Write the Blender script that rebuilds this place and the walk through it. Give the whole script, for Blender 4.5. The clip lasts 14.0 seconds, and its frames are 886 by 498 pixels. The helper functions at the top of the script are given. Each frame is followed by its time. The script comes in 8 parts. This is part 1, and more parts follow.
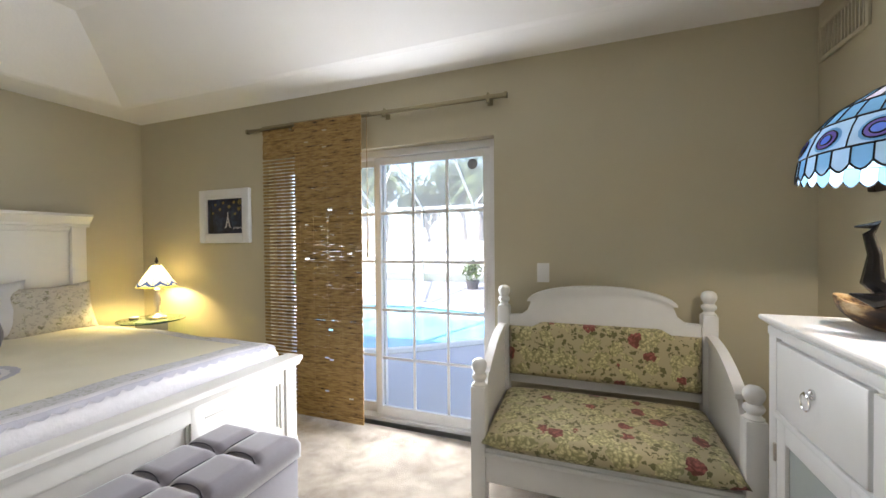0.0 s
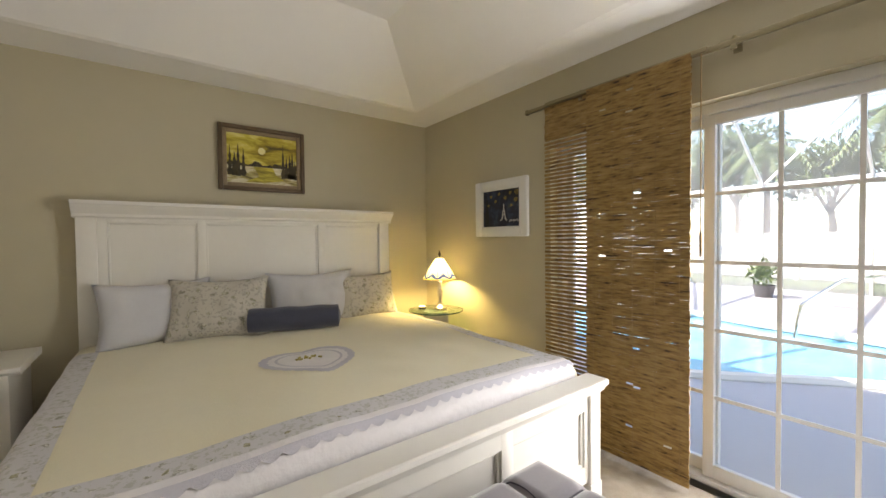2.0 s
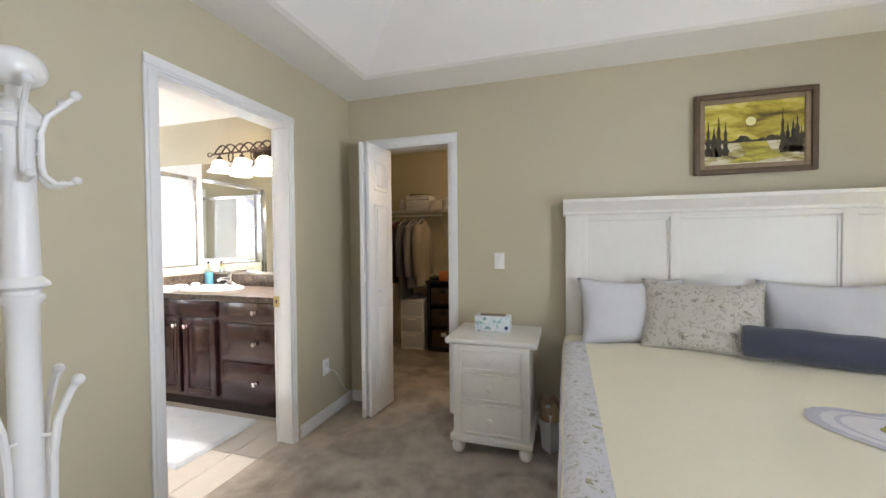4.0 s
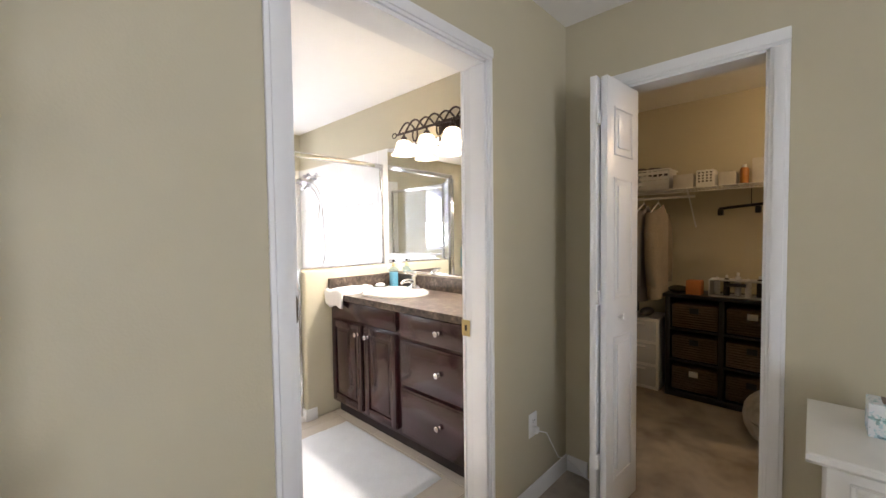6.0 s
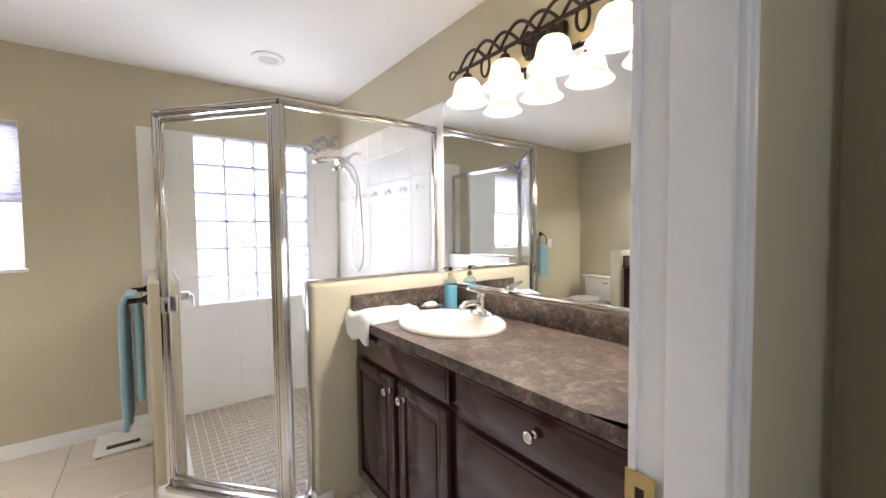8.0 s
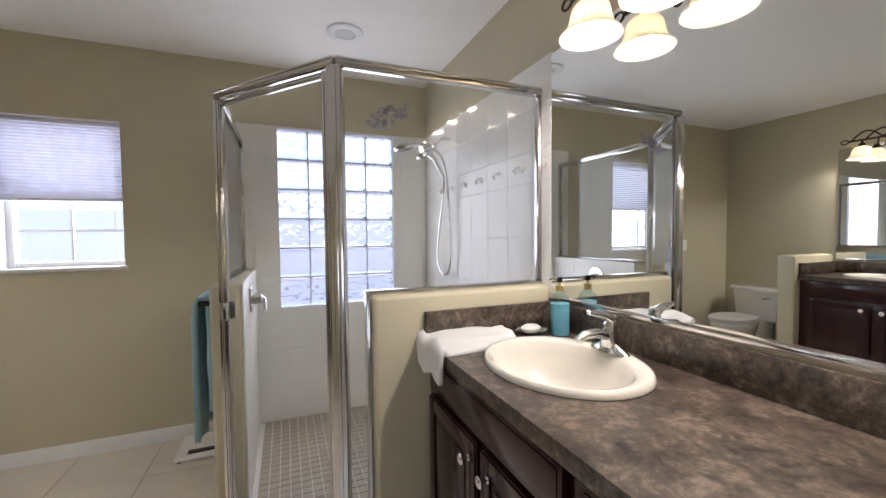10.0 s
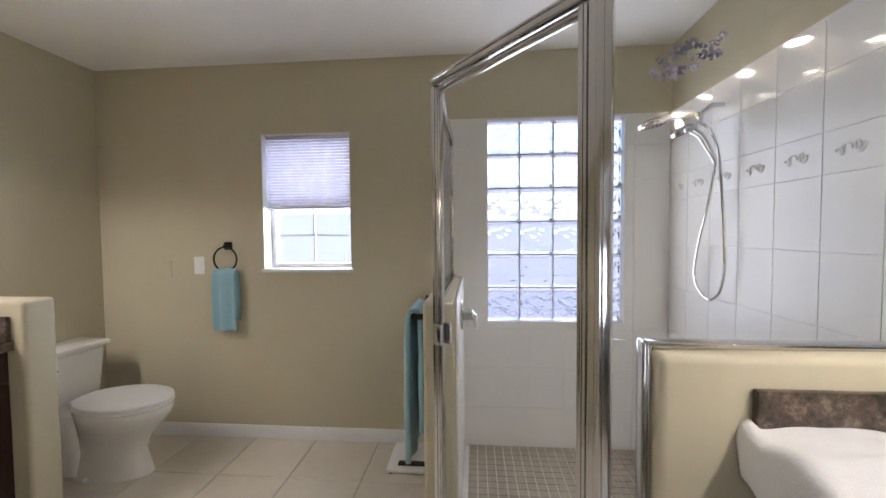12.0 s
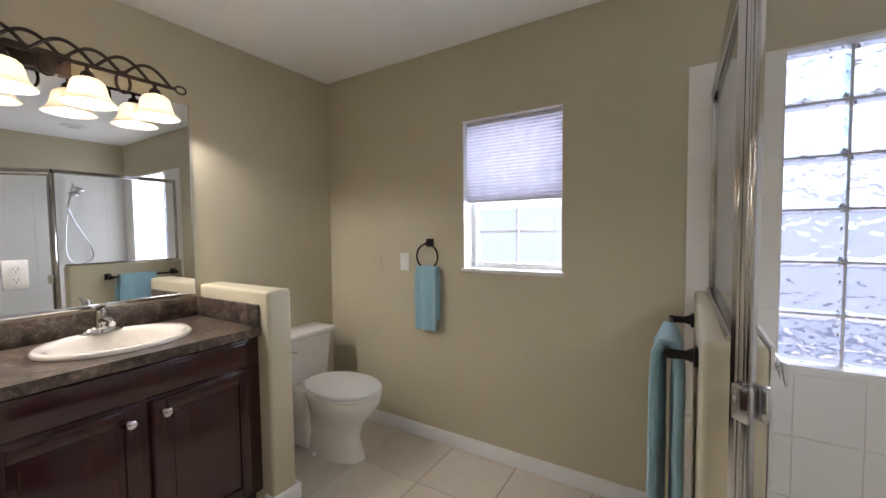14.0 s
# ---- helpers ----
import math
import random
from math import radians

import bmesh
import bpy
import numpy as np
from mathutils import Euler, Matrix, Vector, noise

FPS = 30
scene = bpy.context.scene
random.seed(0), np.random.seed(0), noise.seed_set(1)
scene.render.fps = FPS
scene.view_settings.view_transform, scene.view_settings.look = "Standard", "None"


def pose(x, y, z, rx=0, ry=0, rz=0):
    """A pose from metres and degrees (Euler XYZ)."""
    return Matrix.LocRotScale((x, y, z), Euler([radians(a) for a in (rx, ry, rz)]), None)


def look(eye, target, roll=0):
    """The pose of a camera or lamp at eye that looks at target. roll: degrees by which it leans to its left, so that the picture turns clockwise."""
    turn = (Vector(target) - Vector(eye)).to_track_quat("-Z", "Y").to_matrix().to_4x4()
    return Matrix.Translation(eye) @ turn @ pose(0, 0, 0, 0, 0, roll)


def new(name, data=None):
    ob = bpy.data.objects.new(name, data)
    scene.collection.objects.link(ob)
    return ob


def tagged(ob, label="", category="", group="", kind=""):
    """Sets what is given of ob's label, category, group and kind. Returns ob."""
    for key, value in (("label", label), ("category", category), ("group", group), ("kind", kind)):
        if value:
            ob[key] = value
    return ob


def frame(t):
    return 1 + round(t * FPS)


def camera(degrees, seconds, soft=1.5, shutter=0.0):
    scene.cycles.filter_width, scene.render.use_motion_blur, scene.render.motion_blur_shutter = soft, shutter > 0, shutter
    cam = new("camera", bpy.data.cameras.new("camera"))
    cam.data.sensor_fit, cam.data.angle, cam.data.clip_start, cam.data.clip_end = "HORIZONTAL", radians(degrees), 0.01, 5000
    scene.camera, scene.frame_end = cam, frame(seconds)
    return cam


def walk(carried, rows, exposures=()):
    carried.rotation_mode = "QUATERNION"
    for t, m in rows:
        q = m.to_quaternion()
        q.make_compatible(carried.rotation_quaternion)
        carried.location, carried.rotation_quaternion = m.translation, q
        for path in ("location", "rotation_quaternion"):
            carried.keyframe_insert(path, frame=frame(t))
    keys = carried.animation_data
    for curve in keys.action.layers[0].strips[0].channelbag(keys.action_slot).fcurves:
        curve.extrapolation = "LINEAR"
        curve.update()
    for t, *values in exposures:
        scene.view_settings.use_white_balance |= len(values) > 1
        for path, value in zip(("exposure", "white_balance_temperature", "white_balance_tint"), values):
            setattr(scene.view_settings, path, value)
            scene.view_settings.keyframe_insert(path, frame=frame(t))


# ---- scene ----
cam = camera(97.7, 14.0)
PATH = [
    (0, (-0.139, 0.045, 1.293), (-0.845, 1.916, 1.268), -0.5),
    (0.5, (-0.3, 0.125, 1.301), (-1.144, 1.938, 1.27), -0.5),
    (1, (-0.488, 0.215, 1.308), (-1.55, 1.909, 1.269), -0.5),
    (1.5, (-0.654, 0.219, 1.308), (-1.98, 1.715, 1.251), -0.7),
    (2, (-0.816, 0.228, 1.299), (-2.415, 1.429, 1.251), -0.6),
    (2.5, (-0.964, 0.182, 1.303), (-2.789, 0.999, 1.253), -0.6),
    (3, (-1.024, 0.111, 1.295), (-2.993, 0.457, 1.242), -0.5),
    (3.5, (-1.133, -0.041, 1.297), (-3.129, -0.161, 1.244), -0.5),
    (4, (-1.284, -0.142, 1.297), (-3.192, -0.741, 1.255), -0.5),
    (6.5, (-2.262, -1.068, 1.325), (-3.654, -2.509, 1.247), -0.8),
    (7, (-2.453, -1.307, 1.314), (-3.791, -2.799, 1.238), -0.8),
    (7.5, (-2.617, -1.488, 1.315), (-3.892, -3.032, 1.233), -0.7),
    (9.8, (-3.062, -2.03, 1.292), (-3.871, -3.857, 1.212), -0.6),
    (10, (-3.061, -2.062, 1.297), (-3.813, -3.913, 1.219), -0.6),
    (10.5, (-3.044, -2.168, 1.312), (-3.629, -4.079, 1.233), -0.5),
    (11, (-3.018, -2.295, 1.325), (-3.394, -4.258, 1.242), -0.5),
    (11.5, (-2.999, -2.445, 1.34), (-3.116, -4.44, 1.26), -0.5),
    (12, (-2.944, -2.551, 1.344), (-2.779, -4.543, 1.264), -0.5),
    (12.5, (-2.862, -2.644, 1.351), (-2.43, -4.595, 1.269), -0.6),
    (13, (-2.807, -2.716, 1.352), (-2.124, -4.594, 1.272), -0.6),
    (13.5, (-2.772, -2.776, 1.36), (-1.872, -4.56, 1.271), -0.6),
    (14, (-2.691, -2.932, 1.352), (-1.636, -4.628, 1.255), -0.7),
]
EXPOSURES = [(0, 2.25, 6700, 15), (1, 2.15, 6900, 14.8), (2, 2.1, 7500, 15.4), (2.5, 2.4, 7700, 15), (3, 2.85, 6350, 15.3), (3.5, 2.9, 6250, 15.3), (4, 2.85, 6200, 15.6), (6.5, 2.55, 6400, 18), (7.5, 2.3, 6250, 18), (9.8, 1.2, 6200, 17.4), (14, 1.25, 6150, 17.6)]
walk(cam, [(t, look(eye, target, roll)) for t, eye, target, roll in PATH], EXPOSURES)

# ---- light ----
SUN_UP, SUN_AZ = radians(50), radians(-140)  # azimuth from +y towards +x
world = bpy.data.worlds.new("world")
scene.world = world
world.use_nodes = True
wn = world.node_tree.nodes
sky = wn.new("ShaderNodeTexSky")
sky.sky_type = "NISHITA"
sky.sun_disc = False
sky.sun_elevation, sky.sun_rotation = SUN_UP, SUN_AZ
wn["Background"].inputs["Strength"].default_value = 0.15
world.node_tree.links.new(sky.outputs[0], wn["Background"].inputs["Color"])


def lamp(name, kind, energy, colour, m, size=0.1, size_y=None):
    d = bpy.data.lights.new(name, kind)
    d.energy, d.color = energy, colour
    if kind == "AREA":
        d.shape, d.size, d.size_y = "RECTANGLE", size, size_y or size
    elif kind == "SUN":
        d.angle = size
    else:
        d.shadow_soft_size = size
    ob = new(name, d)
    ob.matrix_world = m
    return ob


sun_from = Vector((math.sin(SUN_AZ) * math.cos(SUN_UP), math.cos(SUN_AZ) * math.cos(SUN_UP), math.sin(SUN_UP)))
lamp("sun", "SUN", 3.2, (1, 0.95, 0.88), look(sun_from * 20, (0, 0, 0)), radians(0.5))
# sky light through the openings
lamp("slider_daylight", "AREA", 12, (0.88, 0.94, 1.0), look((-1.16, 2.45, 0.95), (-1.36, 0.5, 0.98)), 0.84, 1.75)
lamp("block_window_daylight", "AREA", 3.4, (0.93, 0.96, 1.0), look((-3.43, -4.945, 1.42), (-3.43, -3.0, 1.42)), 0.8, 1.2)
lamp("bath_window_daylight", "AREA", 9, (0.92, 0.95, 1.0), look((-1.865, -5.18, 1.55), (-1.865, -3.0, 1.5)), 0.55, 0.84)

# ---- materials ----
MATS = {}


def nodes_of(name):
    m = bpy.data.materials.new(name)
    m.use_nodes = True
    n = m.node_tree.nodes
    return m, n, m.node_tree.links, n["Principled BSDF"]


def ramp(n, stops):
    r = n.new("ShaderNodeValToRGB")
    while len(r.color_ramp.elements) < len(stops):
        r.color_ramp.elements.new(0.5)
    for e, (p, c) in zip(r.color_ramp.elements, stops):
        e.position, e.color = p, (*c, 1)
    return r


def noise_tex(n, l, scale, detail=4, coord=None, rough=0.55):
    t = n.new("ShaderNodeTexNoise")
    t.inputs["Scale"].default_value, t.inputs["Detail"].default_value, t.inputs["Roughness"].default_value = scale, detail, rough
    if coord is not None:
        l.new(coord, t.inputs["Vector"])
    return t


def math_node(n, l, op, a, b=None):
    m = n.new("ShaderNodeMath")
    m.operation = op
    for k, v in enumerate((a, b)):
        if v is None:
            continue
        if isinstance(v, (int, float)):
            m.inputs[k].default_value = v
        else:
            l.new(v, m.inputs[k])
    return m.outputs[0]


def add_bump(n, l, bsdf, height, strength, distance=0.01):
    b = n.new("ShaderNodeBump")
    b.inputs["Strength"].default_value, b.inputs["Distance"].default_value = strength, distance
    l.new(height, b.inputs["Height"])
    l.new(b.outputs[0], bsdf.inputs["Normal"])
    return b


def mat(name, col, rough=0.5, metal=0.0, var=0.08, s1=2.5, s2=40, bump=0.1, bscale=150, coat=0.0, sheen=0.0, trans=0.0, glow=None, power=0.0, island=0.0, sub=0.0):
    """Paint, cloth, metal: a base colour that varies at two scales, with fine relief."""
    if name in MATS:
        return MATS[name]
    m, n, l, p = nodes_of(name)
    co = n.new("ShaderNodeTexCoord").outputs["Object"]
    a, b = noise_tex(n, l, s1, 3, co), noise_tex(n, l, s2, 3, co)
    mix = math_node(n, l, "ADD", math_node(n, l, "MULTIPLY", a.outputs[0], 0.6), math_node(n, l, "MULTIPLY", b.outputs[0], 0.4))
    if island:
        oi = n.new("ShaderNodeObjectInfo").outputs["Random"]
        mix = math_node(n, l, "ADD", mix, math_node(n, l, "MULTIPLY", math_node(n, l, "SUBTRACT", oi, 0.5), island))
    r = ramp(n, [(0.25, [c * (1 - var) for c in col]), (0.75, [min(1, c * (1 + var)) for c in col])])
    l.new(mix, r.inputs[0])
    l.new(r.outputs[0], p.inputs["Base Color"])
    rr = n.new("ShaderNodeMapRange")
    rr.inputs["To Min"].default_value, rr.inputs["To Max"].default_value = max(0.02, rough * 0.88), min(1, rough * 1.12)
    l.new(a.outputs[0], rr.inputs["Value"])
    l.new(rr.outputs[0], p.inputs["Roughness"])
    p.inputs["Metallic"].default_value = metal
    p.inputs["Coat Weight"].default_value = coat
    p.inputs["Sheen Weight"].default_value = sheen
    p.inputs["Transmission Weight"].default_value = trans
    if sub:
        p.inputs["Subsurface Weight"].default_value = sub
        p.inputs["Subsurface Radius"].default_value = (0.02, 0.02, 0.02)
    if bump:
        add_bump(n, l, p, noise_tex(n, l, bscale, 3, co).outputs[0], bump, 0.004)
    if power:
        p.inputs["Emission Color"].default_value, p.inputs["Emission Strength"].default_value = (*glow, 1), power
    MATS[name] = m
    return m


def pane_mat(name, tint=(1, 1, 1), gloss=0.06, rough=0.0):
    """Thin glass: clear, with a mirror's gleam that grows at the grazing angle."""
    m, n, l, p = nodes_of(name)
    n.remove(p)
    t, g, mx, lw = n.new("ShaderNodeBsdfTransparent"), n.new("ShaderNodeBsdfGlossy"), n.new("ShaderNodeMixShader"), n.new("ShaderNodeLayerWeight")
    t.inputs[0].default_value = (*tint, 1)
    g.inputs["Roughness"].default_value = rough
    lw.inputs["Blend"].default_value = 0.5
    fac = math_node(n, l, "ADD", math_node(n, l, "MULTIPLY", math_node(n, l, "POWER", lw.outputs["Facing"], 5.0), 0.9), 0.03)
    l.new(fac, mx.inputs[0])
    l.new(t.outputs[0], mx.inputs[1])
    l.new(g.outputs[0], mx.inputs[2])
    l.new(mx.outputs[0], n["Material Output"].inputs[0])
    return m


def with_glare(m, amount):
    """The same pane with a thin translucent veil that scatters the daylight to imitate glare."""
    n, l = m.node_tree.nodes, m.node_tree.links
    out = n["Material Output"].inputs[0]
    d, x = n.new("ShaderNodeBsdfTranslucent"), n.new("ShaderNodeMixShader")
    d.inputs[0].default_value = (0.9, 0.93, 1.0, 1)
    x.inputs[0].default_value = amount
    l.new(out.links[0].from_socket, x.inputs[1])
    l.new(d.outputs[0], x.inputs[2])
    l.new(x.outputs[0], out)
    return m


PAINT = mat("beige_wall_paint", (0.518, 0.470, 0.338), 0.62, var=0.035, s1=0.8, s2=6, bump=0.10, bscale=170)
CEIL = mat("white_ceiling_paint", (0.87, 0.86, 0.84), 0.8, var=0.02, s1=0.7, s2=9, bump=0.22, bscale=60)
TRIM = mat("white_trim_paint", (0.78, 0.78, 0.78), 0.32, var=0.02, bump=0.03, bscale=60)
WHITE_WOOD = mat("white_furniture_paint", (0.76, 0.76, 0.75), 0.36, var=0.03, s2=20, bump=0.05, bscale=50)
CREAM_WOOD = mat("cream_furniture_paint", (0.75, 0.73, 0.67), 0.38, var=0.03, s2=20, bump=0.05, bscale=50)
OFF_WOOD = mat("antique_white_bed_paint", (0.76, 0.74, 0.69), 0.38, var=0.03, s2=22, bump=0.05, bscale=50)
CHROME = mat("polished_chrome", (0.72, 0.72, 0.73), 0.09, 1.0, var=0.04, bump=0)
RAIL = mat("shower_rail_metal", (0.60, 0.59, 0.58), 0.11, 1.0, var=0.05, bump=0.02, bscale=300)
NICKEL = mat("brushed_nickel", (0.50, 0.46, 0.40), 0.30, 1.0, var=0.08, bump=0.05, bscale=300)
ROD = mat("antique_brass_rod_metal", (0.30, 0.26, 0.17), 0.35, 1.0, var=0.1)
BLACK_METAL = mat("black_iron", (0.012, 0.010, 0.010), 0.38, 0.6, var=0.2)
BRONZE = mat("oil_rubbed_bronze", (0.055, 0.036, 0.028), 0.45, 0.5, var=0.25, s2=60, bump=0.1)
BRASS = mat("satin_brass", (0.55, 0.45, 0.24), 0.3, 1.0, var=0.08)
PORCELAIN = mat("white_porcelain", (0.80, 0.78, 0.74), 0.10, var=0.015, bump=0, coat=0.4)
BISCUIT = mat("biscuit_porcelain", (0.77, 0.725, 0.645), 0.12, var=0.015, bump=0, coat=0.4)
CABINET = mat("espresso_cabinet_lacquer", (0.030, 0.0075, 0.0085), 0.19, var=0.25, s1=3, s2=50, bump=0.03, bscale=90, coat=0.25)
KICK = mat("dark_toe_kick", (0.015, 0.008, 0.008), 0.6, var=0.2)
TOWEL = mat("aqua_terry_towel", (0.28, 0.48, 0.57), 0.95, var=0.12, s2=120, bump=0.7, bscale=320, sheen=0.4)
WHITE_TOWEL = mat("white_terry_towel", (0.72, 0.71, 0.70), 0.95, var=0.06, s2=120, bump=0.6, bscale=320, sheen=0.3)
RUG = mat("white_bath_rug_pile", (0.74, 0.77, 0.80), 0.95, var=0.08, s1=5, s2=90, bump=0.9, bscale=160, sheen=0.3)
PLASTIC = mat("white_plastic", (0.80, 0.80, 0.79), 0.35, var=0.02, bump=0.02)
GREYPLASTIC = mat("clear_drawer_plastic", (0.55, 0.56, 0.57), 0.3, var=0.05, bump=0.02)
TILE_WALL = mat("white_glazed_wall_tile", (0.80, 0.785, 0.755), 0.30, var=0.02, s1=1.5, s2=8, bump=0.02, bscale=30, island=0.25)
GROUT = mat("pale_grout", (0.80, 0.785, 0.755), 0.6, var=0.03, s2=80, bump=0.1)
TILE_FLOOR = mat("cream_floor_tile", (0.66, 0.60, 0.51), 0.24, var=0.06, s1=3, s2=14, bump=0.04, bscale=40, island=0.4)
GROUT_FLOOR = mat("beige_floor_grout", (0.36, 0.31, 0.25), 0.9, var=0.1, s2=80, bump=0.3)
PILLOW_GREY = mat("pale_grey_cotton", (0.60, 0.60, 0.63), 0.9, var=0.05, s1=5, s2=60, bump=0.25, bscale=260, sheen=0.2)
NAVY = mat("slate_navy_fabric", (0.050, 0.055, 0.085), 0.9, var=0.15, s2=80, bump=0.35, bscale=260, sheen=0.3)
VELVET = mat("grey_violet_velvet", (0.165, 0.148, 0.172), 0.75, var=0.10, s1=6, s2=60, bump=0.15, bscale=300, sheen=0.8)
PIPING = mat("dark_grey_piping", (0.06, 0.055, 0.07), 0.7, var=0.1)
QUILT = mat("cream_cotton_quilt", (0.78, 0.73, 0.56), 0.9, var=0.035, s1=2, s2=40, bump=0.2, bscale=140, sheen=0.15)
QUILT_WHITE = mat("white_embossed_quilt", (0.74, 0.72, 0.74), 0.9, var=0.06, s1=8, s2=30, bump=0.8, bscale=38, sheen=0.1)
LACE = mat("lavender_grey_lace", (0.54, 0.53, 0.59), 0.9, var=0.10, s2=110, bump=0.5, bscale=240)
BLACK_WOOD = mat("black_painted_wood", (0.010, 0.008, 0.008), 0.45, var=0.2)
WICKER = mat("brown_wicker", (0.10, 0.062, 0.036), 0.8, var=0.45, s1=12, s2=90, bump=1.0, bscale=110)
DARK_FRAME = mat("dark_carved_frame_wood", (0.11, 0.07, 0.035), 0.5, var=0.35, s1=14, s2=90, bump=0.5, bscale=60)
MIRROR_MAT = mat("silvered_mirror", (0.86, 0.88, 0.87), 0.02, 1.0, var=0.0, bump=0)
for sock in ("Roughness",):
    pm = MIRROR_MAT.node_tree.nodes["Principled BSDF"].inputs[sock]
    MIRROR_MAT.node_tree.links.remove(pm.links[0])
    pm.default_value = 0.0
GLASS = pane_mat("clear_glass_pane", (0.97, 0.985, 0.98))
# slider pane: the washed-out glare over the view is mixed into the glass
GLARE_GLASS = with_glare(pane_mat("glare_veiled_slider_glass", (0.95, 0.97, 0.98)), 0.022)
SOAP_GLASS = pane_mat("clear_bottle_plastic", (0.74, 0.84, 0.87))
SHOWER_GLASS = pane_mat("clear_shower_glass", (0.97, 0.975, 0.97))
TABLE_GLASS = pane_mat("green_edged_table_glass", (0.80, 0.93, 0.86))
DECK = mat("pale_pool_deck", (0.44, 0.43, 0.45), 0.85, var=0.08, s1=0.6, s2=12, bump=0.2, bscale=40)
VINYL = mat("white_vinyl_fence", (0.80, 0.80, 0.80), 0.5, var=0.02, bump=0.02)
STUCCO = mat("sand_stucco", (0.55, 0.47, 0.38), 0.9, var=0.06, s2=30, bump=0.6, bscale=60)
ROOFING = mat("grey_brown_shingle", (0.20, 0.17, 0.15), 0.9, var=0.3, s2=14, bump=0.6, bscale=20)
WATER = mat("pool_water_blue", (0.14, 0.46, 0.66), 0.05, var=0.25, s1=1.2, s2=4, bump=0.6, bscale=5)
LEAF = mat("palm_foliage", (0.13, 0.18, 0.07), 0.6, var=0.4, s1=3, s2=12, bump=0.2, bscale=30)
BARK = mat("grey_palm_bark", (0.16, 0.13, 0.10), 0.9, var=0.3, s2=20, bump=0.8, bscale=30)


def carpet_mat():
    m, n, l, p = nodes_of("beige_cut_pile_carpet")
    co = n.new("ShaderNodeTexCoord").outputs["Object"]
    a, b, c = noise_tex(n, l, 2.2, 3, co, 0.5), noise_tex(n, l, 9, 4, co), noise_tex(n, l, 260, 2, co)
    a.inputs["Distortion"].default_value = 1.2
    v = math_node(n, l, "ADD", math_node(n, l, "MULTIPLY", a.outputs[0], 0.55), math_node(n, l, "ADD", math_node(n, l, "MULTIPLY", b.outputs[0], 0.3), math_node(n, l, "MULTIPLY", c.outputs[0], 0.15)))
    r = ramp(n, [(0.38, (0.225, 0.178, 0.125)), (0.5, (0.39, 0.325, 0.25)), (0.60, (0.52, 0.45, 0.355))])
    l.new(v, r.inputs[0])
    l.new(r.outputs[0], p.inputs["Base Color"])
    p.inputs["Roughness"].default_value = 1.0
    p.inputs["Sheen Weight"].default_value = 0.25
    add_bump(n, l, p, math_node(n, l, "ADD", c.outputs[0], math_node(n, l, "MULTIPLY", b.outputs[0], 0.8)), 0.8, 0.012)
    return m


def counter_mat(name, dark, mid, light):
    m, n, l, p = nodes_of(name)
    co = n.new("ShaderNodeTexCoord").outputs["Object"]
    a, b = noise_tex(n, l, 15, 7, co, 0.72), noise_tex(n, l, 55, 5, co, 0.72)
    a.inputs["Distortion"].default_value = 0.5
    v = math_node(n, l, "ADD", math_node(n, l, "MULTIPLY", a.outputs[0], 0.6), math_node(n, l, "MULTIPLY", b.outputs[0], 0.4))
    r = ramp(n, [(0.40, dark), (0.47, mid), (0.52, [c * 1.5 for c in mid]), (0.60, light)])
    l.new(v, r.inputs[0])
    l.new(r.outputs[0], p.inputs["Base Color"])
    p.inputs["Roughness"].default_value = 0.28
    add_bump(n, l, p, b.outputs[0], 0.04, 0.003)
    return m


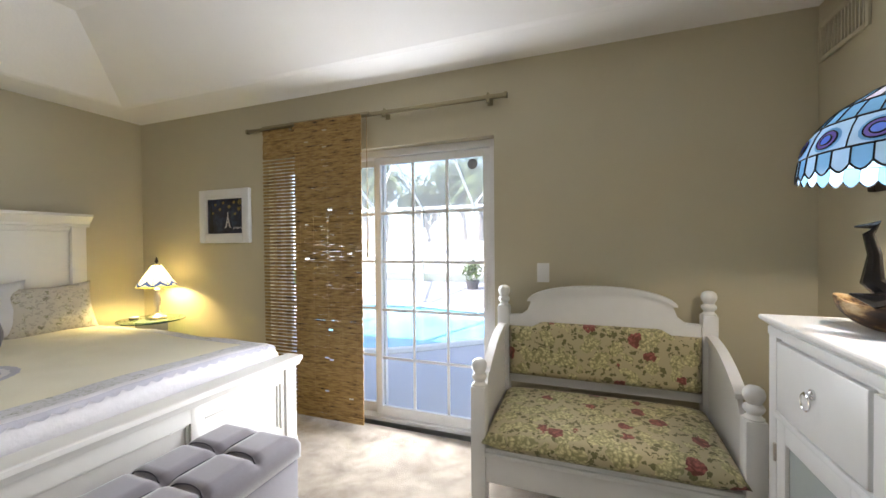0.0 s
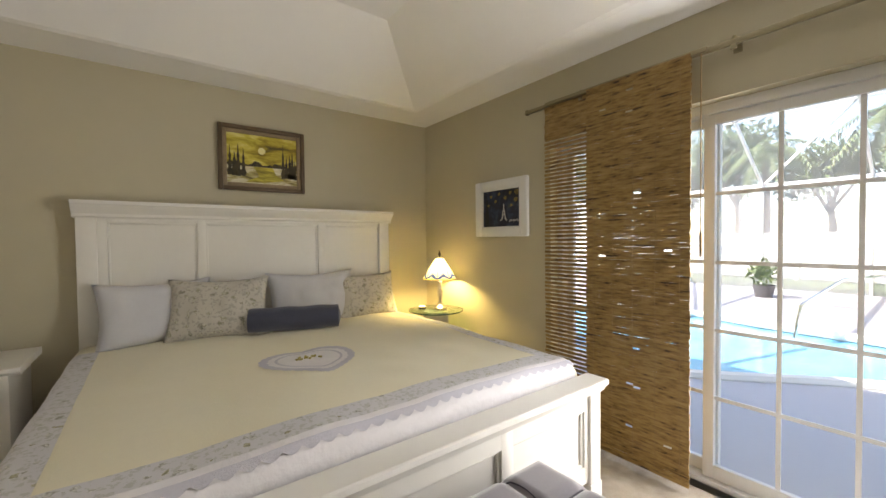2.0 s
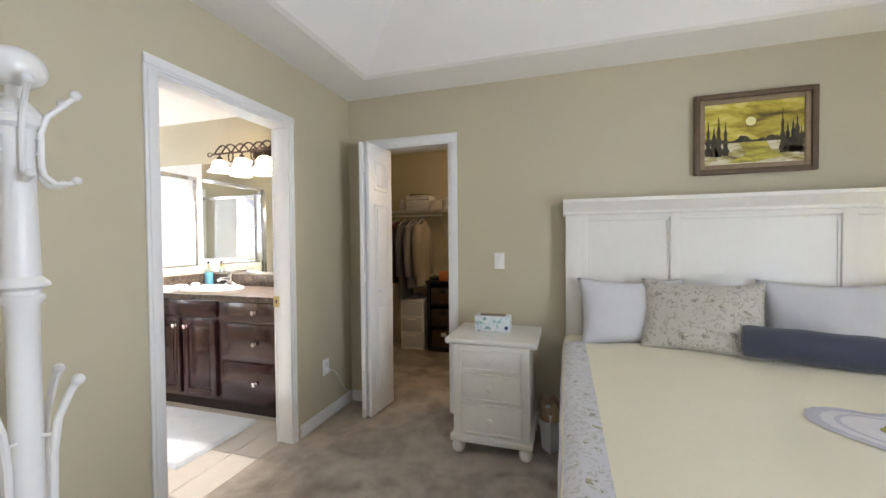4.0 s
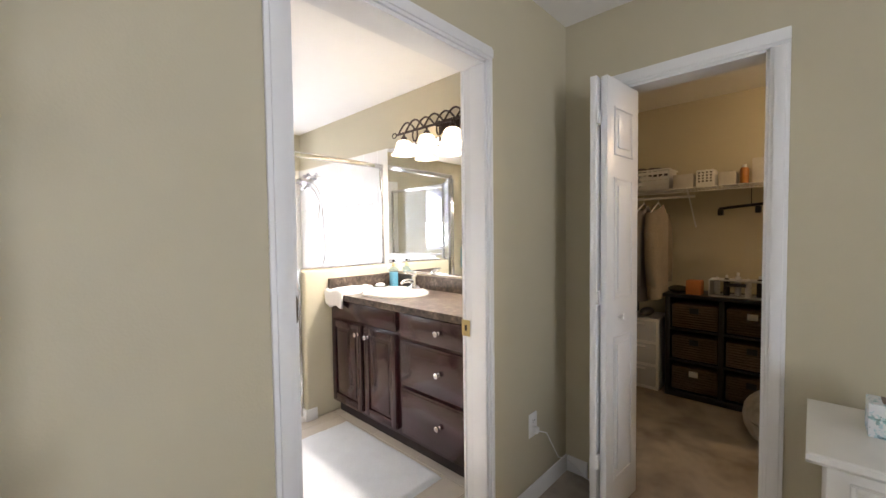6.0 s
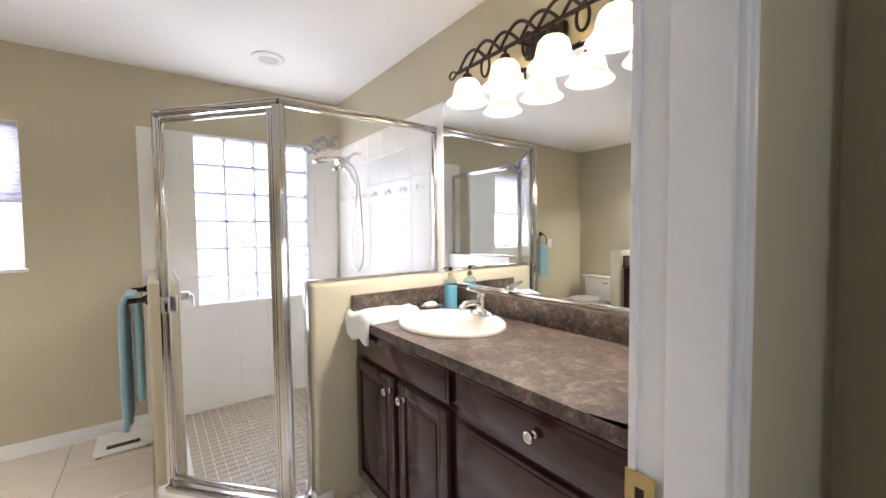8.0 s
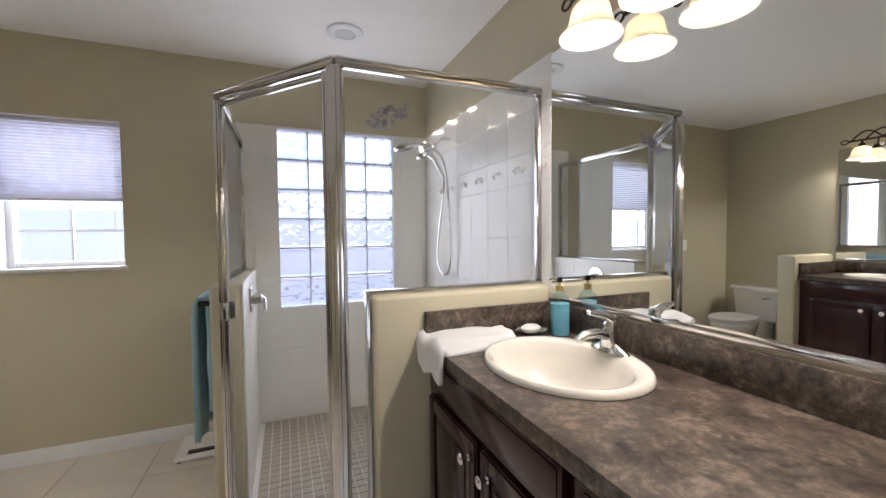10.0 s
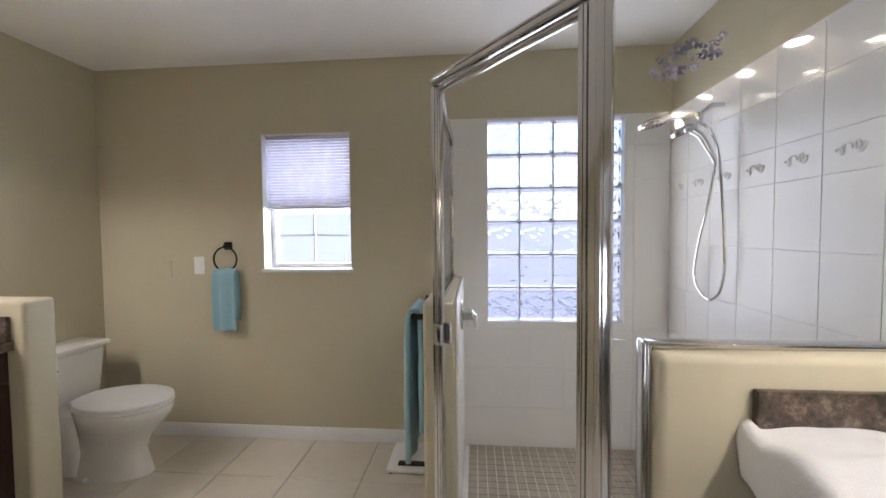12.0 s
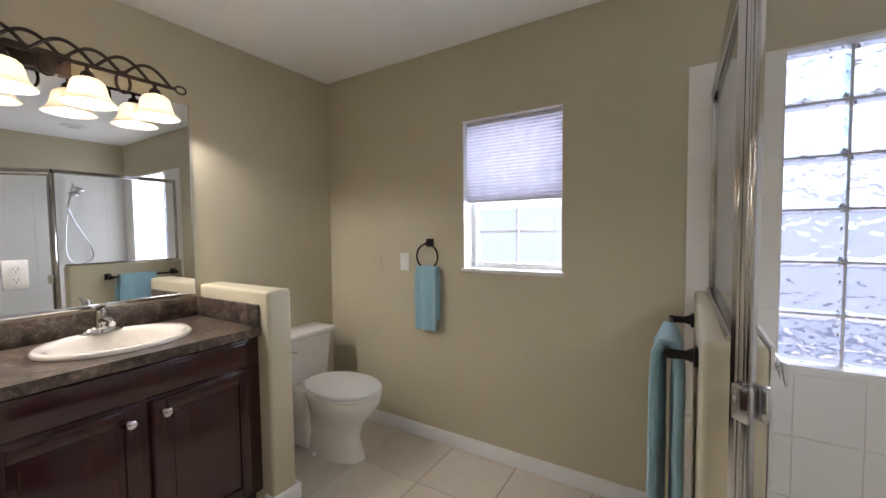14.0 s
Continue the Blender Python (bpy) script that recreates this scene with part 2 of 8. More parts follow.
def floral_mat(name, ground, leaf, bloom, accent, scale, amount=0.30):
    """Printed cloth: scattered blooms, some in the accent colour, over leaves on a plain ground."""
    m, n, l, p = nodes_of(name)
    co = n.new("ShaderNodeTexCoord").outputs["Object"]
    warp = noise_tex(n, l, scale * 1.6, 3, co)
    add = n.new("ShaderNodeVectorMath")
    add.operation = "MULTIPLY_ADD"
    add.inputs[1].default_value = (0.06, 0.06, 0.06)
    l.new(warp.outputs["Color"], add.inputs[0])
    l.new(co, add.inputs[2])

    def vor(s):
        v = n.new("ShaderNodeTexVoronoi")
        v.inputs["Scale"].default_value = s
        l.new(add.outputs[0], v.inputs["Vector"])
        return v

    def blend(fac, a, b):
        x = n.new("ShaderNodeMix")
        x.data_type = "RGBA"
        l.new(fac, x.inputs[0])
        for k, s in ((6, a), (7, b)):
            if isinstance(s, tuple):
                x.inputs[k].default_value = (*s, 1)
            else:
                l.new(s, x.inputs[k])
        return x.outputs[2]
    leaves, blooms, petals = vor(scale * 2.3), vor(scale), vor(scale * 4.5)
    g = noise_tex(n, l, scale * 2.2, 4, co)
    lf = math_node(n, l, "MULTIPLY", math_node(n, l, "LESS_THAN", leaves.outputs["Distance"], 0.42), math_node(n, l, "GREATER_THAN", g.outputs[0], 0.43))
    c = blend(lf, ground, leaf)
    inb = math_node(n, l, "LESS_THAN", blooms.outputs["Distance"], amount)
    sep = n.new("ShaderNodeSeparateColor")
    l.new(blooms.outputs["Color"], sep.inputs[0])
    isacc = math_node(n, l, "GREATER_THAN", sep.outputs[0], 0.84)
    shade = ramp(n, [(0.1, (1.2, 1.2, 1.12)), (0.7, (0.45, 0.46, 0.38))])
    l.new(petals.outputs["Distance"], shade.inputs[0])
    col = blend(isacc, bloom, accent)
    mul = n.new("ShaderNodeMix")
    mul.data_type, mul.blend_type = "RGBA", "MULTIPLY"
    mul.inputs[0].default_value = 1
    l.new(col, mul.inputs[6])
    l.new(shade.outputs[0], mul.inputs[7])
    l.new(blend(inb, c, mul.outputs[2]), p.inputs["Base Color"])
    p.inputs["Roughness"].default_value = 0.9
    p.inputs["Sheen Weight"].default_value = 0.15
    add_bump(n, l, p, noise_tex(n, l, 300, 2, co).outputs[0], 0.25, 0.003)
    return m


def bamboo_mat():
    m, n, l, p = nodes_of("golden_bamboo")
    co = n.new("ShaderNodeTexCoord").outputs["Object"]
    oi = n.new("ShaderNodeObjectInfo")
    mp = n.new("ShaderNodeVectorMath")
    mp.operation = "MULTIPLY_ADD"
    mp.inputs[1].default_value = (9, 30, 30)
    l.new(co, mp.inputs[0])
    cmb = n.new("ShaderNodeCombineXYZ")
    l.new(math_node(n, l, "MULTIPLY", oi.outputs["Random"], 57.0), cmb.inputs[0])
    l.new(cmb.outputs[0], mp.inputs[2])
    a = noise_tex(n, l, 1.0, 3, mp.outputs[0], 0.6)
    v = math_node(n, l, "ADD", a.outputs[0], math_node(n, l, "MULTIPLY", math_node(n, l, "SUBTRACT", oi.outputs["Random"], 0.5), 0.10))
    r = ramp(n, [(0.31, (0.04, 0.018, 0.006)), (0.38, (0.21, 0.118, 0.034)), (0.52, (0.33, 0.205, 0.064)), (0.75, (0.44, 0.30, 0.115))])
    l.new(v, r.inputs[0])
    l.new(r.outputs[0], p.inputs["Base Color"])
    p.inputs["Roughness"].default_value = 0.55
    add_bump(n, l, p, a.outputs[0], 0.3, 0.003)
    return m


def block_mat():
    m, n, l, p = nodes_of("wavy_glass_block")
    co = n.new("ShaderNodeTexCoord").outputs["Object"]
    p.inputs["Base Color"].default_value = (0.86, 0.87, 0.95, 1)
    p.inputs["Roughness"].default_value, p.inputs["Transmission Weight"].default_value, p.inputs["IOR"].default_value = 0.13, 1.0, 1.42
    a = noise_tex(n, l, 20, 1.5, co)
    a.inputs["Distortion"].default_value = 0.6
    add_bump(n, l, p, a.outputs[0], 0.7, 0.02)
    return m


def shade_mat(name, col, glow_power=0.0, glow=(1, 0.85, 0.6), trans=0.5, rough=0.5):
    """Cloth or glass that lets light through."""
    m, n, l, p = nodes_of(name)
    n.remove(p)
    co = n.new("ShaderNodeTexCoord").outputs["Object"]
    a = noise_tex(n, l, 14, 4, co)
    r = ramp(n, [(0.3, [c * 0.9 for c in col]), (0.7, [min(1, c * 1.05) for c in col])])
    l.new(a.outputs[0], r.inputs[0])
    d, t, g, x, y = n.new("ShaderNodeBsdfDiffuse"), n.new("ShaderNodeBsdfTranslucent"), n.new("ShaderNodeBsdfGlossy"), n.new("ShaderNodeMixShader"), n.new("ShaderNodeMixShader")
    l.new(r.outputs[0], d.inputs[0])
    l.new(r.outputs[0], t.inputs[0])
    g.inputs["Roughness"].default_value = rough
    x.inputs[0].default_value, y.inputs[0].default_value = trans, 0.05
    l.new(d.outputs[0], x.inputs[1])
    l.new(t.outputs[0], x.inputs[2])
    l.new(x.outputs[0], y.inputs[1])
    l.new(g.outputs[0], y.inputs[2])
    out = y.outputs[0]
    if glow_power:
        e, s = n.new("ShaderNodeEmission"), n.new("ShaderNodeAddShader")
        e.inputs[0].default_value, e.inputs[1].default_value = (*glow, 1), glow_power
        l.new(out, s.inputs[0])
        l.new(e.outputs[0], s.inputs[1])
        out = s.outputs[0]
    l.new(out, n["Material Output"].inputs[0])
    return m


CARPET = carpet_mat()
COUNTER = counter_mat("brown_stone_laminate", (0.016, 0.011, 0.009), (0.062, 0.045, 0.034), (0.21, 0.165, 0.125))
BENCH_CLOTH = floral_mat("olive_floral_upholstery", (0.44, 0.38, 0.23), (0.15, 0.14, 0.06), (0.58, 0.53, 0.31), (0.34, 0.11, 0.095), 14, 0.52)
PILLOW_CLOTH = floral_mat("taupe_floral_cotton", (0.52, 0.49, 0.43), (0.40, 0.38, 0.33), (0.58, 0.55, 0.49), (0.42, 0.39, 0.36), 18)
BAND_CLOTH = floral_mat("pale_floral_border", (0.62, 0.61, 0.63), (0.50, 0.50, 0.48), (0.66, 0.65, 0.67), (0.52, 0.49, 0.38), 20, 0.24)
BAMBOO = bamboo_mat()
BLOCK = block_mat()
BLIND = shade_mat("white_cellular_shade", (0.78, 0.78, 0.86), trans=0.30)
FROST = shade_mat("frosted_alabaster_glass", (0.85, 0.78, 0.66), glow_power=0.06, glow=(1.0, 0.78, 0.48), trans=0.36, rough=0.3)

# ---- building tools ----
def thing(name, x, y, z, label, category, group="", rz=0, kind=""):
    ob = new(name)
    ob.empty_display_size = 0.1
    ob.matrix_basis = pose(x, y, z, 0, 0, rz)
    return tagged(ob, label, category, group, kind)


def mesh_of(bm, material, smooth=38):
    me = bpy.data.meshes.new("mesh")
    bmesh.ops.recalc_face_normals(bm, faces=bm.faces[:])
    bm.to_mesh(me)
    bm.free()
    for k in (material if isinstance(material, (list, tuple)) else [material]):
        me.materials.append(k)
    if smooth:
        me.shade_smooth()
        me.set_sharp_from_angle(angle=radians(smooth))
    return me


def part(name, bm, material, parent=None, label="", smooth=38, m=None):
    ob = new(name, mesh_of(bm, material, smooth))
    if parent is not None:
        ob.parent = parent
    if m is not None:
        ob.matrix_basis = m
    return tagged(ob, label)


def single(name, bm, material, label, category, m=None, group="", kind="", smooth=38):
    return tagged(part(name, bm, material, None, "", smooth, m), label, category, group, kind)


def BM():
    return bmesh.new()


def box(bm, x0, x1, y0, y1, z0, z1, bev=0.0, seg=2):
    v = [bm.verts.new((x, y, z)) for x in (x0, x1) for y in (y0, y1) for z in (z0, z1)]
    f = [bm.faces.new([v[i] for i in q]) for q in ((0, 1, 3, 2), (4, 6, 7, 5), (0, 4, 5, 1), (2, 3, 7, 6), (0, 2, 6, 4), (1, 5, 7, 3))]
    if bev:
        e = {k for g in f for k in g.edges}
        bmesh.ops.bevel(bm, geom=list(e), offset=bev, segments=seg, profile=0.5, affect="EDGES")
    return bm


def bx(*a, bev=0.0, seg=2):
    return box(BM(), *a, bev=bev, seg=seg)


def prism(bm, pts, axis, a0, a1, bev=0.0):
    """A polygon pushed out along an axis; pts are in the two other axes, in order."""
    def place(p, a):
        return {"x": (a, p[0], p[1]), "y": (p[0], a, p[1]), "z": (p[0], p[1], a)}[axis]
    lo, hi = [bm.verts.new(place(p, a0)) for p in pts], [bm.verts.new(place(p, a1)) for p in pts]
    f = [bm.faces.new(lo), bm.faces.new(hi[::-1])]
    k = len(pts)
    f += [bm.faces.new((lo[i], lo[(i + 1) % k], hi[(i + 1) % k], hi[i])) for i in range(k)]
    if bev:
        e = {q for g in f for q in g.edges}
        bmesh.ops.bevel(bm, geom=list(e), offset=bev, segments=2, profile=0.5, affect="EDGES")
    return bm


def lathe(bm, prof, x=0, y=0, z=0, seg=20, sx=1.0, sy=1.0):
    rings = []
    for r, h in prof:
        if r < 1e-5:
            rings.append([bm.verts.new((x, y, z + h))])
        else:
            rings.append([bm.verts.new((x + sx * r * math.cos(2 * math.pi * i / seg), y + sy * r * math.sin(2 * math.pi * i / seg), z + h)) for i in range(seg)])
    for a, b in zip(rings, rings[1:]):
        for i in range(seg):
            j = (i + 1) % seg
            q = [a[i % len(a)], a[j % len(a)], b[j % len(b)], b[i % len(b)]]
            q = list(dict.fromkeys(q))
            if len(q) > 2:
                bm.faces.new(q)
    return bm


def tube(bm, pts, r, seg=8, closed=False):
    pts = [Vector(p) for p in pts]
    k = len(pts)
    rs = r if isinstance(r, (list, tuple)) else [r] * k
    up, rings = None, []
    for i, p in enumerate(pts):
        a, b = (pts[i - 1], pts[(i + 1) % k]) if closed else (pts[max(i - 1, 0)], pts[min(i + 1, k - 1)])
        d = (b - a).normalized()
        if up is None:
            up = d.cross(Vector((0, 0, 1)) if abs(d.z) < 0.9 else Vector((1, 0, 0))).normalized()
        up = (up - d * up.dot(d)).normalized()
        w = d.cross(up)
        rings.append([bm.verts.new(p + rs[i] * (up * math.cos(2 * math.pi * j / seg) + w * math.sin(2 * math.pi * j / seg))) for j in range(seg)])
    for i in range(k if closed else k - 1):
        a, b = rings[i], rings[(i + 1) % k]
        for j in range(seg):
            bm.faces.new((a[j], a[(j + 1) % seg], b[(j + 1) % seg], b[j]))
    if not closed:
        bm.faces.new(rings[0]), bm.faces.new(rings[-1][::-1])
    return bm


def arc(cx, cz, r, a0, a1, k=12):
    return [(cx + r * math.cos(radians(a0 + (a1 - a0) * i / k)), cz + r * math.sin(radians(a0 + (a1 - a0) * i / k))) for i in range(k + 1)]


def ball(bm, x, y, z, r, sx=1, sy=1, sz=1, seg=16, rings=10):
    return lathe(bm, [(r * math.sin(math.pi * i / rings), -r * sz * math.cos(math.pi * i / rings)) for i in range(rings + 1)], x, y, z, seg, sx, sy)


def grid(bm, nu, nv, fn):
    g = [[bm.verts.new(fn(i / nu, j / nv)) for j in range(nv + 1)] for i in range(nu + 1)]
    for i in range(nu):
        for j in range(nv):
            bm.faces.new((g[i][j], g[i + 1][j], g[i + 1][j + 1], g[i][j + 1]))
    return g


def solid(ob, t):
    md = ob.modifiers.new("thickness", "SOLIDIFY")
    md.thickness, md.offset = t, 0
    return ob


def pieces(bm, cuts, lo, hi, a0, a1, z0, z1, axis):
    """A wall as one mesh with openings (from, to, sill, head) cut through it."""
    def put(p, q, r, s):
        if q - p > 1e-4 and s - r > 1e-4:
            box(bm, *((p, q, a0, a1) if axis == "x" else (a0, a1, p, q)), r, s)
    at = lo
    for c0, c1, s0, s1 in sorted(cuts):
        put(at, c0, z0, z1)
        put(c0, c1, z0, s0)
        put(c0, c1, s1, z1)
        at = c1
    put(at, hi, z0, z1)
    return bm

# ---- the house ----
XW, XE, YN, YS, ZC = -4.065, 0.907, 2.458, -1.81, 2.43      # bedroom
BW, BE, BS, BN, BC = -4.105, -0.43, -4.965, -1.93, 2.44     # bathroom
SLIDER = (-2.53, -0.70, 0.0, 1.98)
BATH_DOOR = (-3.35, -2.514, 0.0, 2.035)
CLOSET_DOOR = (-1.625, -0.96, 0.0, 2.035)
BLOCKS = (-3.842, -3.017, 0.79, 2.04)
WINDOW = (-2.157, -1.573, 1.12, 1.99)


def structure(name, bm, material, label, smooth=0):
    return single(name, bm, material, label, name.split("_")[0], kind="structure", smooth=smooth)


structure("wall_north", pieces(BM(), [SLIDER], XW - 0.12, XE + 0.12, YN, YN + 0.2, 0, 2.95, "x"), PAINT, "beige painted wall round the sliding glass door")
structure("wall_west", pieces(BM(), [CLOSET_DOOR], YS, YN, XW - 0.12, XW, 0, 2.95, "y"), PAINT, "beige painted wall behind the bed")
structure("wall_south", pieces(BM(), [BATH_DOOR], XW - 0.12, XE + 0.12, BN, YS, 0, 2.95, "x"), PAINT, "beige painted wall with the bathroom doorway")
structure("wall_east", bx(XE, XE + 0.12, YS, YN, 0, 2.95), PAINT, "beige painted wall behind the dresser")
structure("bath_wall_west", bx(BW - 0.12, BW, BS - 0.2, BN, 0, 2.95), PAINT, "beige painted bathroom wall behind the vanity")
structure("bath_wall_south", pieces(BM(), [BLOCKS, WINDOW], BW, BE + 0.12, BS - 0.2, BS, 0, 2.95, "x"), PAINT, "tan painted bathroom wall with two windows")
structure("bath_wall_east", bx(BE, BE + 0.12, BS, BN, 0, 2.95), PAINT, "beige painted bathroom wall behind the toilet")
CX, CY0, CY1 = -5.95, -2.7, 0.5
cb = BM()
box(cb, CX - 0.1, CX, CY0 - 0.1, CY1 + 0.1, 0, 2.95), box(cb, CX, BW - 0.12, CY0 - 0.1, CY0, 0, 2.95), box(cb, CX, XW - 0.12, CY1, CY1 + 0.1, 0, 2.95)
structure("closet_wall", cb, PAINT, "beige painted walls of the walk-in closet")
structure("closet_ceiling", bx(CX, XW - 0.12, CY0, CY1, 2.43, 2.5), CEIL, "white closet ceiling")
hb = BM()
for q in ((-5.3, -4.6, -1.25, -1.19), (-5.3, -4.6, -0.65, -0.59), (-5.3, -5.24, -1.19, -0.65), (-4.66, -4.6, -1.19, -0.65)):
    box(hb, *q, 2.415, 2.43, bev=0.003)
structure("hatch_trim", hb, TRIM, "white trim round the closet attic hatch")

# bedroom tray ceiling: flat rim, sloping sides, raised middle
tb = BM()
r0, r1, ZT = 0.33, 0.95, 2.76


def rect(i, z):
    return [tb.verts.new(p) for p in ((XW + i, YS + i, z), (XE - i, YS + i, z), (XE - i, YN - i, z), (XW + i, YN - i, z))]


rr = [rect(0, ZC), rect(r0, ZC), rect(r0 + 0.035, ZC + 0.008), rect(r1, ZT), rect(r1, ZT + 0.12), rect(0, ZT + 0.12)]
for a, b in zip(rr, rr[1:]):
    for i in range(4):
        tb.faces.new((a[i], a[(i + 1) % 4], b[(i + 1) % 4], b[i]))
tb.faces.new(rr[3])
structure("ceiling", tb, CEIL, "white tray ceiling with sloping sides")
structure("bath_ceiling", bx(BW, BE, BS, BN, BC, BC + 0.1), CEIL, "flat white bathroom ceiling")
structure("floor", bx(CX, XE, YS - 0.09, YN, -0.1, 0), CARPET, "beige cut-pile carpet with darker tread marks")
structure("closet_floor", bx(CX, BW - 0.12, CY0, YS - 0.09, -0.1, 0), CARPET, "beige closet carpet")
structure("roof", bx(CX - 0.8, 1.8, BS - 0.9, YN + 0.85, 2.96, 3.1), ROOFING, "shingled house roof")
sf = BM()
box(sf, CX - 0.8, 1.8, YN + 0.2, YN + 0.85, 2.46, 2.5), box(sf, CX - 0.8, 1.8, BS - 0.9, BS - 0.2, 2.46, 2.5)
box(sf, CX - 0.8, 1.8, YN + 0.85, YN + 0.88, 2.42, 2.96), box(sf, CX - 0.8, 1.8, BS - 0.93, BS - 0.9, 2.42, 2.96)
structure("eaves", sf, VINYL, "white soffit and fascia of the eaves")

# trim: baseboards, door casings and jambs


def base_run(bm, x0, y0, x1, y1, nx, ny, h=0.085, t=0.013):
    """A baseboard along a wall; (nx, ny) points into the room."""
    xs, ys = sorted((x0, x1)), sorted((y0, y1))
    if nx:
        a = x0
        prism(bm, [(a, 0.002), (a + nx * t, 0.002), (a + nx * t, h - 0.02), (a + nx * t * 0.4, h), (a, h)], "y", ys[0], ys[1])
    else:
        a = y0
        prism(bm, [(a, 0.002), (a + ny * t, 0.002), (a + ny * t, h - 0.02), (a + ny * t * 0.4, h), (a, h)], "x", xs[0], xs[1])


bb = BM()
base_run(bb, XW, YS + 0.013, XW, CLOSET_DOOR[0] - 0.06, 1, 0)
base_run(bb, XW, CLOSET_DOOR[1] + 0.06, XW, YN, 1, 0)
base_run(bb, XW, YS, BATH_DOOR[0] - 0.062, YS, 0, 1)
base_run(bb, BATH_DOOR[1] + 0.062, YS, XE, YS, 0, 1)
base_run(bb, XW, YN, SLIDER[0], YN, 0, -1)
base_run(bb, SLIDER[1], YN, XE, YN, 0, -1)
base_run(bb, XE, YS + 0.02, XE, YN - 0.02, -1, 0)
structure("baseboard", bb, TRIM, "white bedroom baseboard", 38)
bb = BM()
base_run(bb, -2.72, BS, BE, BS, 0, 1)
base_run(bb, BE, BS + 0.014, BE, -4.16, -1, 0)
base_run(bb, -2.44, BN, BE, BN, 0, -1)
structure("bath_baseboard", bb, TRIM, "white bathroom baseboard", 38)


def casing(bm, a0, a1, head, face, out, axis, w=0.062, t=0.018, both=True, w0=None):
    """A moulded door casing on a wall face: two legs and a head."""
    def put(p0, p1, z0, z1):
        for k, (i, d) in enumerate(((0, t * 0.65), (0.012, t))):
            q = (p0 + i * (p1 - p0 < 0.2), p1 - i * (p1 - p0 < 0.2))
            f = sorted((face, face + out * d))
            zz = (z0 + (i if p1 - p0 > 0.2 else 0), z1 - i)
            box(bm, *((q[0], q[1], *f) if axis == "x" else (*f, q[0], q[1])), *zz, bev=0.003)
    if both:
        put(a0 - (w0 or w), a0, 0.001, head)
    put(a1, a1 + w, 0.001, head)
    put(a0 - ((w0 or w) if both else 0.03), a1 + w, head, head + w)


tr = BM()
casing(tr, BATH_DOOR[0], BATH_DOOR[1], BATH_DOOR[3], YS, 1, "x", w=0.058, w0=0.036)
casing(tr, BATH_DOOR[0], BATH_DOOR[1], BATH_DOOR[3], BN, -1, "x")
for x0, x1 in ((BATH_DOOR[0] - 0.001, BATH_DOOR[0] + 0.015), (BATH_DOOR[1] - 0.009, BATH_DOOR[1] + 0.001)):
    box(tr, x0, x1, BN - 0.003, -1.922, 0.001, BATH_DOOR[3], bev=0.001), box(tr, x0, x1, -1.881, YS + 0.003, 0.001, BATH_DOOR[3], bev=0.002)
    box(tr, *((x0, x1 - 0.008) if x0 < -3 else (x0 + 0.008, x1)), -1.924, -1.881, 0.001, BATH_DOOR[3])
box(tr, BATH_DOOR[0], BATH_DOOR[1], BN - 0.003, YS + 0.003, BATH_DOOR[3] - 0.015, BATH_DOOR[3] + 0.001)
structure("bath_door_trim", tr, TRIM, "white casing and jamb of the bathroom pocket door", 38)
tr = BM()
casing(tr, CLOSET_DOOR[0], CLOSET_DOOR[1], CLOSET_DOOR[3], XW, 1, "y", both=False)
box(tr, XW - 0.123, XW + 0.003, CLOSET_DOOR[0] - 0.001, CLOSET_DOOR[0] + 0.012, 0.001, CLOSET_DOOR[3], bev=0.002)
box(tr, XW - 0.123, XW + 0.003, CLOSET_DOOR[1] - 0.012, CLOSET_DOOR[1] + 0.001, 0.001, CLOSET_DOOR[3], bev=0.002)
box(tr, XW - 0.123, XW + 0.003, CLOSET_DOOR[0], CLOSET_DOOR[1], CLOSET_DOOR[3] - 0.012, CLOSET_DOOR[3] + 0.001)
structure("closet_door_trim", tr, TRIM, "white casing of the closet doorway", 38)

# half walls of the bathroom, with rounded drywall edges
PONY_H = 1.075
structure("half_wall_vanity", bx(BW, -3.345, -3.545, -3.415, 0, PONY_H, bev=0.018, seg=3), PAINT, "beige half wall between vanity and shower", 38)
structure("half_wall_shower", bx(-2.865, -2.735, BS, -4.06, 0, PONY_H, bev=0.018, seg=3), PAINT, "beige half wall beside the shower", 38)
structure("half_wall_toilet", bx(-1.045, BE, -4.15, -4.02, 0, PONY_H, bev=0.018, seg=3), PAINT, "beige half wall between vanity and toilet", 38)
structure("half_wall_entry", bx(-2.04, -1.91, -3.02, BN, 0, PONY_H, bev=0.018, seg=3), PAINT, "cream half wall inside the bathroom entry", 38)
hb = BM()
box(hb, -1.060, -1.045, -4.165, -4.005, 0.002, 0.085, bev=0.004), box(hb, -1.045, -0.99, -4.02, -4.005, 0.002, 0.085, bev=0.004), box(hb, -1.045, BE - 0.02, -4.165, -4.15, 0.002, 0.085, bev=0.004)
box(hb, -3.345, -3.33, -3.56, -3.40, 0.002, 0.085, bev=0.004), box(hb, -3.42, -3.345, -3.415, -3.40, 0.002, 0.085, bev=0.004)
structure("half_wall_baseboard", hb, TRIM, "white baseboard round the half walls", 38)

# bathroom sub-floor (the tiles lie on it)
structure("bath_floor", bx(BW, BE, BS, BN + 0.03, -0.1, -0.004), GROUT_FLOOR, "bathroom floor of large cream tiles")

# sliding glass door
door = thing("door_sliding", -1.615, YN + 0.1, 0, "white aluminium sliding glass door with a colonial grid", "door", kind="structure")


def W2L(root, bm):
    bmesh.ops.transform(bm, matrix=root.matrix_basis.inverted(), verts=bm.verts[:])
    return bm


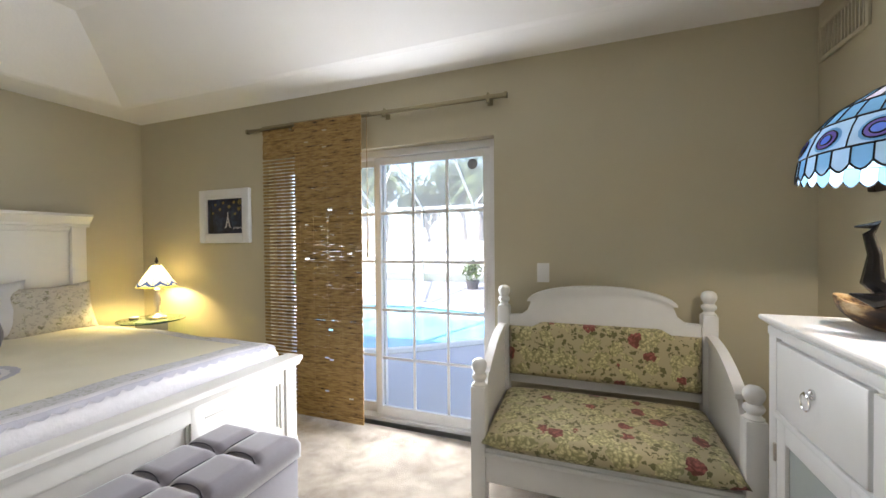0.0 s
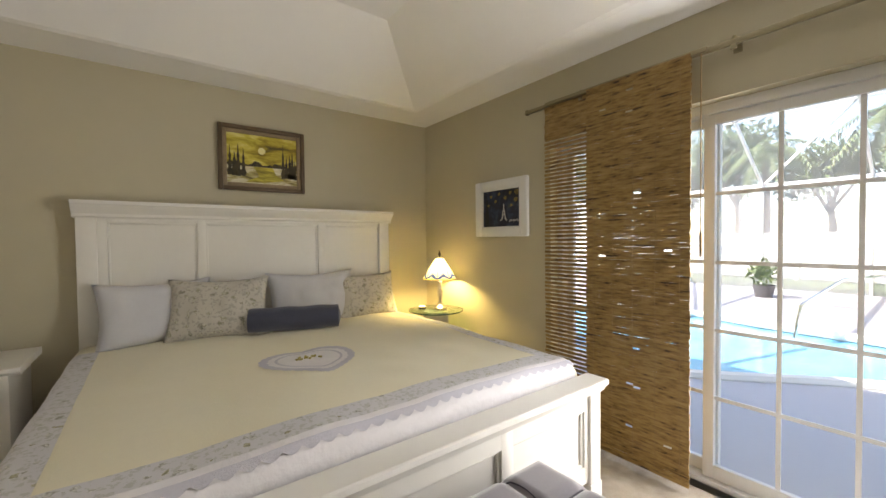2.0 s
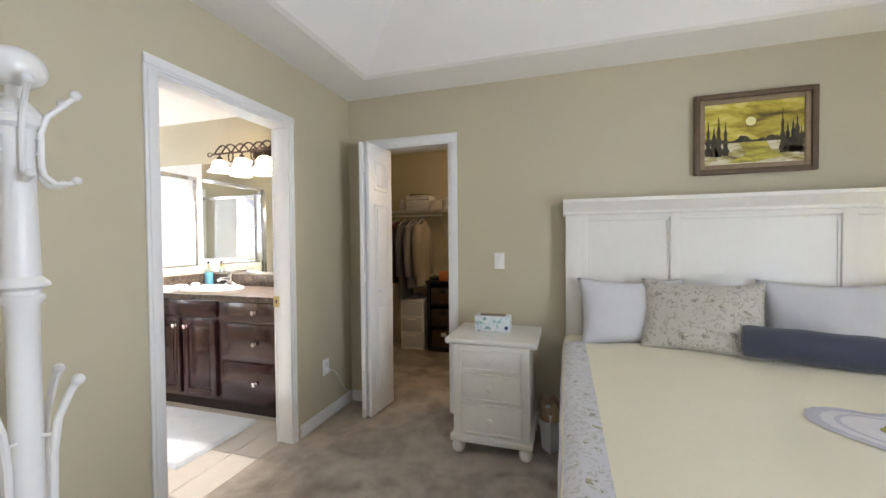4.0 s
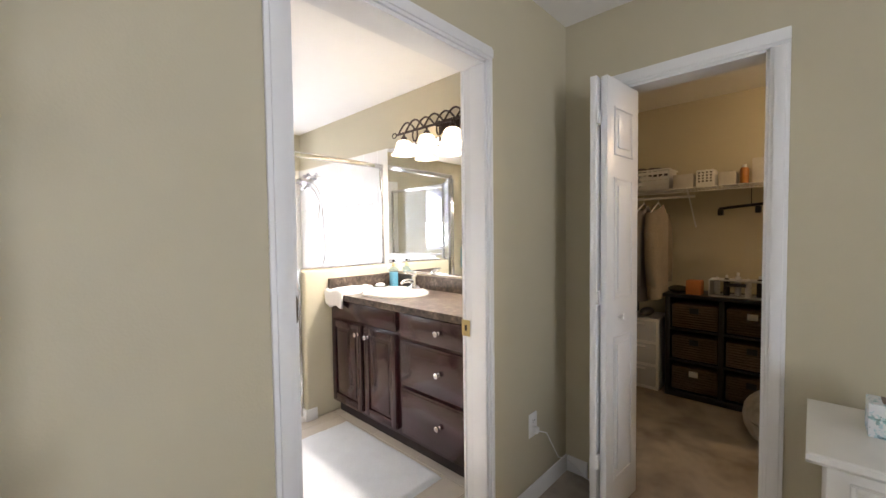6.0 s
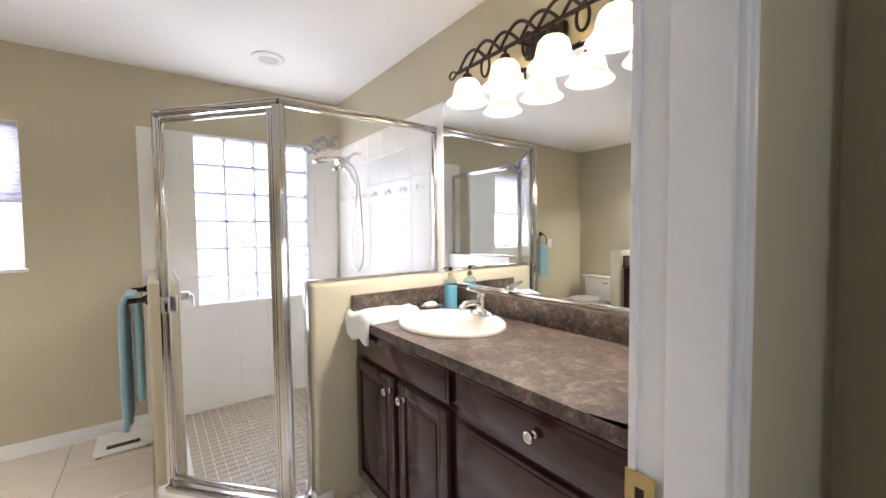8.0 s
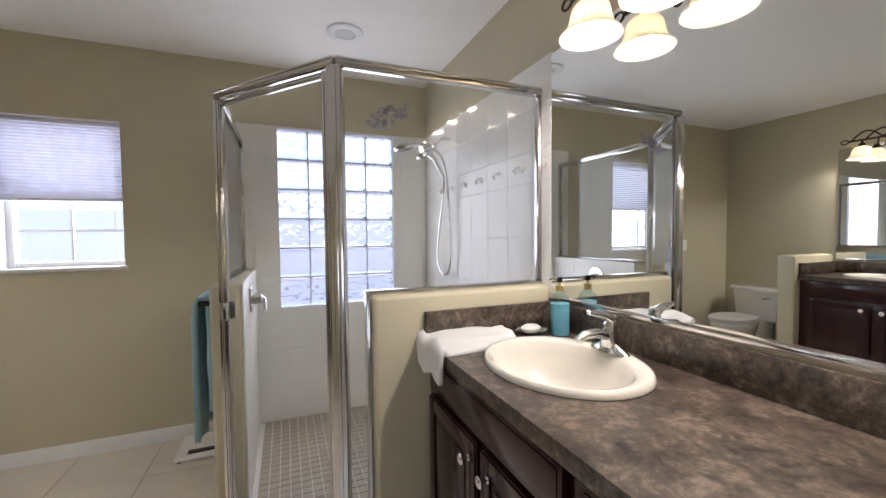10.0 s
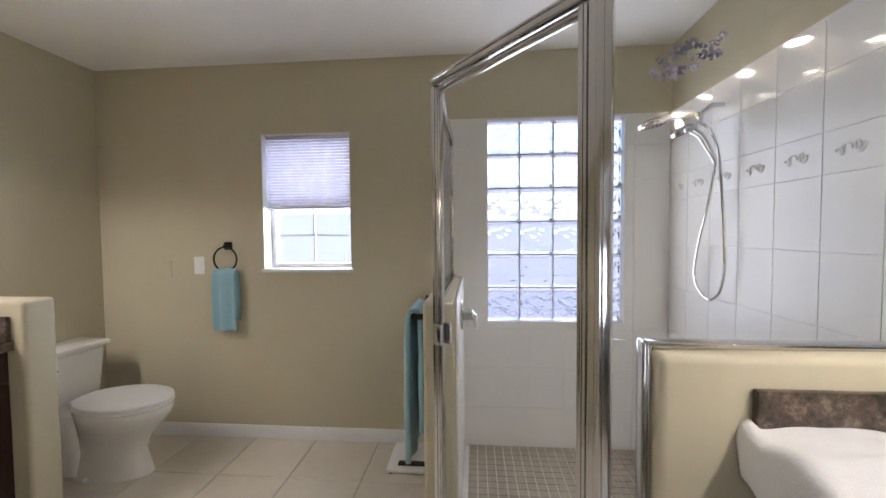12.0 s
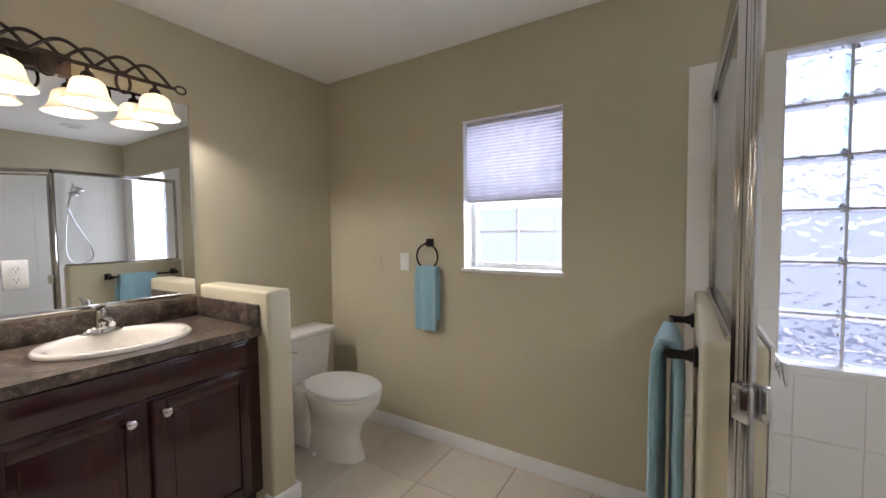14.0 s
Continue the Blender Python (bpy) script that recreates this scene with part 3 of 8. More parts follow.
f = BM()
s0, s1, sz = SLIDER[0], SLIDER[1], SLIDER[3]
box(f, s0, s0 + 0.045, YN + 0.075, YN + 0.175, 0, sz, bev=0.004), box(f, s1 - 0.045, s1, YN + 0.075, YN + 0.175, 0, sz, bev=0.004)
box(f, s0, s1, YN + 0.07, YN + 0.175, sz - 0.05, sz, bev=0.004), box(f, s0, s1, YN + 0.06, YN + 0.19, 0.0, 0.03, bev=0.004)
part("door_frame", W2L(door, f), VINYL, door)


def sash(x0, x1, y, cols, rows, name):
    z0, z1, w = 0.035, sz - 0.055, 0.05
    b = BM()
    box(b, x0, x0 + w, y, y + 0.035, z0, z1, bev=0.004), box(b, x1 - w, x1, y, y + 0.035, z0, z1, bev=0.004)
    box(b, x0, x1, y + 0.001, y + 0.034, z0, z0 + 0.07, bev=0.004), box(b, x0, x1, y + 0.001, y + 0.034, z1 - w, z1, bev=0.004)
    p = part(name, W2L(door, b), VINYL, door)
    g = BM()
    for i in range(1, cols):
        x = x0 + w + (x1 - x0 - 2 * w) * i / cols
        box(g, x - 0.009, x + 0.009, y + 0.011, y + 0.023, z0 + 0.07, z1 - w)
    for j in range(1, rows):
        z = z0 + 0.07 + (z1 - w - z0 - 0.07) * j / rows
        box(g, x0 + w, x1 - w, y + 0.010, y + 0.024, z - 0.009, z + 0.009)
    part("muntin_grid", W2L(door, g), VINYL, p)
    q = BM()
    box(q, x0 + w - 0.005, x1 - w + 0.005, y + 0.015, y + 0.019, z0 + 0.06, z1 - w + 0.005)
    gl = part("pane", W2L(door, q), GLARE_GLASS, p)
    gl.visible_shadow = False
    return p


sash(s0 + 0.045, -1.56, YN + 0.125, 3, 5, "fixed_panel")
pr = sash(-1.62, s1 - 0.045, YN + 0.085, 3, 5, "sliding_panel")
h = BM()
box(h, -0.785, -0.765, YN + 0.06, YN + 0.085, 0.85, 1.1, bev=0.006)
part("handle", W2L(door, h), VINYL, pr, "white pull handle")
st = BM()
lathe(st, [(0, 0), (0.035, 0), (0.035, 0.002), (0, 0.002)], seg=20)
part("round_decal", st, mat("grey_sticker", (0.25, 0.25, 0.27), 0.5, var=0.4, s2=90), pr, "grey round sticker on the glass", m=Matrix.Translation((0.745, -0.003, 1.83)) @ pose(0, 0, 0, 90, 0, 0))

# edge of the pocket door standing a little out of its slot, with a bronze pull
pd = thing("door_1", -2.52, -1.903, 0.008, "white pocket door slid open into the wall, bronze pull", "door", kind="structure")
part("leaf", W2L(pd, bx(-2.567, -2.5155, -1.921, -1.886, 0.008, 2.018, bev=0.002)), TRIM, pd)
pl = BM()
prism(pl, [(-2.519, 1.072), (-2.554, 1.072), (-2.561, 1.077), (-2.5645, 1.085), (-2.5645, 1.144), (-2.561, 1.152), (-2.554, 1.156), (-2.519, 1.156)], "y", -1.886, -1.8835)
part("pull_plate", W2L(pd, pl), mat("worn_bronze_plate", (0.13, 0.105, 0.075), 0.45, 0.7, var=0.35, s1=12, s2=70), pd, "dark bronze flush pull")

# bathroom floor tiles and shower tiles are laid at the end of the file
# bathroom window with cellular shade
win = thing("window_1", -1.865, BS - 0.1, 1.12, "white bathroom window, upper half under a shade", "window", kind="structure")
x0, x1, z0, z1 = WINDOW
f = BM()
for q in ((x0, x0 + 0.035, z0, z1), (x1 - 0.035, x1, z0, z1), (x0 + 0.035, x1 - 0.035, z0, z0 + 0.035), (x0 + 0.035, x1 - 0.035, z1 - 0.035, z1), (x0 + 0.035, x1 - 0.035, 1.535, 1.575)):
    box(f, q[0], q[1], BS - 0.15, BS - 0.1, q[2], q[3], bev=0.003)
box(f, -1.872, -1.858, BS - 0.128, BS - 0.118, z0 + 0.03, z1 - 0.03), box(f, x0 + 0.03, x1 - 0.03, BS - 0.127, BS - 0.119, 1.332, 1.346)
part("window_frame", W2L(win, f), VINYL, win)
f = bx(x0, x1, BS - 0.126, BS - 0.121, z0, z1)
g = part("pane", W2L(win, f), GLASS, win)
g.visible_shadow = False
part("window_sill", W2L(win, bx(x0 - 0.012, x1 + 0.012, BS - 0.1, BS + 0.018, z0 - 0.02, z0 + 0.004, bev=0.004)), mat("pale_marble_sill", (0.72, 0.70, 0.68), 0.2, var=0.12, s1=9, s2=40), win, "pale marble sill")
sl = BM()
box(sl, x0, x0 + 0.004, BS - 0.1, BS - 0.001, z0 + 0.004, z1), box(sl, x1 - 0.004, x1, BS - 0.1, BS - 0.001, z0 + 0.004, z1), box(sl, x0, x1, BS - 0.1, BS - 0.001, z1 - 0.004, z1)
part("window_reveal", W2L(win, sl), TRIM, win)
shade = thing("cellular_shade", -1.865, BS - 0.05, 1.99, "white pleated cellular shade half lowered in the window", "window shade")
pl = BM()
zz = [1.965 - 0.0095 * i for i in range(47)]
prof = [(BS - 0.05 + (0.006 if i % 2 else 0.0), z) for i, z in enumerate(zz)]
prism(pl, prof + [(BS - 0.068, zz[-1]), (BS - 0.068, zz[0])], "x", x0 + 0.012, x1 - 0.012)
part("pleats", W2L(shade, pl), BLIND, shade, smooth=0)
for q in ((0.008, 0.075, 0.035, 1.965, 1.986), (0.010, 0.072, 0.040, zz[-1] - 0.016, zz[-1])):
    rl = bx(x0 + q[0], x1 - q[0], BS - q[1], BS - q[2], q[3], q[4], bev=0.003)
    part("rail", W2L(shade, rl), mat("pale_grey_rail", (0.62, 0.62, 0.64), 0.4), shade)
cd = BM()
tube(cd, [(x0 + 0.055, BS - 0.038, 1.97), (x0 + 0.052, BS - 0.036, 1.2)], 0.0012, 5)
lathe(cd, [(0, 0), (0.005, 0.003), (0.004, 0.02), (0, 0.024)], x0 + 0.052, BS - 0.036, 1.178, 8)
part("pull_cord", W2L(shade, cd), PLASTIC, shade)

# ---- bedroom: bed ----
def put(root, name, bm, material, label="", smooth=38, parent=None):
    """A part given in world coordinates."""
    return part(name, W2L(root, bm), material, parent or root, label, smooth)


bed = thing("bed", -2.95, 0.915, 0, "king bed with antique white panelled headboard and footboard", "bed")
hb_y0, hb_y1 = -0.115, 1.945
PAN = ((0.006, 0.478), (0.53, 1.317), (1.383, 1.885))
b = BM()
box(b, -4.045, -4.0, hb_y0, hb_y1, 0.25, 1.47)
put(bed, "headboard_back", b, OFF_WOOD)
b = BM()
for y0, y1 in ((hb_y0, PAN[0][0]), (PAN[0][1], PAN[1][0]), (PAN[1][1], PAN[2][0]), (PAN[2][1], hb_y1)):
    box(b, -4.0, -3.972, y0, y1, 0.25, 1.47, bev=0.004)
box(b, -3.999, -3.973, hb_y0, hb_y1, 1.43, 1.48)
put(bed, "headboard_stile", b, OFF_WOOD)
for y0, y1 in PAN:
    hp = put(bed, "headboard_panel", bx(-4.0, -3.991, y0 + 0.014, y1 - 0.014, 0.6, 1.418), OFF_WOOD)
    for q in ((y0, y0 + 0.014, 0.6, 1.43), (y1 - 0.014, y1, 0.6, 1.43), (y0, y1, 1.416, 1.43)):
        put(bed, "bead_moulding", bx(-4.0, -3.984, *q, bev=0.003), OFF_WOOD, parent=hp)
for y0, y1 in ((hb_y0 - 0.02, hb_y0 + 0.075), (hb_y1 - 0.075, hb_y1 + 0.02)):
    put(bed, "headboard_post", bx(-4.05, -3.955, y0, y1, 0.0, 1.475, bev=0.005), OFF_WOOD)
crown = [(-4.05, 1.455), (-3.955, 1.455), (-3.948, 1.462), (-3.948, 1.478), (-3.935, 1.495), (-3.915, 1.512), (-3.905, 1.530), (-3.898, 1.534), (-3.898, 1.556), (-4.05, 1.556)]
put(bed, "headboard_crown", prism(BM(), crown, "y", hb_y0 - 0.035, hb_y1 + 0.04), OFF_WOOD, smooth=25)
# footboard
fy0, fy1 = -0.14, 1.985
b = bx(-1.945, -1.915, fy0, fy1, 0.12, 0.54)
put(bed, "footboard_back", b, OFF_WOOD)
for y0, y1 in ((fy0, PAN[0][0]), (PAN[0][1], PAN[1][0]), (PAN[1][1], PAN[2][0]), (PAN[2][1], fy1)):
    put(bed, "footboard_stile", bx(-1.915, -1.893, y0, y1, 0.12, 0.54, bev=0.003), OFF_WOOD)
for z0, z1 in ((0.46, 0.54), (0.10, 0.18)):
    put(bed, "footboard_rail", bx(-1.916, -1.894, fy0, fy1, z0, z1), OFF_WOOD)
for y0, y1 in PAN:
    b = BM()
    for q in ((y0, y0 + 0.015, 0.18, 0.46), (y1 - 0.015, y1, 0.18, 0.46), (y0 + 0.015, y1 - 0.015, 0.18, 0.195), (y0 + 0.015, y1 - 0.015, 0.445, 0.46)):
        box(b, -1.916, -1.904, *q, bev=0.003)
    put(bed, "footboard_panel", b, OFF_WOOD)
for y0, y1 in ((fy0 - 0.015, fy0 + 0.07), (fy1 - 0.07, fy1 + 0.015)):
    b = bx(-1.955, -1.878, y0, y1, 0.06, 0.545, bev=0.004)
    box(b, -1.96, -1.872, y0 - 0.006, y1 + 0.006, 0.0, 0.09, bev=0.008)
    put(bed, "footboard_post", b, OFF_WOOD)
cap = [(-1.965, 0.535), (-1.878, 0.535), (-1.872, 0.545), (-1.868, 0.555), (-1.852, 0.572), (-1.852, 0.592), (-1.858, 0.597), (-1.972, 0.597), (-1.978, 0.592), (-1.978, 0.572)]
put(bed, "footboard_cap", prism(BM(), cap, "y", fy0 - 0.045, fy1 + 0.045), OFF_WOOD, smooth=25)
for y in (-0.09, 1.90):
    put(bed, "side_rail", bx(-3.96, -1.95, y, y + 0.03, 0.16, 0.36, bev=0.004), OFF_WOOD)
mt = thing("mattress", -2.97, 0.915, 0.2, "white mattress under the quilt", "mattress")
put(mt, "mattress_body", bx(-3.96, -2.03, -0.06, 1.89, 0.2, 0.64, bev=0.05, seg=3), PILLOW_GREY)

QL, QR, QF, QT = -0.10, 1.93, -2.07, 0.672


def drape(d, r):
    """Arc-length d past an edge: how far out and how far down the cloth lies."""
    if d <= 0:
        return 0.0, 0.0
    a = min(d / r, math.pi / 2)
    return r * math.sin(a), r - r * math.cos(a) + max(0, d - r * math.pi / 2)


def quilt_at(p, s, lift=0.0):
    ox, dx = drape(p - QF, 0.075)
    left = s < (QL + QR) / 2
    oy, dy = drape((QL - s) if left else (s - QR), 0.05)
    ax = min(max(p - QF, 0) / 0.075, math.pi / 2)
    ay = min(max((QL - s) if left else (s - QR), 0) / 0.05, math.pi / 2)
    hang = min(1.0, dy / 0.25)
    y = (max(QL, min(QR, s)) + (-1 if left else 1) * (oy + lift * math.sin(ay) + hang * 0.014 * math.sin(p * 13 + (0 if left else 2))))
    n = noise.noise(Vector((p * 1.9, s * 1.9, 0))) * 0.020 + noise.noise(Vector((p * 6, s * 6, 3))) * 0.006
    crown_h = 0.018 * (1 - ((s - 0.915) / 1.1) ** 2)
    return (min(p, QF) + ox + lift * math.sin(ax), y, QT + crown_h + n * (1 - hang) - dx - dy + lift * math.cos(ax) * math.cos(ay))


quilt = thing("quilt", -2.95, 0.915, 0.67, "cream quilt with lace edges and a heart medallion, on the bed", "quilt")
b = BM()
grid(b, 70, 110, lambda u, v: quilt_at(-3.97 + u * 2.13, QL - 0.46 + v * (QR - QL + 0.92)))
solid(put(quilt, "quilt_body", b, QUILT, smooth=180), 0.006)


def quilt_strip(name, p0, p1, s0, s1, material, lift, nu, nv, wave=0.0, parent=None, label=""):
    bb_ = BM()
    def fn(u, v):
        p, s = p0 + u * (p1 - p0), s0 + v * (s1 - s0)
        if wave and u > 0.99:
            p += wave * abs(math.sin(s * math.pi / 0.058))
        return quilt_at(p, s, lift)
    grid(bb_, nu, nv, fn)
    return put(quilt, name, bb_, material, label, smooth=180, parent=parent)


quilt_strip("foot_drop", -2.058, -1.845, QL - 0.02, QR + 0.02, QUILT_WHITE, 0.0045, 12, 60)
quilt_strip("floral_band", -2.17, -2.055, QL - 0.11, QR + 0.11, BAND_CLOTH, 0.005, 6, 70)
quilt_strip("lace_edge", -2.030, -2.013, QL - 0.05, QR + 0.05, LACE, 0.009, 4, 420, 0.015)
quilt_strip("floral_band", -3.75, -2.17, QL - 0.05, QL + 0.075, BAND_CLOTH, 0.005, 40, 10)
quilt_strip("floral_band", -3.75, -2.17, QR - 0.075, QR + 0.05, BAND_CLOTH, 0.005, 40, 10)
quilt_strip("side_drop", -3.8, -2.05, QL - 0.455, QL - 0.08, QUILT_WHITE, 0.0045, 50, 14)
quilt_strip("side_drop", -3.8, -2.05, QR + 0.08, QR + 0.455, QUILT_WHITE, 0.0045, 50, 14)


def heart(r, a):
    x = 16 * math.sin(a) ** 3
    y = 13 * math.cos(a) - 5 * math.cos(2 * a) - 2 * math.cos(3 * a) - math.cos(4 * a)
    return (-2.80 - r * (0.5 * (y + 1.5) * 0.0172 + 0.5 * 0.27 * math.cos(a)), 0.868 + r * (0.5 * x * 0.0145 + 0.5 * 0.235 * math.sin(a)))


for nm, ra, rb, mt_, lf in (("heart_lace", 0.87, 1.0, LACE, 0.006), ("heart_field", 0.0, 0.90, QUILT_WHITE, 0.0045), ("heart_ring", 0.66, 0.72, LACE, 0.0065)):
    b = BM()
    def fn(u, v, ra=ra, rb=rb, lf=lf):
        a = v * 2 * math.pi
        r = ra + u * (rb - ra)
        if nm == "heart_lace":
            r += (1 if u > 0.5 else -1) * 0.028 * abs(math.sin(a * 15))
        return quilt_at(*heart(max(r, 0.001), a), lf)
    grid(b, 6, 120, fn)
    put(quilt, nm, b, mt_, smooth=180)
b = BM()
for k in range(9):
    a = k * 2.4
    x, y = -2.83 + 0.012 * math.sin(a * 1.7), 0.80 + 0.014 * k
    tube(b, [quilt_at(x, y, 0.009), quilt_at(x + 0.02 * math.cos(a), y + 0.02 * math.sin(a), 0.011)], 0.005, 6)
put(quilt, "embroidery", b, mat("olive_gold_thread", (0.36, 0.31, 0.10), 0.8, var=0.3, s2=90))


def pillow(name, w, h, t, m, material, label, dent=0.0, seed=0):
    b = BM()
    n = 22
    def side(sg):
        def fn(u, v):
            a, c = 2 * u - 1, 2 * v - 1
            e = max(0.0, (1 - abs(a) ** 2.6)) ** 0.5 * max(0.0, (1 - abs(c) ** 2.6)) ** 0.5
            x = a * w / 2 * (1 - 0.09 * (1 - c * c))
            y = c * h / 2 * (1 - 0.11 * (1 - a * a)) - dent * (1 - a * a) * max(0, c)
            wr = noise.noise(Vector((x * 7 + seed, y * 7, sg))) * 0.026 + noise.noise(Vector((x * 18 + seed, y * 12, sg))) * 0.010
            return (x, y, sg * (t / 2 * e + wr * e + 0.003))
        return fn
    grid(b, n, n, side(1)), grid(b, n, n, side(-1))
    bmesh.ops.remove_doubles(b, verts=b.verts[:], dist=0.007)
    return single(name, b, material, label, "pillow", m, "pillows on the bed", smooth=180)


def lean(x, y, z, tilt, roll=0, turn=0):
    return pose(x, y, z, 0, 0, 90 + turn) @ pose(0, 0, 0, 90 - tilt, 0, roll)


pillow("pillow", 0.62, 0.42, 0.15, lean(-3.855, 0.25, 0.86, 20, 7), PILLOW_GREY, "pale grey cotton pillow leaning on the headboard", 0.01, 1)
pillow("pillow", 0.60, 0.43, 0.14, lean(-3.735, 0.575, 0.868, 26, -13), PILLOW_CLOTH, "taupe floral pillow leaning on a grey pillow", 0.01, 5)
pillow("pillow", 0.68, 0.42, 0.15, lean(-3.855, 1.235, 0.865, 18, -2), PILLOW_GREY, "pale grey cotton pillow behind the navy bolster", 0.012, 9)
pillow("pillow", 0.54, 0.40, 0.13, lean(-3.82, 1.67, 0.84, 20, -3), PILLOW_CLOTH, "taupe floral pillow beside the bedside lamp", 0.01, 14)
b = BM()
def bol(u, v):
    a = v * 2 * math.pi
    x = (u - 0.5) * 0.60
    e = min(1, (1 - abs(2 * u - 1)) / 0.05) ** 0.5 if abs(2 * u - 1) < 1 else 0
    r = (0.086 + noise.noise(Vector((x * 6, math.cos(a) * 1.2, math.sin(a) * 1.2))) * 0.012) * (0.25 + 0.75 * e)
    return (x, r * math.cos(a), r * math.sin(a) * 0.92)
grid(b, 40, 24, bol)
bmesh.ops.remove_doubles(b, verts=b.verts[:], dist=0.0005)
bmesh.ops.holes_fill(b, edges=b.edges[:])
single("bolster", b, NAVY, "slate navy rolled bolster lying against the pillows", "bolster", pose(-3.535, 1.0, 0.775, 0, 0, 70), smooth=60)

# ---- nightstand and what stands on it ----
ns = thing("nightstand", -3.74, -0.56, 0, "cream three-drawer nightstand on bun feet", "nightstand")
put(ns, "body", bx(-3.96, -3.535, -0.79, -0.335, 0.115, 0.675, bev=0.004), CREAM_WOOD)
put(ns, "top", prism(BM(), [(-3.975, 0.672), (-3.53, 0.672), (-3.512, 0.685), (-3.505, 0.69), (-3.505, 0.706), (-3.51, 0.71), (-3.975, 0.71)], "y", -0.832, -0.292), CREAM_WOOD, smooth=25)
put(ns, "plinth", bx(-3.965, -3.515, -0.808, -0.317, 0.085, 0.125, bev=0.008), CREAM_WOOD)
for z0, z1 in ((0.525, 0.645), (0.345, 0.505), (0.145, 0.325)):
    d = put(ns, "drawer", bx(-3.545, -3.522, -0.745, -0.38, z0, z1, bev=0.003), CREAM_WOOD)
    b = BM()
    for q in ((-0.745, -0.733, z0, z1), (-0.392, -0.38, z0, z1), (-0.733, -0.392, z0, z0 + 0.012), (-0.733, -0.392, z1 - 0.012, z1)):
        box(b, -3.523, -3.515, *q, bev=0.003)
    put(ns, "moulding", b, CREAM_WOOD, parent=d)
    b = lathe(BM(), [(0, 0), (0.008, 0), (0.008, 0.012), (0.017, 0.018), (0.017, 0.026), (0.008, 0.031), (0, 0.031)], seg=14)
    part("knob", b, CREAM_WOOD, d, m=Matrix.Translation((ns.matrix_basis.inverted() @ Vector((-3.522, -0.562, (z0 + z1) / 2)))) @ pose(0, 0, 0, 0, 90, 0))
for x in (-3.56, -3.91):
    for y in (-0.765, -0.36):
        put(ns, "foot", ball(BM(), x, y, 0.045, 0.04, sz=1.1), CREAM_WOOD)
tis = thing("tissue_box", -3.78, -0.575, 0.71, "white tissue box with pale blue print on the nightstand", "tissue box")
put(tis, "carton", bx(-3.83, -3.735, -0.70, -0.475, 0.71, 0.81, bev=0.002), floral_mat("blue_print_card", (0.70, 0.72, 0.72), (0.45, 0.60, 0.62), (0.42, 0.62, 0.70), (0.30, 0.45, 0.55), 26, 0.3))
put(tis, "rim", bx(-3.815, -3.75, -0.67, -0.505, 0.81, 0.814, bev=0.001), mat("brown_card_edge", (0.22, 0.17, 0.13), 0.7), "brown oval opening")
b = lathe(BM(), [(0, 0), (0.012, 0), (0.012, 0.002), (0, 0.002)], seg=14)
part("seal", b, mat("navy_print", (0.03, 0.05, 0.15), 0.5), tis, "navy round mark", m=pose(0.047, 0.08, 0.03, 0, 90, 0))
wb = thing("wastebasket", -3.75, -0.225, 0, "white wastebasket with a paper bag between nightstand and bed", "wastebasket")
b = BM()
lathe(b, [(0.055, 0.0), (0.075, 0.24), (0.08, 0.245), (0.072, 0.245), (0.052, 0.01), (0, 0.01)], -3.75, -0.225, 0.0, 4, 1.25, 1.0)
put(wb, "bin", b, PLASTIC, smooth=20)
b = BM()
grid(b, 3, 16, lambda u, v: (-3.75 + (0.072 - 0.004 * u) * 1.2 * math.cos(v * 6.283), -0.225 + (0.07 - 0.004 * u) * math.sin(v * 6.283), 0.2 + u * (0.10 + 0.025 * math.sin(v * 31))))
solid(put(wb, "paper_liner", b, mat("brown_paper", (0.33, 0.24, 0.15), 0.9, var=0.2)), 0.002)

# ---- glass corner table with its lamp ----
gt = thing("glass_table", -3.56, 2.205, 0, "round glass-topped side table on a frosted pedestal", "side table")
g = put(gt, "tabletop", lathe(BM(), [(0, 0.678), (0.232, 0.678), (0.237, 0.683), (0.237, 0.687), (0.232, 0.69), (0, 0.69)], -3.56, 2.205, 0, 48), TABLE_GLASS, "clear glass top with a green edge")
put(gt, "edge", lathe(BM(), [(0.2365, 0.679), (0.239, 0.682), (0.239, 0.687), (0.2365, 0.6895)], -3.56, 2.205, 0, 48), mat("dark_green_glass_edge", (0.03, 0.07, 0.05), 0.1, var=0.1, coat=0.5), "dark green polished rim")
put(gt, "pedestal", lathe(BM(), [(0, 0), (0.11, 0), (0.11, 0.678), (0, 0.678)], -3.56, 2.205, 0, 32), mat("grey_stone_pedestal", (0.42, 0.40, 0.37), 0.5, var=0.12, s1=6))
cp = thing("coaster_dish", -3.66, 2.13, 0.691, "small dark lidded dish on the glass table", "dish")
put(cp, "dish", lathe(BM(), [(0, 0), (0.033, 0), (0.037, 0.012), (0.035, 0.02), (0, 0.02)], -3.66, 2.13, 0.6905, 20), mat("dark_ceramic", (0.05, 0.045, 0.04), 0.3))
put(cp, "lid", lathe(BM(), [(0, 0.028), (0.02, 0.027), (0.033, 0.0205), (0, 0.0205)], -3.66, 2.13, 0.6905, 20), PLASTIC)
LX, LY = -3.567, 2.255
tl = thing("table_lamp", LX, LY, 0.69, "lit stained-glass lamp with a brushed nickel base", "table lamp")
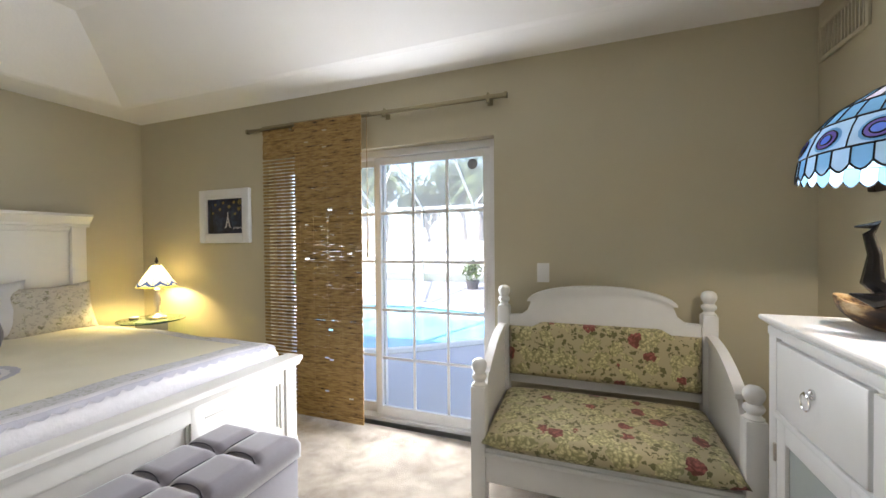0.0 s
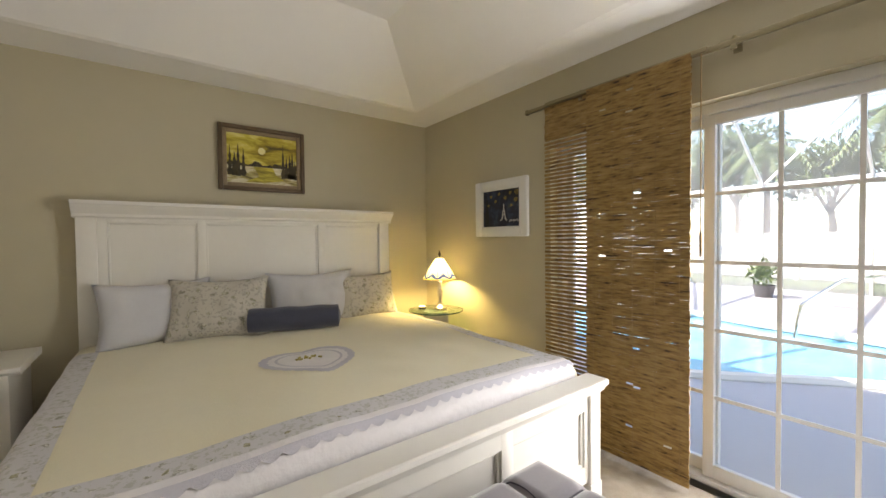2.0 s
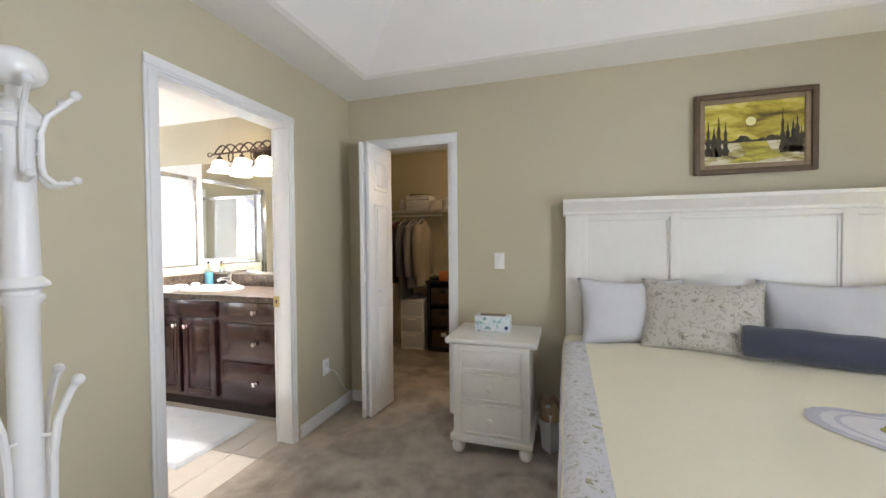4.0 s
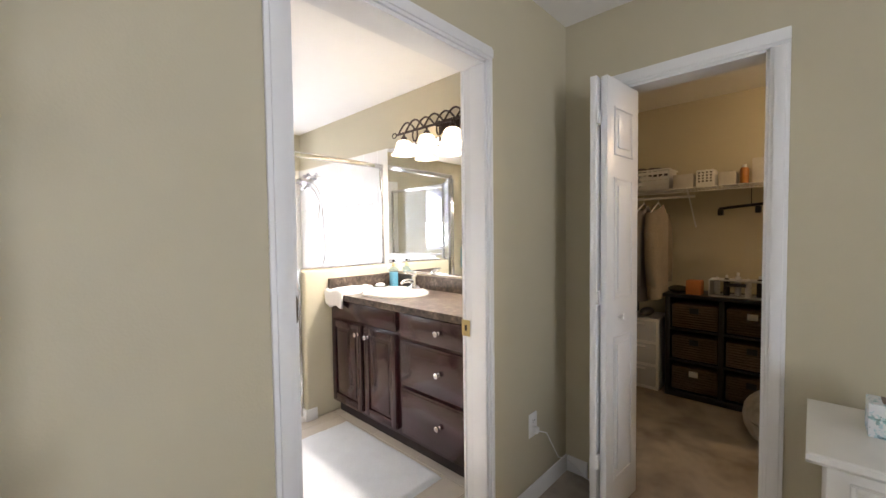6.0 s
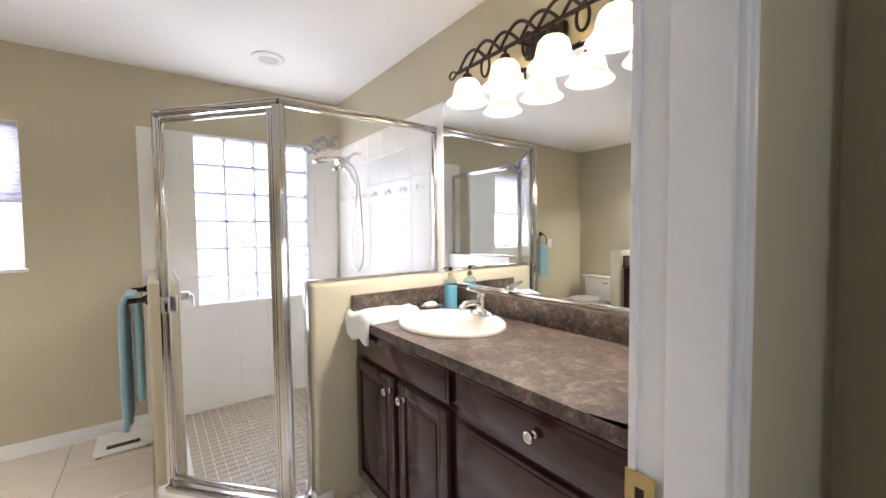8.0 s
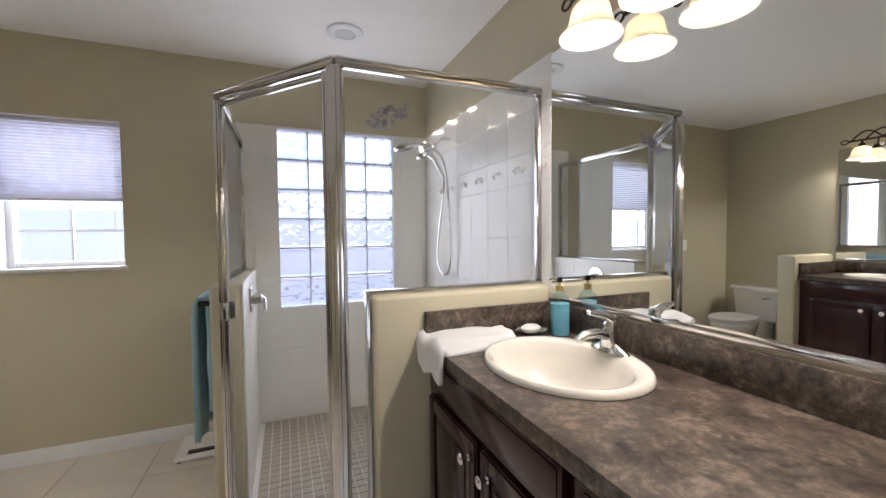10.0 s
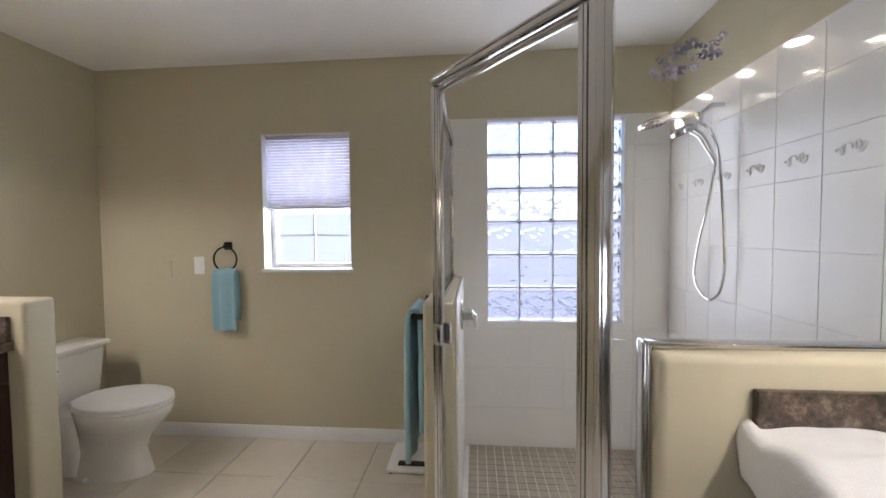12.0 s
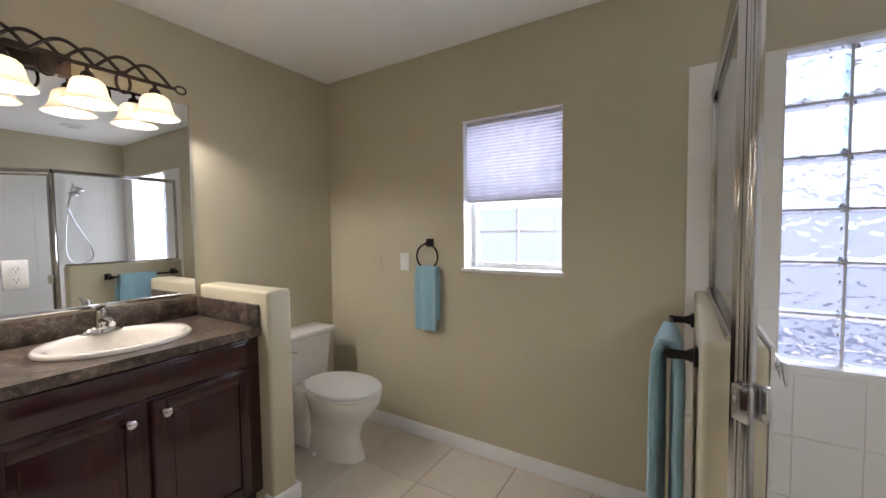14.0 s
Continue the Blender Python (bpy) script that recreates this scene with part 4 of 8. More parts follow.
put(tl, "base", lathe(BM(), [(0, 0), (0.062, 0), (0.062, 0.012), (0.05, 0.022), (0.028, 0.035), (0.018, 0.055), (0.016, 0.075), (0.026, 0.12), (0.029, 0.15), (0.021, 0.19), (0.015, 0.215), (0.017, 0.235), (0.022, 0.24), (0.016, 0.25), (0.009, 0.255), (0.009, 0.30), (0, 0.30)], LX, LY, 0.69, 24), NICKEL)
put(tl, "finial", lathe(BM(), [(0, 0), (0.008, 0), (0.006, 0.012), (0.014, 0.022), (0.012, 0.032), (0.006, 0.038), (0.009, 0.046), (0, 0.062)], LX, LY, 1.145, 14), BRONZE)
put(tl, "cap", lathe(BM(), [(0, 0.006), (0.03, 0), (0.032, -0.006), (0, -0.004)], LX, LY, 1.145, 16), BRONZE)
G_WHITE = shade_mat("cream_art_glass", (0.74, 0.70, 0.58), 0.05, (1.0, 0.86, 0.60), 0.13, 0.2)
G_BLUE = shade_mat("blue_art_glass", (0.05, 0.09, 0.35), 0.03, (0.2, 0.38, 1.0), 0.06, 0.2)
G_YEL = shade_mat("yellow_art_glass", (0.65, 0.55, 0.08), 0.25, (1.0, 0.82, 0.12), 0.2, 0.2)
PROF = [(0.034, 1.14), (0.058, 1.105), (0.088, 1.055), (0.118, 1.005), (0.142, 0.972), (0.146, 0.955)]


def prof_at(u):
    k = min(int(u * 5), 4)
    a, c = PROF[k], PROF[k + 1]
    f = u * 5 - k
    return a[0] + (c[0] - a[0]) * f, a[1] + (c[1] - a[1]) * f


def shade_patch(u0, u1, v0, v1, shape):
    b = BM()
    def fn(u, v):
        lo, hi = shape(v)
        r, z = prof_at(lo + u * (hi - lo))
        a = 2 * math.pi * (v0 + v * (v1 - v0))
        return (LX + r * math.cos(a), LY + r * math.sin(a), z)
    grid(b, 6, 8, fn)
    return b


lead = BM()
for k in range(8):
    v0, v1 = k / 8, (k + 1) / 8
    zig = lambda v: 0.56 + 0.24 * abs(2 * v - 1)
    put(tl, "glass_panel", shade_patch(0, 1, v0, v1, lambda v: (0.0, zig(v))), G_WHITE)
    put(tl, "blue_chevron", shade_patch(0, 1, v0, v1, lambda v: (zig(v), min(0.97, zig(v) + 0.17))), G_BLUE, "blue glass chevron")
    put(tl, "glass_border", shade_patch(0, 1, v0, v1, lambda v: (min(0.97, zig(v) + 0.17) - 0.0, 0.975)), G_WHITE)
    put(tl, "yellow_border", shade_patch(0, 1, v0, v1, lambda v: (0.90, 1.0 + 0.0 * v)), G_YEL, "yellow glass border")
    tube(lead, [(LX + (prof_at(i / 10)[0] + 0.001) * math.cos(v0 * 6.2832), LY + (prof_at(i / 10)[0] + 0.001) * math.sin(v0 * 6.2832), prof_at(i / 10)[1]) for i in range(11)], 0.0018, 5)
for u in (0.0, 0.89, 1.0):
    r, z = prof_at(u)
    tube(lead, [(LX + (r + 0.001) * math.cos(i * 0.19635), LY + (r + 0.001) * math.sin(i * 0.19635), z) for i in range(32)], 0.002, 5, closed=True)
put(tl, "leading", lead, BLACK_METAL)
lamp("table_lamp_bulb", "POINT", 5.6, (1.0, 0.80, 0.32), Matrix.Translation((LX, LY, 1.03)), 0.03)

# ---- pictures ----
def frame_bars(bm, axis, a0, a1, z0, z1, w, f0, f1, bev=0.006):
    for q in ((a0, a0 + w, z0, z1), (a1 - w, a1, z0, z1), (a0 + w, a1 - w, z0, z0 + w), (a0 + w, a1 - w, z1 - w, z1)):
        if axis == "y":
            box(bm, f0, f1, q[0], q[1], q[2], q[3], bev=bev)
        else:
            box(bm, q[0], q[1], f0, f1, q[2], q[3], bev=bev)
    return bm


pic = thing("landscape_painting", XW, 0.93, 1.92, "yellow winter landscape painting in a carved brown frame", "painting")
put(pic, "frame", frame_bars(BM(), "y", 0.622, 1.237, 1.685, 2.168, 0.03, XW + 0.001, XW + 0.04), DARK_FRAME)
put(pic, "inner_frame", frame_bars(BM(), "y", 0.652, 1.207, 1.715, 2.138, 0.028, XW + 0.001, XW + 0.027), mat("weathered_tan_frame", (0.27, 0.20, 0.12), 0.6, var=0.3, s1=12, s2=70, bump=0.3))


def streaks(name, stops, sx, sy, sz, ang=0.0):
    m, n, l, p = nodes_of(name)
    co = n.new("ShaderNodeTexCoord").outputs["Object"]
    mp = n.new("ShaderNodeMapping")
    mp.inputs["Scale"].default_value, mp.inputs["Rotation"].default_value = (sx, sy, sz), (ang, 0, 0)
    l.new(co, mp.inputs[0])
    a = noise_tex(n, l, 1.0, 5, mp.outputs[0], 0.6)
    a.inputs["Distortion"].default_value = 0.4
    r = ramp(n, stops)
    l.new(a.outputs[0], r.inputs[0])
    l.new(r.outputs[0], p.inputs["Base Color"])
    p.inputs["Roughness"].default_value = 0.55
    add_bump(n, l, p, a.outputs[0], 0.6, 0.004)
    return m


SKY_PAINT = streaks("yellow_sky_paint", [(0.34, (0.10, 0.075, 0.01)), (0.45, (0.36, 0.27, 0.02)), (0.55, (0.60, 0.50, 0.06)), (0.68, (0.80, 0.74, 0.30))], 1, 4, 12, 0.5)
SNOW_PAINT = streaks("snow_bank_paint", [(0.33, (0.10, 0.07, 0.02)), (0.45, (0.40, 0.34, 0.12)), (0.56, (0.62, 0.57, 0.38)), (0.7, (0.75, 0.72, 0.6))], 1, 7, 26)
POND_PAINT = streaks("yellow_water_paint", [(0.35, (0.22, 0.18, 0.02)), (0.6, (0.58, 0.50, 0.06))], 1, 6, 30)
TREE_PAINT = streaks("dark_tree_paint", [(0.35, (0.018, 0.014, 0.006)), (0.65, (0.075, 0.055, 0.018))], 1, 30, 20)
py0, py1, pz0, pz1 = 0.68, 1.179, 1.743, 2.11
put(pic, "canvas", bx(XW + 0.002, XW + 0.012, py0, py1, pz0, pz1), SKY_PAINT, "painted yellow sky")
b = lathe(BM(), [(0, 0), (0.026, 0), (0.026, 0.0012), (0, 0.0012)], seg=24)
part("painted_sun", b, mat("pale_sun_paint", (0.82, 0.75, 0.36), 0.6, s2=60, bump=0.4), pic, m=Matrix.Translation((0.012, -0.01, 0.075)) @ pose(0, 0, 0, 0, 90, 0))
rnd = random.Random(4)
b = BM()
pts = [(py0 + (py1 - py0) * i / 40, 1.885 + 0.012 * math.sin(i * 0.5) + rnd.random() * 0.018) for i in range(41)]
prism(b, [(py0, 1.86)] + pts + [(py1, 1.86)], "x", XW + 0.0125, XW + 0.0138)
put(pic, "painted_treeline", b, TREE_PAINT, smooth=0)
put(pic, "painted_snow", bx(XW + 0.0125, XW + 0.0142, py0, py1, pz0, 1.872), SNOW_PAINT, smooth=0)
b = BM()
prism(b, [(0.86, 1.87), (1.0, 1.87), (1.02, 1.82), (1.08, 1.78), (0.94, 1.752), (0.80, 1.752), (0.90, 1.80)], "x", XW + 0.0143, XW + 0.0150)
put(pic, "painted_pond", b, POND_PAINT, smooth=0)
for k in range(9):
    c = (0.70, 0.73, 0.755, 0.79, 1.075, 1.10, 1.125, 1.145, 1.165)[k]
    base, hh, w = 1.79 + 0.02 * rnd.random(), 0.15 + 0.12 * rnd.random(), 0.018 + 0.014 * rnd.random()
    if k == 2:
        hh = 0.25
    b, out = BM(), []
    for i in range(9):
        f = i / 8
        out.append((c + w * (1 - f) * (1 if i % 2 else 0.55), base + hh * f))
    prism(b, [(c - (y - c), z) for y, z in out[:-1]][::1] + out[::-1], "x", XW + 0.0151, XW + 0.0158)
    put(pic, "painted_tree", b, TREE_PAINT, smooth=0)

pn = thing("night_painting", -3.03, YN, 1.54, "dark blue night painting with yellow swirls in a white frame", "painting")
put(pn, "frame", frame_bars(BM(), "x", -3.278, -2.715, 1.318, 1.768, 0.068, YN - 0.035, YN - 0.001, 0.008), WHITE_WOOD)
put(pn, "inner_frame", frame_bars(BM(), "x", -3.21, -2.783, 1.386, 1.70, 0.012, YN - 0.030, YN - 0.001, 0.003), WHITE_WOOD)
put(pn, "canvas", bx(-3.198, -2.795, YN - 0.012, YN - 0.002, 1.398, 1.688), streaks("night_blue_paint", [(0.35, (0.006, 0.007, 0.016)), (0.52, (0.014, 0.020, 0.048)), (0.62, (0.03, 0.05, 0.09)), (0.72, (0.06, 0.08, 0.06))], 14, 1, 14))
SW = mat("ochre_swirl_paint", (0.30, 0.22, 0.05), 0.6, var=0.4, s2=90, bump=0.4)
for k, (x, z, r) in enumerate(((-2.865, 1.655, 0.024), (-2.93, 1.655, 0.014), (-2.875, 1.60, 0.018), (-2.985, 1.62, 0.016), (-3.05, 1.655, 0.012), (-3.09, 1.60, 0.013), (-3.14, 1.64, 0.013), (-2.92, 1.56, 0.011), (-3.17, 1.57, 0.010))):
    b = BM()
    x += 0.033
    tube(b, [(x + r * (1 - i / 30) * math.cos(i * 0.55), YN - 0.0135, z + r * (1 - i / 30) * math.sin(i * 0.55)) for i in range(27)], 0.0022, 5)
    put(pn, "painted_swirl", b, SW)
b = BM()
for a, c in (((-3.02, 1.45), (-3.005, 1.53)), ((-2.98, 1.45), (-2.995, 1.53)), ((-3.0, 1.53), (-3.0, 1.575)), ((-3.012, 1.49), (-2.988, 1.49)), ((-3.035, 1.445), (-3.012, 1.465)), ((-2.965, 1.445), (-2.988, 1.465))):
    tube(b, [(a[0] + 0.033, YN - 0.0135, a[1]), (c[0] + 0.033, YN - 0.0135, c[1])], 0.004, 5)
put(pn, "painted_tower", b, mat("pale_tower_paint", (0.6, 0.6, 0.58), 0.6))
b = BM()
prism(b, [(-3.182, 1.40), (-3.132, 1.40), (-3.137, 1.50), (-3.147, 1.60), (-3.157, 1.65), (-3.167, 1.57), (-3.177, 1.47)], "y", YN - 0.014, YN - 0.0125)
put(pn, "painted_cypress", b, mat("dark_cypress_paint", (0.008, 0.010, 0.008), 0.6), smooth=0)
b = BM()
for k in range(7):
    x = -2.907 + 0.014 * k
    box(b, x, x + 0.009, YN - 0.0138, YN - 0.0125, 1.432 + 0.004 * (k % 3), 1.448 + 0.005 * (k % 2))
put(pn, "painted_houses", b, mat("pale_house_paint", (0.5, 0.5, 0.52), 0.6), smooth=0)

# ---- bamboo panels on their rod ----
rod = thing("curtain_rod", -1.645, 2.40, 2.2, "antique brass panel track above the sliding door", "curtain rod")
put(rod, "bar", bx(-2.68, -0.615, 2.388, 2.412, 2.187, 2.213, bev=0.004), ROD)
put(rod, "bar", bx(-2.50, -1.55, 2.360, 2.380, 2.187, 2.210, bev=0.003), ROD)
for x in (-2.685, -0.61):
    put(rod, "end_cap", bx(x - 0.01, x + 0.01, 2.384, 2.416, 2.183, 2.217, bev=0.004), ROD)
for x in (-2.25, -1.45, -0.72):
    b = bx(x - 0.012, x + 0.012, 2.40, YN - 0.001, 2.213, 2.222, bev=0.002)
    box(b, x - 0.018, x + 0.018, YN - 0.008, YN - 0.001, 2.165, 2.235, bev=0.002)
    lathe(b, [(0, 0), (0.008, 0), (0.008, 0.014), (0, 0.014)], x, 2.40, 2.213, 10)
    box(b, x - 0.012, x + 0.012, 2.385, 2.40, 2.165, 2.187, bev=0.002)
    put(rod, "bracket", b, ROD)

wd = tube(BM(), [(-1.575, 2.372, 2.185), (-1.572, 2.370, 1.42), (-1.572, 2.370, 1.22)], [0.0025, 0.0025, 0.0025], 6)
lathe(wd, [(0, 0), (0.006, 0.004), (0.007, 0.10), (0.004, 0.13), (0, 0.132)], -1.572, 2.370, 1.20, 8)
put(rod, "draw_cord", wd, mat("tan_cord", (0.30, 0.20, 0.09), 0.9), "tan draw cord with a wooden pull")


def bamboo_panel(x0, x1, y, z0, z1, pitch, slat_h, dense, label, gaps):
    root = thing("bamboo_panel", (x0 + x1) / 2, y, z0, label, "bamboo blind", "bamboo panels at the sliding door")
    w = (x1 - x0) / 2
    meshes = []
    r = random.Random(int(-x0 * 100))
    for k in range(9):
        q = BM()
        hole = r.randint(2, 11) if k > 5 else -9
        seg = 14
        row = []
        for i in range(seg + 1):
            x = -w + 2 * w * i / seg
            j, th = r.uniform(-0.0012, 0.0012), slat_h / 2 * r.uniform(0.9, 1.08)
            row.append([q.verts.new((x, dy, dz + j)) for dy, dz in ((-0.0022, -th), (-0.0030, 0), (-0.0022, th), (0.0022, th), (0.0022, -th))])
        for ii, (a, c) in enumerate(zip(row, row[1:])):
            if ii == hole:
                continue
            for i in range(5):
                q.faces.new((a[i], a[(i + 1) % 5], c[(i + 1) % 5], c[i]))
        q.faces.new(row[0]), q.faces.new(row[-1][::-1])
        meshes.append(mesh_of(q, BAMBOO, 30))
    z, n = z0 + 0.02, 0
    while z < z1 - 0.01 and n < 299:
        top = z > z1 - dense
        ob = new("slat", meshes[r.randint(6, 8)] if r.random() < 0.05 and slat_h < 0.0130 else meshes[r.randint(0, 5)])
        ob.parent = root
        ob.matrix_basis = pose(r.uniform(-0.003, 0.003), r.uniform(-0.001, 0.001), z - z0, r.uniform(-7, 7), 0, 180 * r.randint(0, 1)) @ Matrix.Diagonal((1, 1, 1.0 if not top else 1.0, 1))
        z += (slat_h * 1.02 if top else pitch * r.uniform(0.94, 1.06)) * (1.1 if r.random() < gaps else 1)
        n += 1
    cord = BM()
    for i in range(5):
        x = x0 + (x1 - x0) * (0.08 + 0.21 * i)
        tube(cord, [(x + 0.002 * math.sin(k), y - 0.004, z0 + (z1 - z0) * k / 24) for k in range(25)], 0.0012, 4)
    put(root, "binding_cord", cord, mat("tan_cord", (0.30, 0.20, 0.09), 0.9))
    put(root, "head_batten", bx(x0, x1, y - 0.006, y + 0.008, z1 - 0.03, z1 + 0.012, bev=0.003), BAMBOO)
    put(root, "bottom_batten", bx(x0, x1, y - 0.006, y + 0.006, z0, z0 + 0.022, bev=0.003), BAMBOO)
    return root


bamboo_panel(-2.53, -2.14, 2.40, 0.03, 2.185, 0.0262, 0.0178, 0.22, "open-slatted golden bamboo panel hanging before the glass", 0.0)
bamboo_panel(-2.19, -1.615, 2.365, 0.03, 2.19, 0.0121, 0.0126, 0.0, "dense golden bamboo panel with dark knots, hanging", 0.02)

# ---- bench ----
bench = thing("bench", -0.095, 2.06, 0, "white wooden bench with olive floral cushions", "bench")
BX0, BX1, BYR, BYF = -0.62, 0.43, 2.36, 1.785


def finial(x, y, z, s=1.0):
    pr = [(0.034, 0.0), (0.034, 0.006), (0.026, 0.012), (0.022, 0.020), (0.032, 0.032), (0.035, 0.042), (0.031, 0.052), (0.022, 0.058), (0.026, 0.064), (0.034, 0.080), (0.036, 0.094), (0.031, 0.112), (0.018, 0.122), (0, 0.125)]
    return lathe(BM(), [(r * s, h * s) for r, h in pr], x, y, z, 18)


for x in (BX0, BX1):
    for y, top in ((BYR, 0.92), (BYF, 0.635)):
        p_ = put(bench, "post", bx(x - 0.034, x + 0.034, y - 0.034, y + 0.034, 0, top, bev=0.004), WHITE_WOOD)
        put(bench, "finial", finial(x, y, top), WHITE_WOOD, parent=p_)
a0, a1 = BX0 + 0.034, BX1 - 0.034
cx = (a0 + a1) / 2
top_line = [(a0, 0.50), (a1, 0.50), (a1, 0.865), (a1 - 0.09, 0.875)] + [(a1 - 0.13, 0.905), (a1 - 0.14, 0.945)]
crest = [(cx + 0.36 * math.cos(radians(a)), 0.965 + 0.075 * math.sin(radians(a))) for a in range(0, 181, 12)]
b = BM()
prism(b, [(a0, 0.80), (a1, 0.80), (a1, 0.87), (cx + 0.42, 0.875), (cx + 0.385, 0.90), (cx + 0.36, 0.965)] + crest[1:-1] + [(cx - 0.36, 0.965), (cx - 0.385, 0.90), (cx - 0.42, 0.875), (a0, 0.87)], "y", BYR - 0.014, BYR + 0.014)
put(bench, "backrest", b, WHITE_WOOD, smooth=25)
b = BM()
outer = [(cx + 0.385 * math.cos(radians(a)), 0.955 + 0.098 * math.sin(radians(a))) for a in range(0, 181, 10)]
inner = [(cx + 0.360 * math.cos(radians(a)), 0.955 + 0.070 * math.sin(radians(a))) for a in range(180, -1, -10)]
prism(b, outer + inner, "y", BYR - 0.034, BYR + 0.024, bev=0.003)
put(bench, "crest_moulding", b, WHITE_WOOD, smooth=25)
put(bench, "back_rail", bx(a0, a1, BYR - 0.015, BYR + 0.015, 0.47, 0.575, bev=0.004), WHITE_WOOD)
put(bench, "back_panel", bx(a0, a1, BYR - 0.006, BYR + 0.008, 0.57, 0.81), WHITE_WOOD)


def cushion(w, h, t, notch=0.0, seed=0):
    b = BM()
    def side(sg):
        def fn(u, v):
            a, c = 2 * u - 1, 2 * v - 1
            e = max(0.0, 1 - abs(a) ** 9) ** 0.5 * max(0.0, 1 - abs(c) ** 7) ** 0.5
            x, y = a * w / 2, c * h / 2
            if notch and c > 0:
                y -= notch * c * (1 if abs(a) > 0.72 else max(0, (abs(a) - 0.62) / 0.10))
            return (x, y, sg * (t / 2 * e + 0.004 * e * noise.noise(Vector((x * 5 + seed, y * 5, 0))) + 0.002))
        return fn
    grid(b, 44, 20, side(1)), grid(b, 44, 20, side(-1))
    bmesh.ops.remove_doubles(b, verts=b.verts[:], dist=0.0045)
    return b


part("back_cushion", cushion(a1 - a0 - 0.01, 0.315, 0.07, 0.03), BENCH_CLOTH, bench, "olive floral back cushion", 180, Matrix.Translation((cx + 0.095, BYR - 0.045 - 2.06, 0.685)) @ pose(0, 0, 0, 90, 0, 0))
part("seat_cushion", cushion(a1 - a0 + 0.02, 0.60, 0.10, 0, 3), BENCH_CLOTH, bench, "olive floral seat cushion", 180, Matrix.Translation((cx + 0.095, 2.02 - 2.06, 0.415)) @ pose(0, 0, 0, 3, 0, 0))
put(bench, "seat_board", bx(a0, a1, BYF - 0.03, BYR - 0.02, 0.335, 0.36, bev=0.003), WHITE_WOOD)
put(bench, "front_rail", bx(a0, a1, BYF - 0.025, BYF + 0.01, 0.20, 0.335, bev=0.004), WHITE_WOOD)
put(bench, "front_lip", bx(a0 - 0.0, a1 + 0.0, BYF - 0.045, BYF - 0.02, 0.325, 0.345, bev=0.004), WHITE_WOOD)
for x in (BX0, BX1):
    prof = [(BYF + 0.03, 0.2), (BYR - 0.03, 0.2), (BYR - 0.03, 0.80)] + [(BYR - 0.03 - 0.40 * t, 0.80 - 0.14 * t * t) for t in (0.25, 0.5, 0.75, 1.0)] + [(BYF + 0.115, 0.61), (BYF + 0.075, 0.565), (BYF + 0.03, 0.56)]
    put(bench, "side_panel", prism(BM(), prof, "x", x - 0.010, x + 0.010), WHITE_WOOD, smooth=25)
    b = BM()
    ln = [(x, BYR - 0.03 - 0.42 * t, 0.812 - 0.14 * t * t) for t in [i / 10 for i in range(11)]]
    for p0, p1 in zip(ln, ln[1:]):
        pass
    up = [(q[1], q[2] + 0.010) for q in ln]
    dn = [(q[1], q[2] - 0.014) for q in ln[::-1]]
    prism(b, up + dn, "x", x - 0.022, x + 0.022, bev=0.003)
    put(bench, "arm_rail", b, WHITE_WOOD, smooth=25)

# ---- tufted storage ottoman at the foot of the bed ----
OX0, OX1, OY0, OY1 = -1.815, -1.365, 0.32, 1.445
ot = thing("ottoman", (OX0 + OX1) / 2, (OY0 + OY1) / 2, 0, "grey violet tufted storage ottoman at the bed foot", "ottoman")
put(ot, "box", bx(OX0 + 0.006, OX1 - 0.006, OY0 + 0.006, OY1 - 0.006, 0.09, 0.335, bev=0.012), VELVET)
b = BM()
NU, NV = 2, 5


def tuft(u, v):
    a, c = u * NU, v * NV
    fa, fc = abs(math.sin(math.pi * a)), abs(math.sin(math.pi * c))
    edge = min(u * NU, (1 - u) * NU, v * NV, (1 - v) * NV)
    dome = 0.045 * min(1, edge / 0.22) ** 0.5
    inner = 0.026 * (1 - min(fa / 0.55, 1) ** 0.6) * (0.05 < u < 0.95) + 0.020 * (1 - min(fc / 0.45, 1) ** 0.6) * (0.02 < v < 0.98)
    return (OX0 + u * (OX1 - OX0), OY0 + v * (OY1 - OY0), 0.400 + dome - inner * min(1, edge / 0.12))


g = grid(b, 40, 100, tuft)
rim = [g[i][0] for i in range(41)] + [g[40][j] for j in range(1, 101)] + [g[i][100] for i in range(39, -1, -1)] + [g[0][j] for j in range(99, 0, -1)]
low = [b.verts.new((v_.co.x, v_.co.y, 0.338)) for v_ in rim]
for i in range(len(rim)):
    j = (i + 1) % len(rim)
    b.faces.new((rim[i], rim[j], low[j], low[i]))
b.faces.new(low)
put(ot, "tufted_lid", b, VELVET, smooth=180)
def piping(pts):
    put(ot, "piping", tube(BM(), [Vector(tuft(*q)) + Vector((0, 0, 0.004)) for q in pts], 0.003, 5), PIPING, "dark grey piping in the tufts")


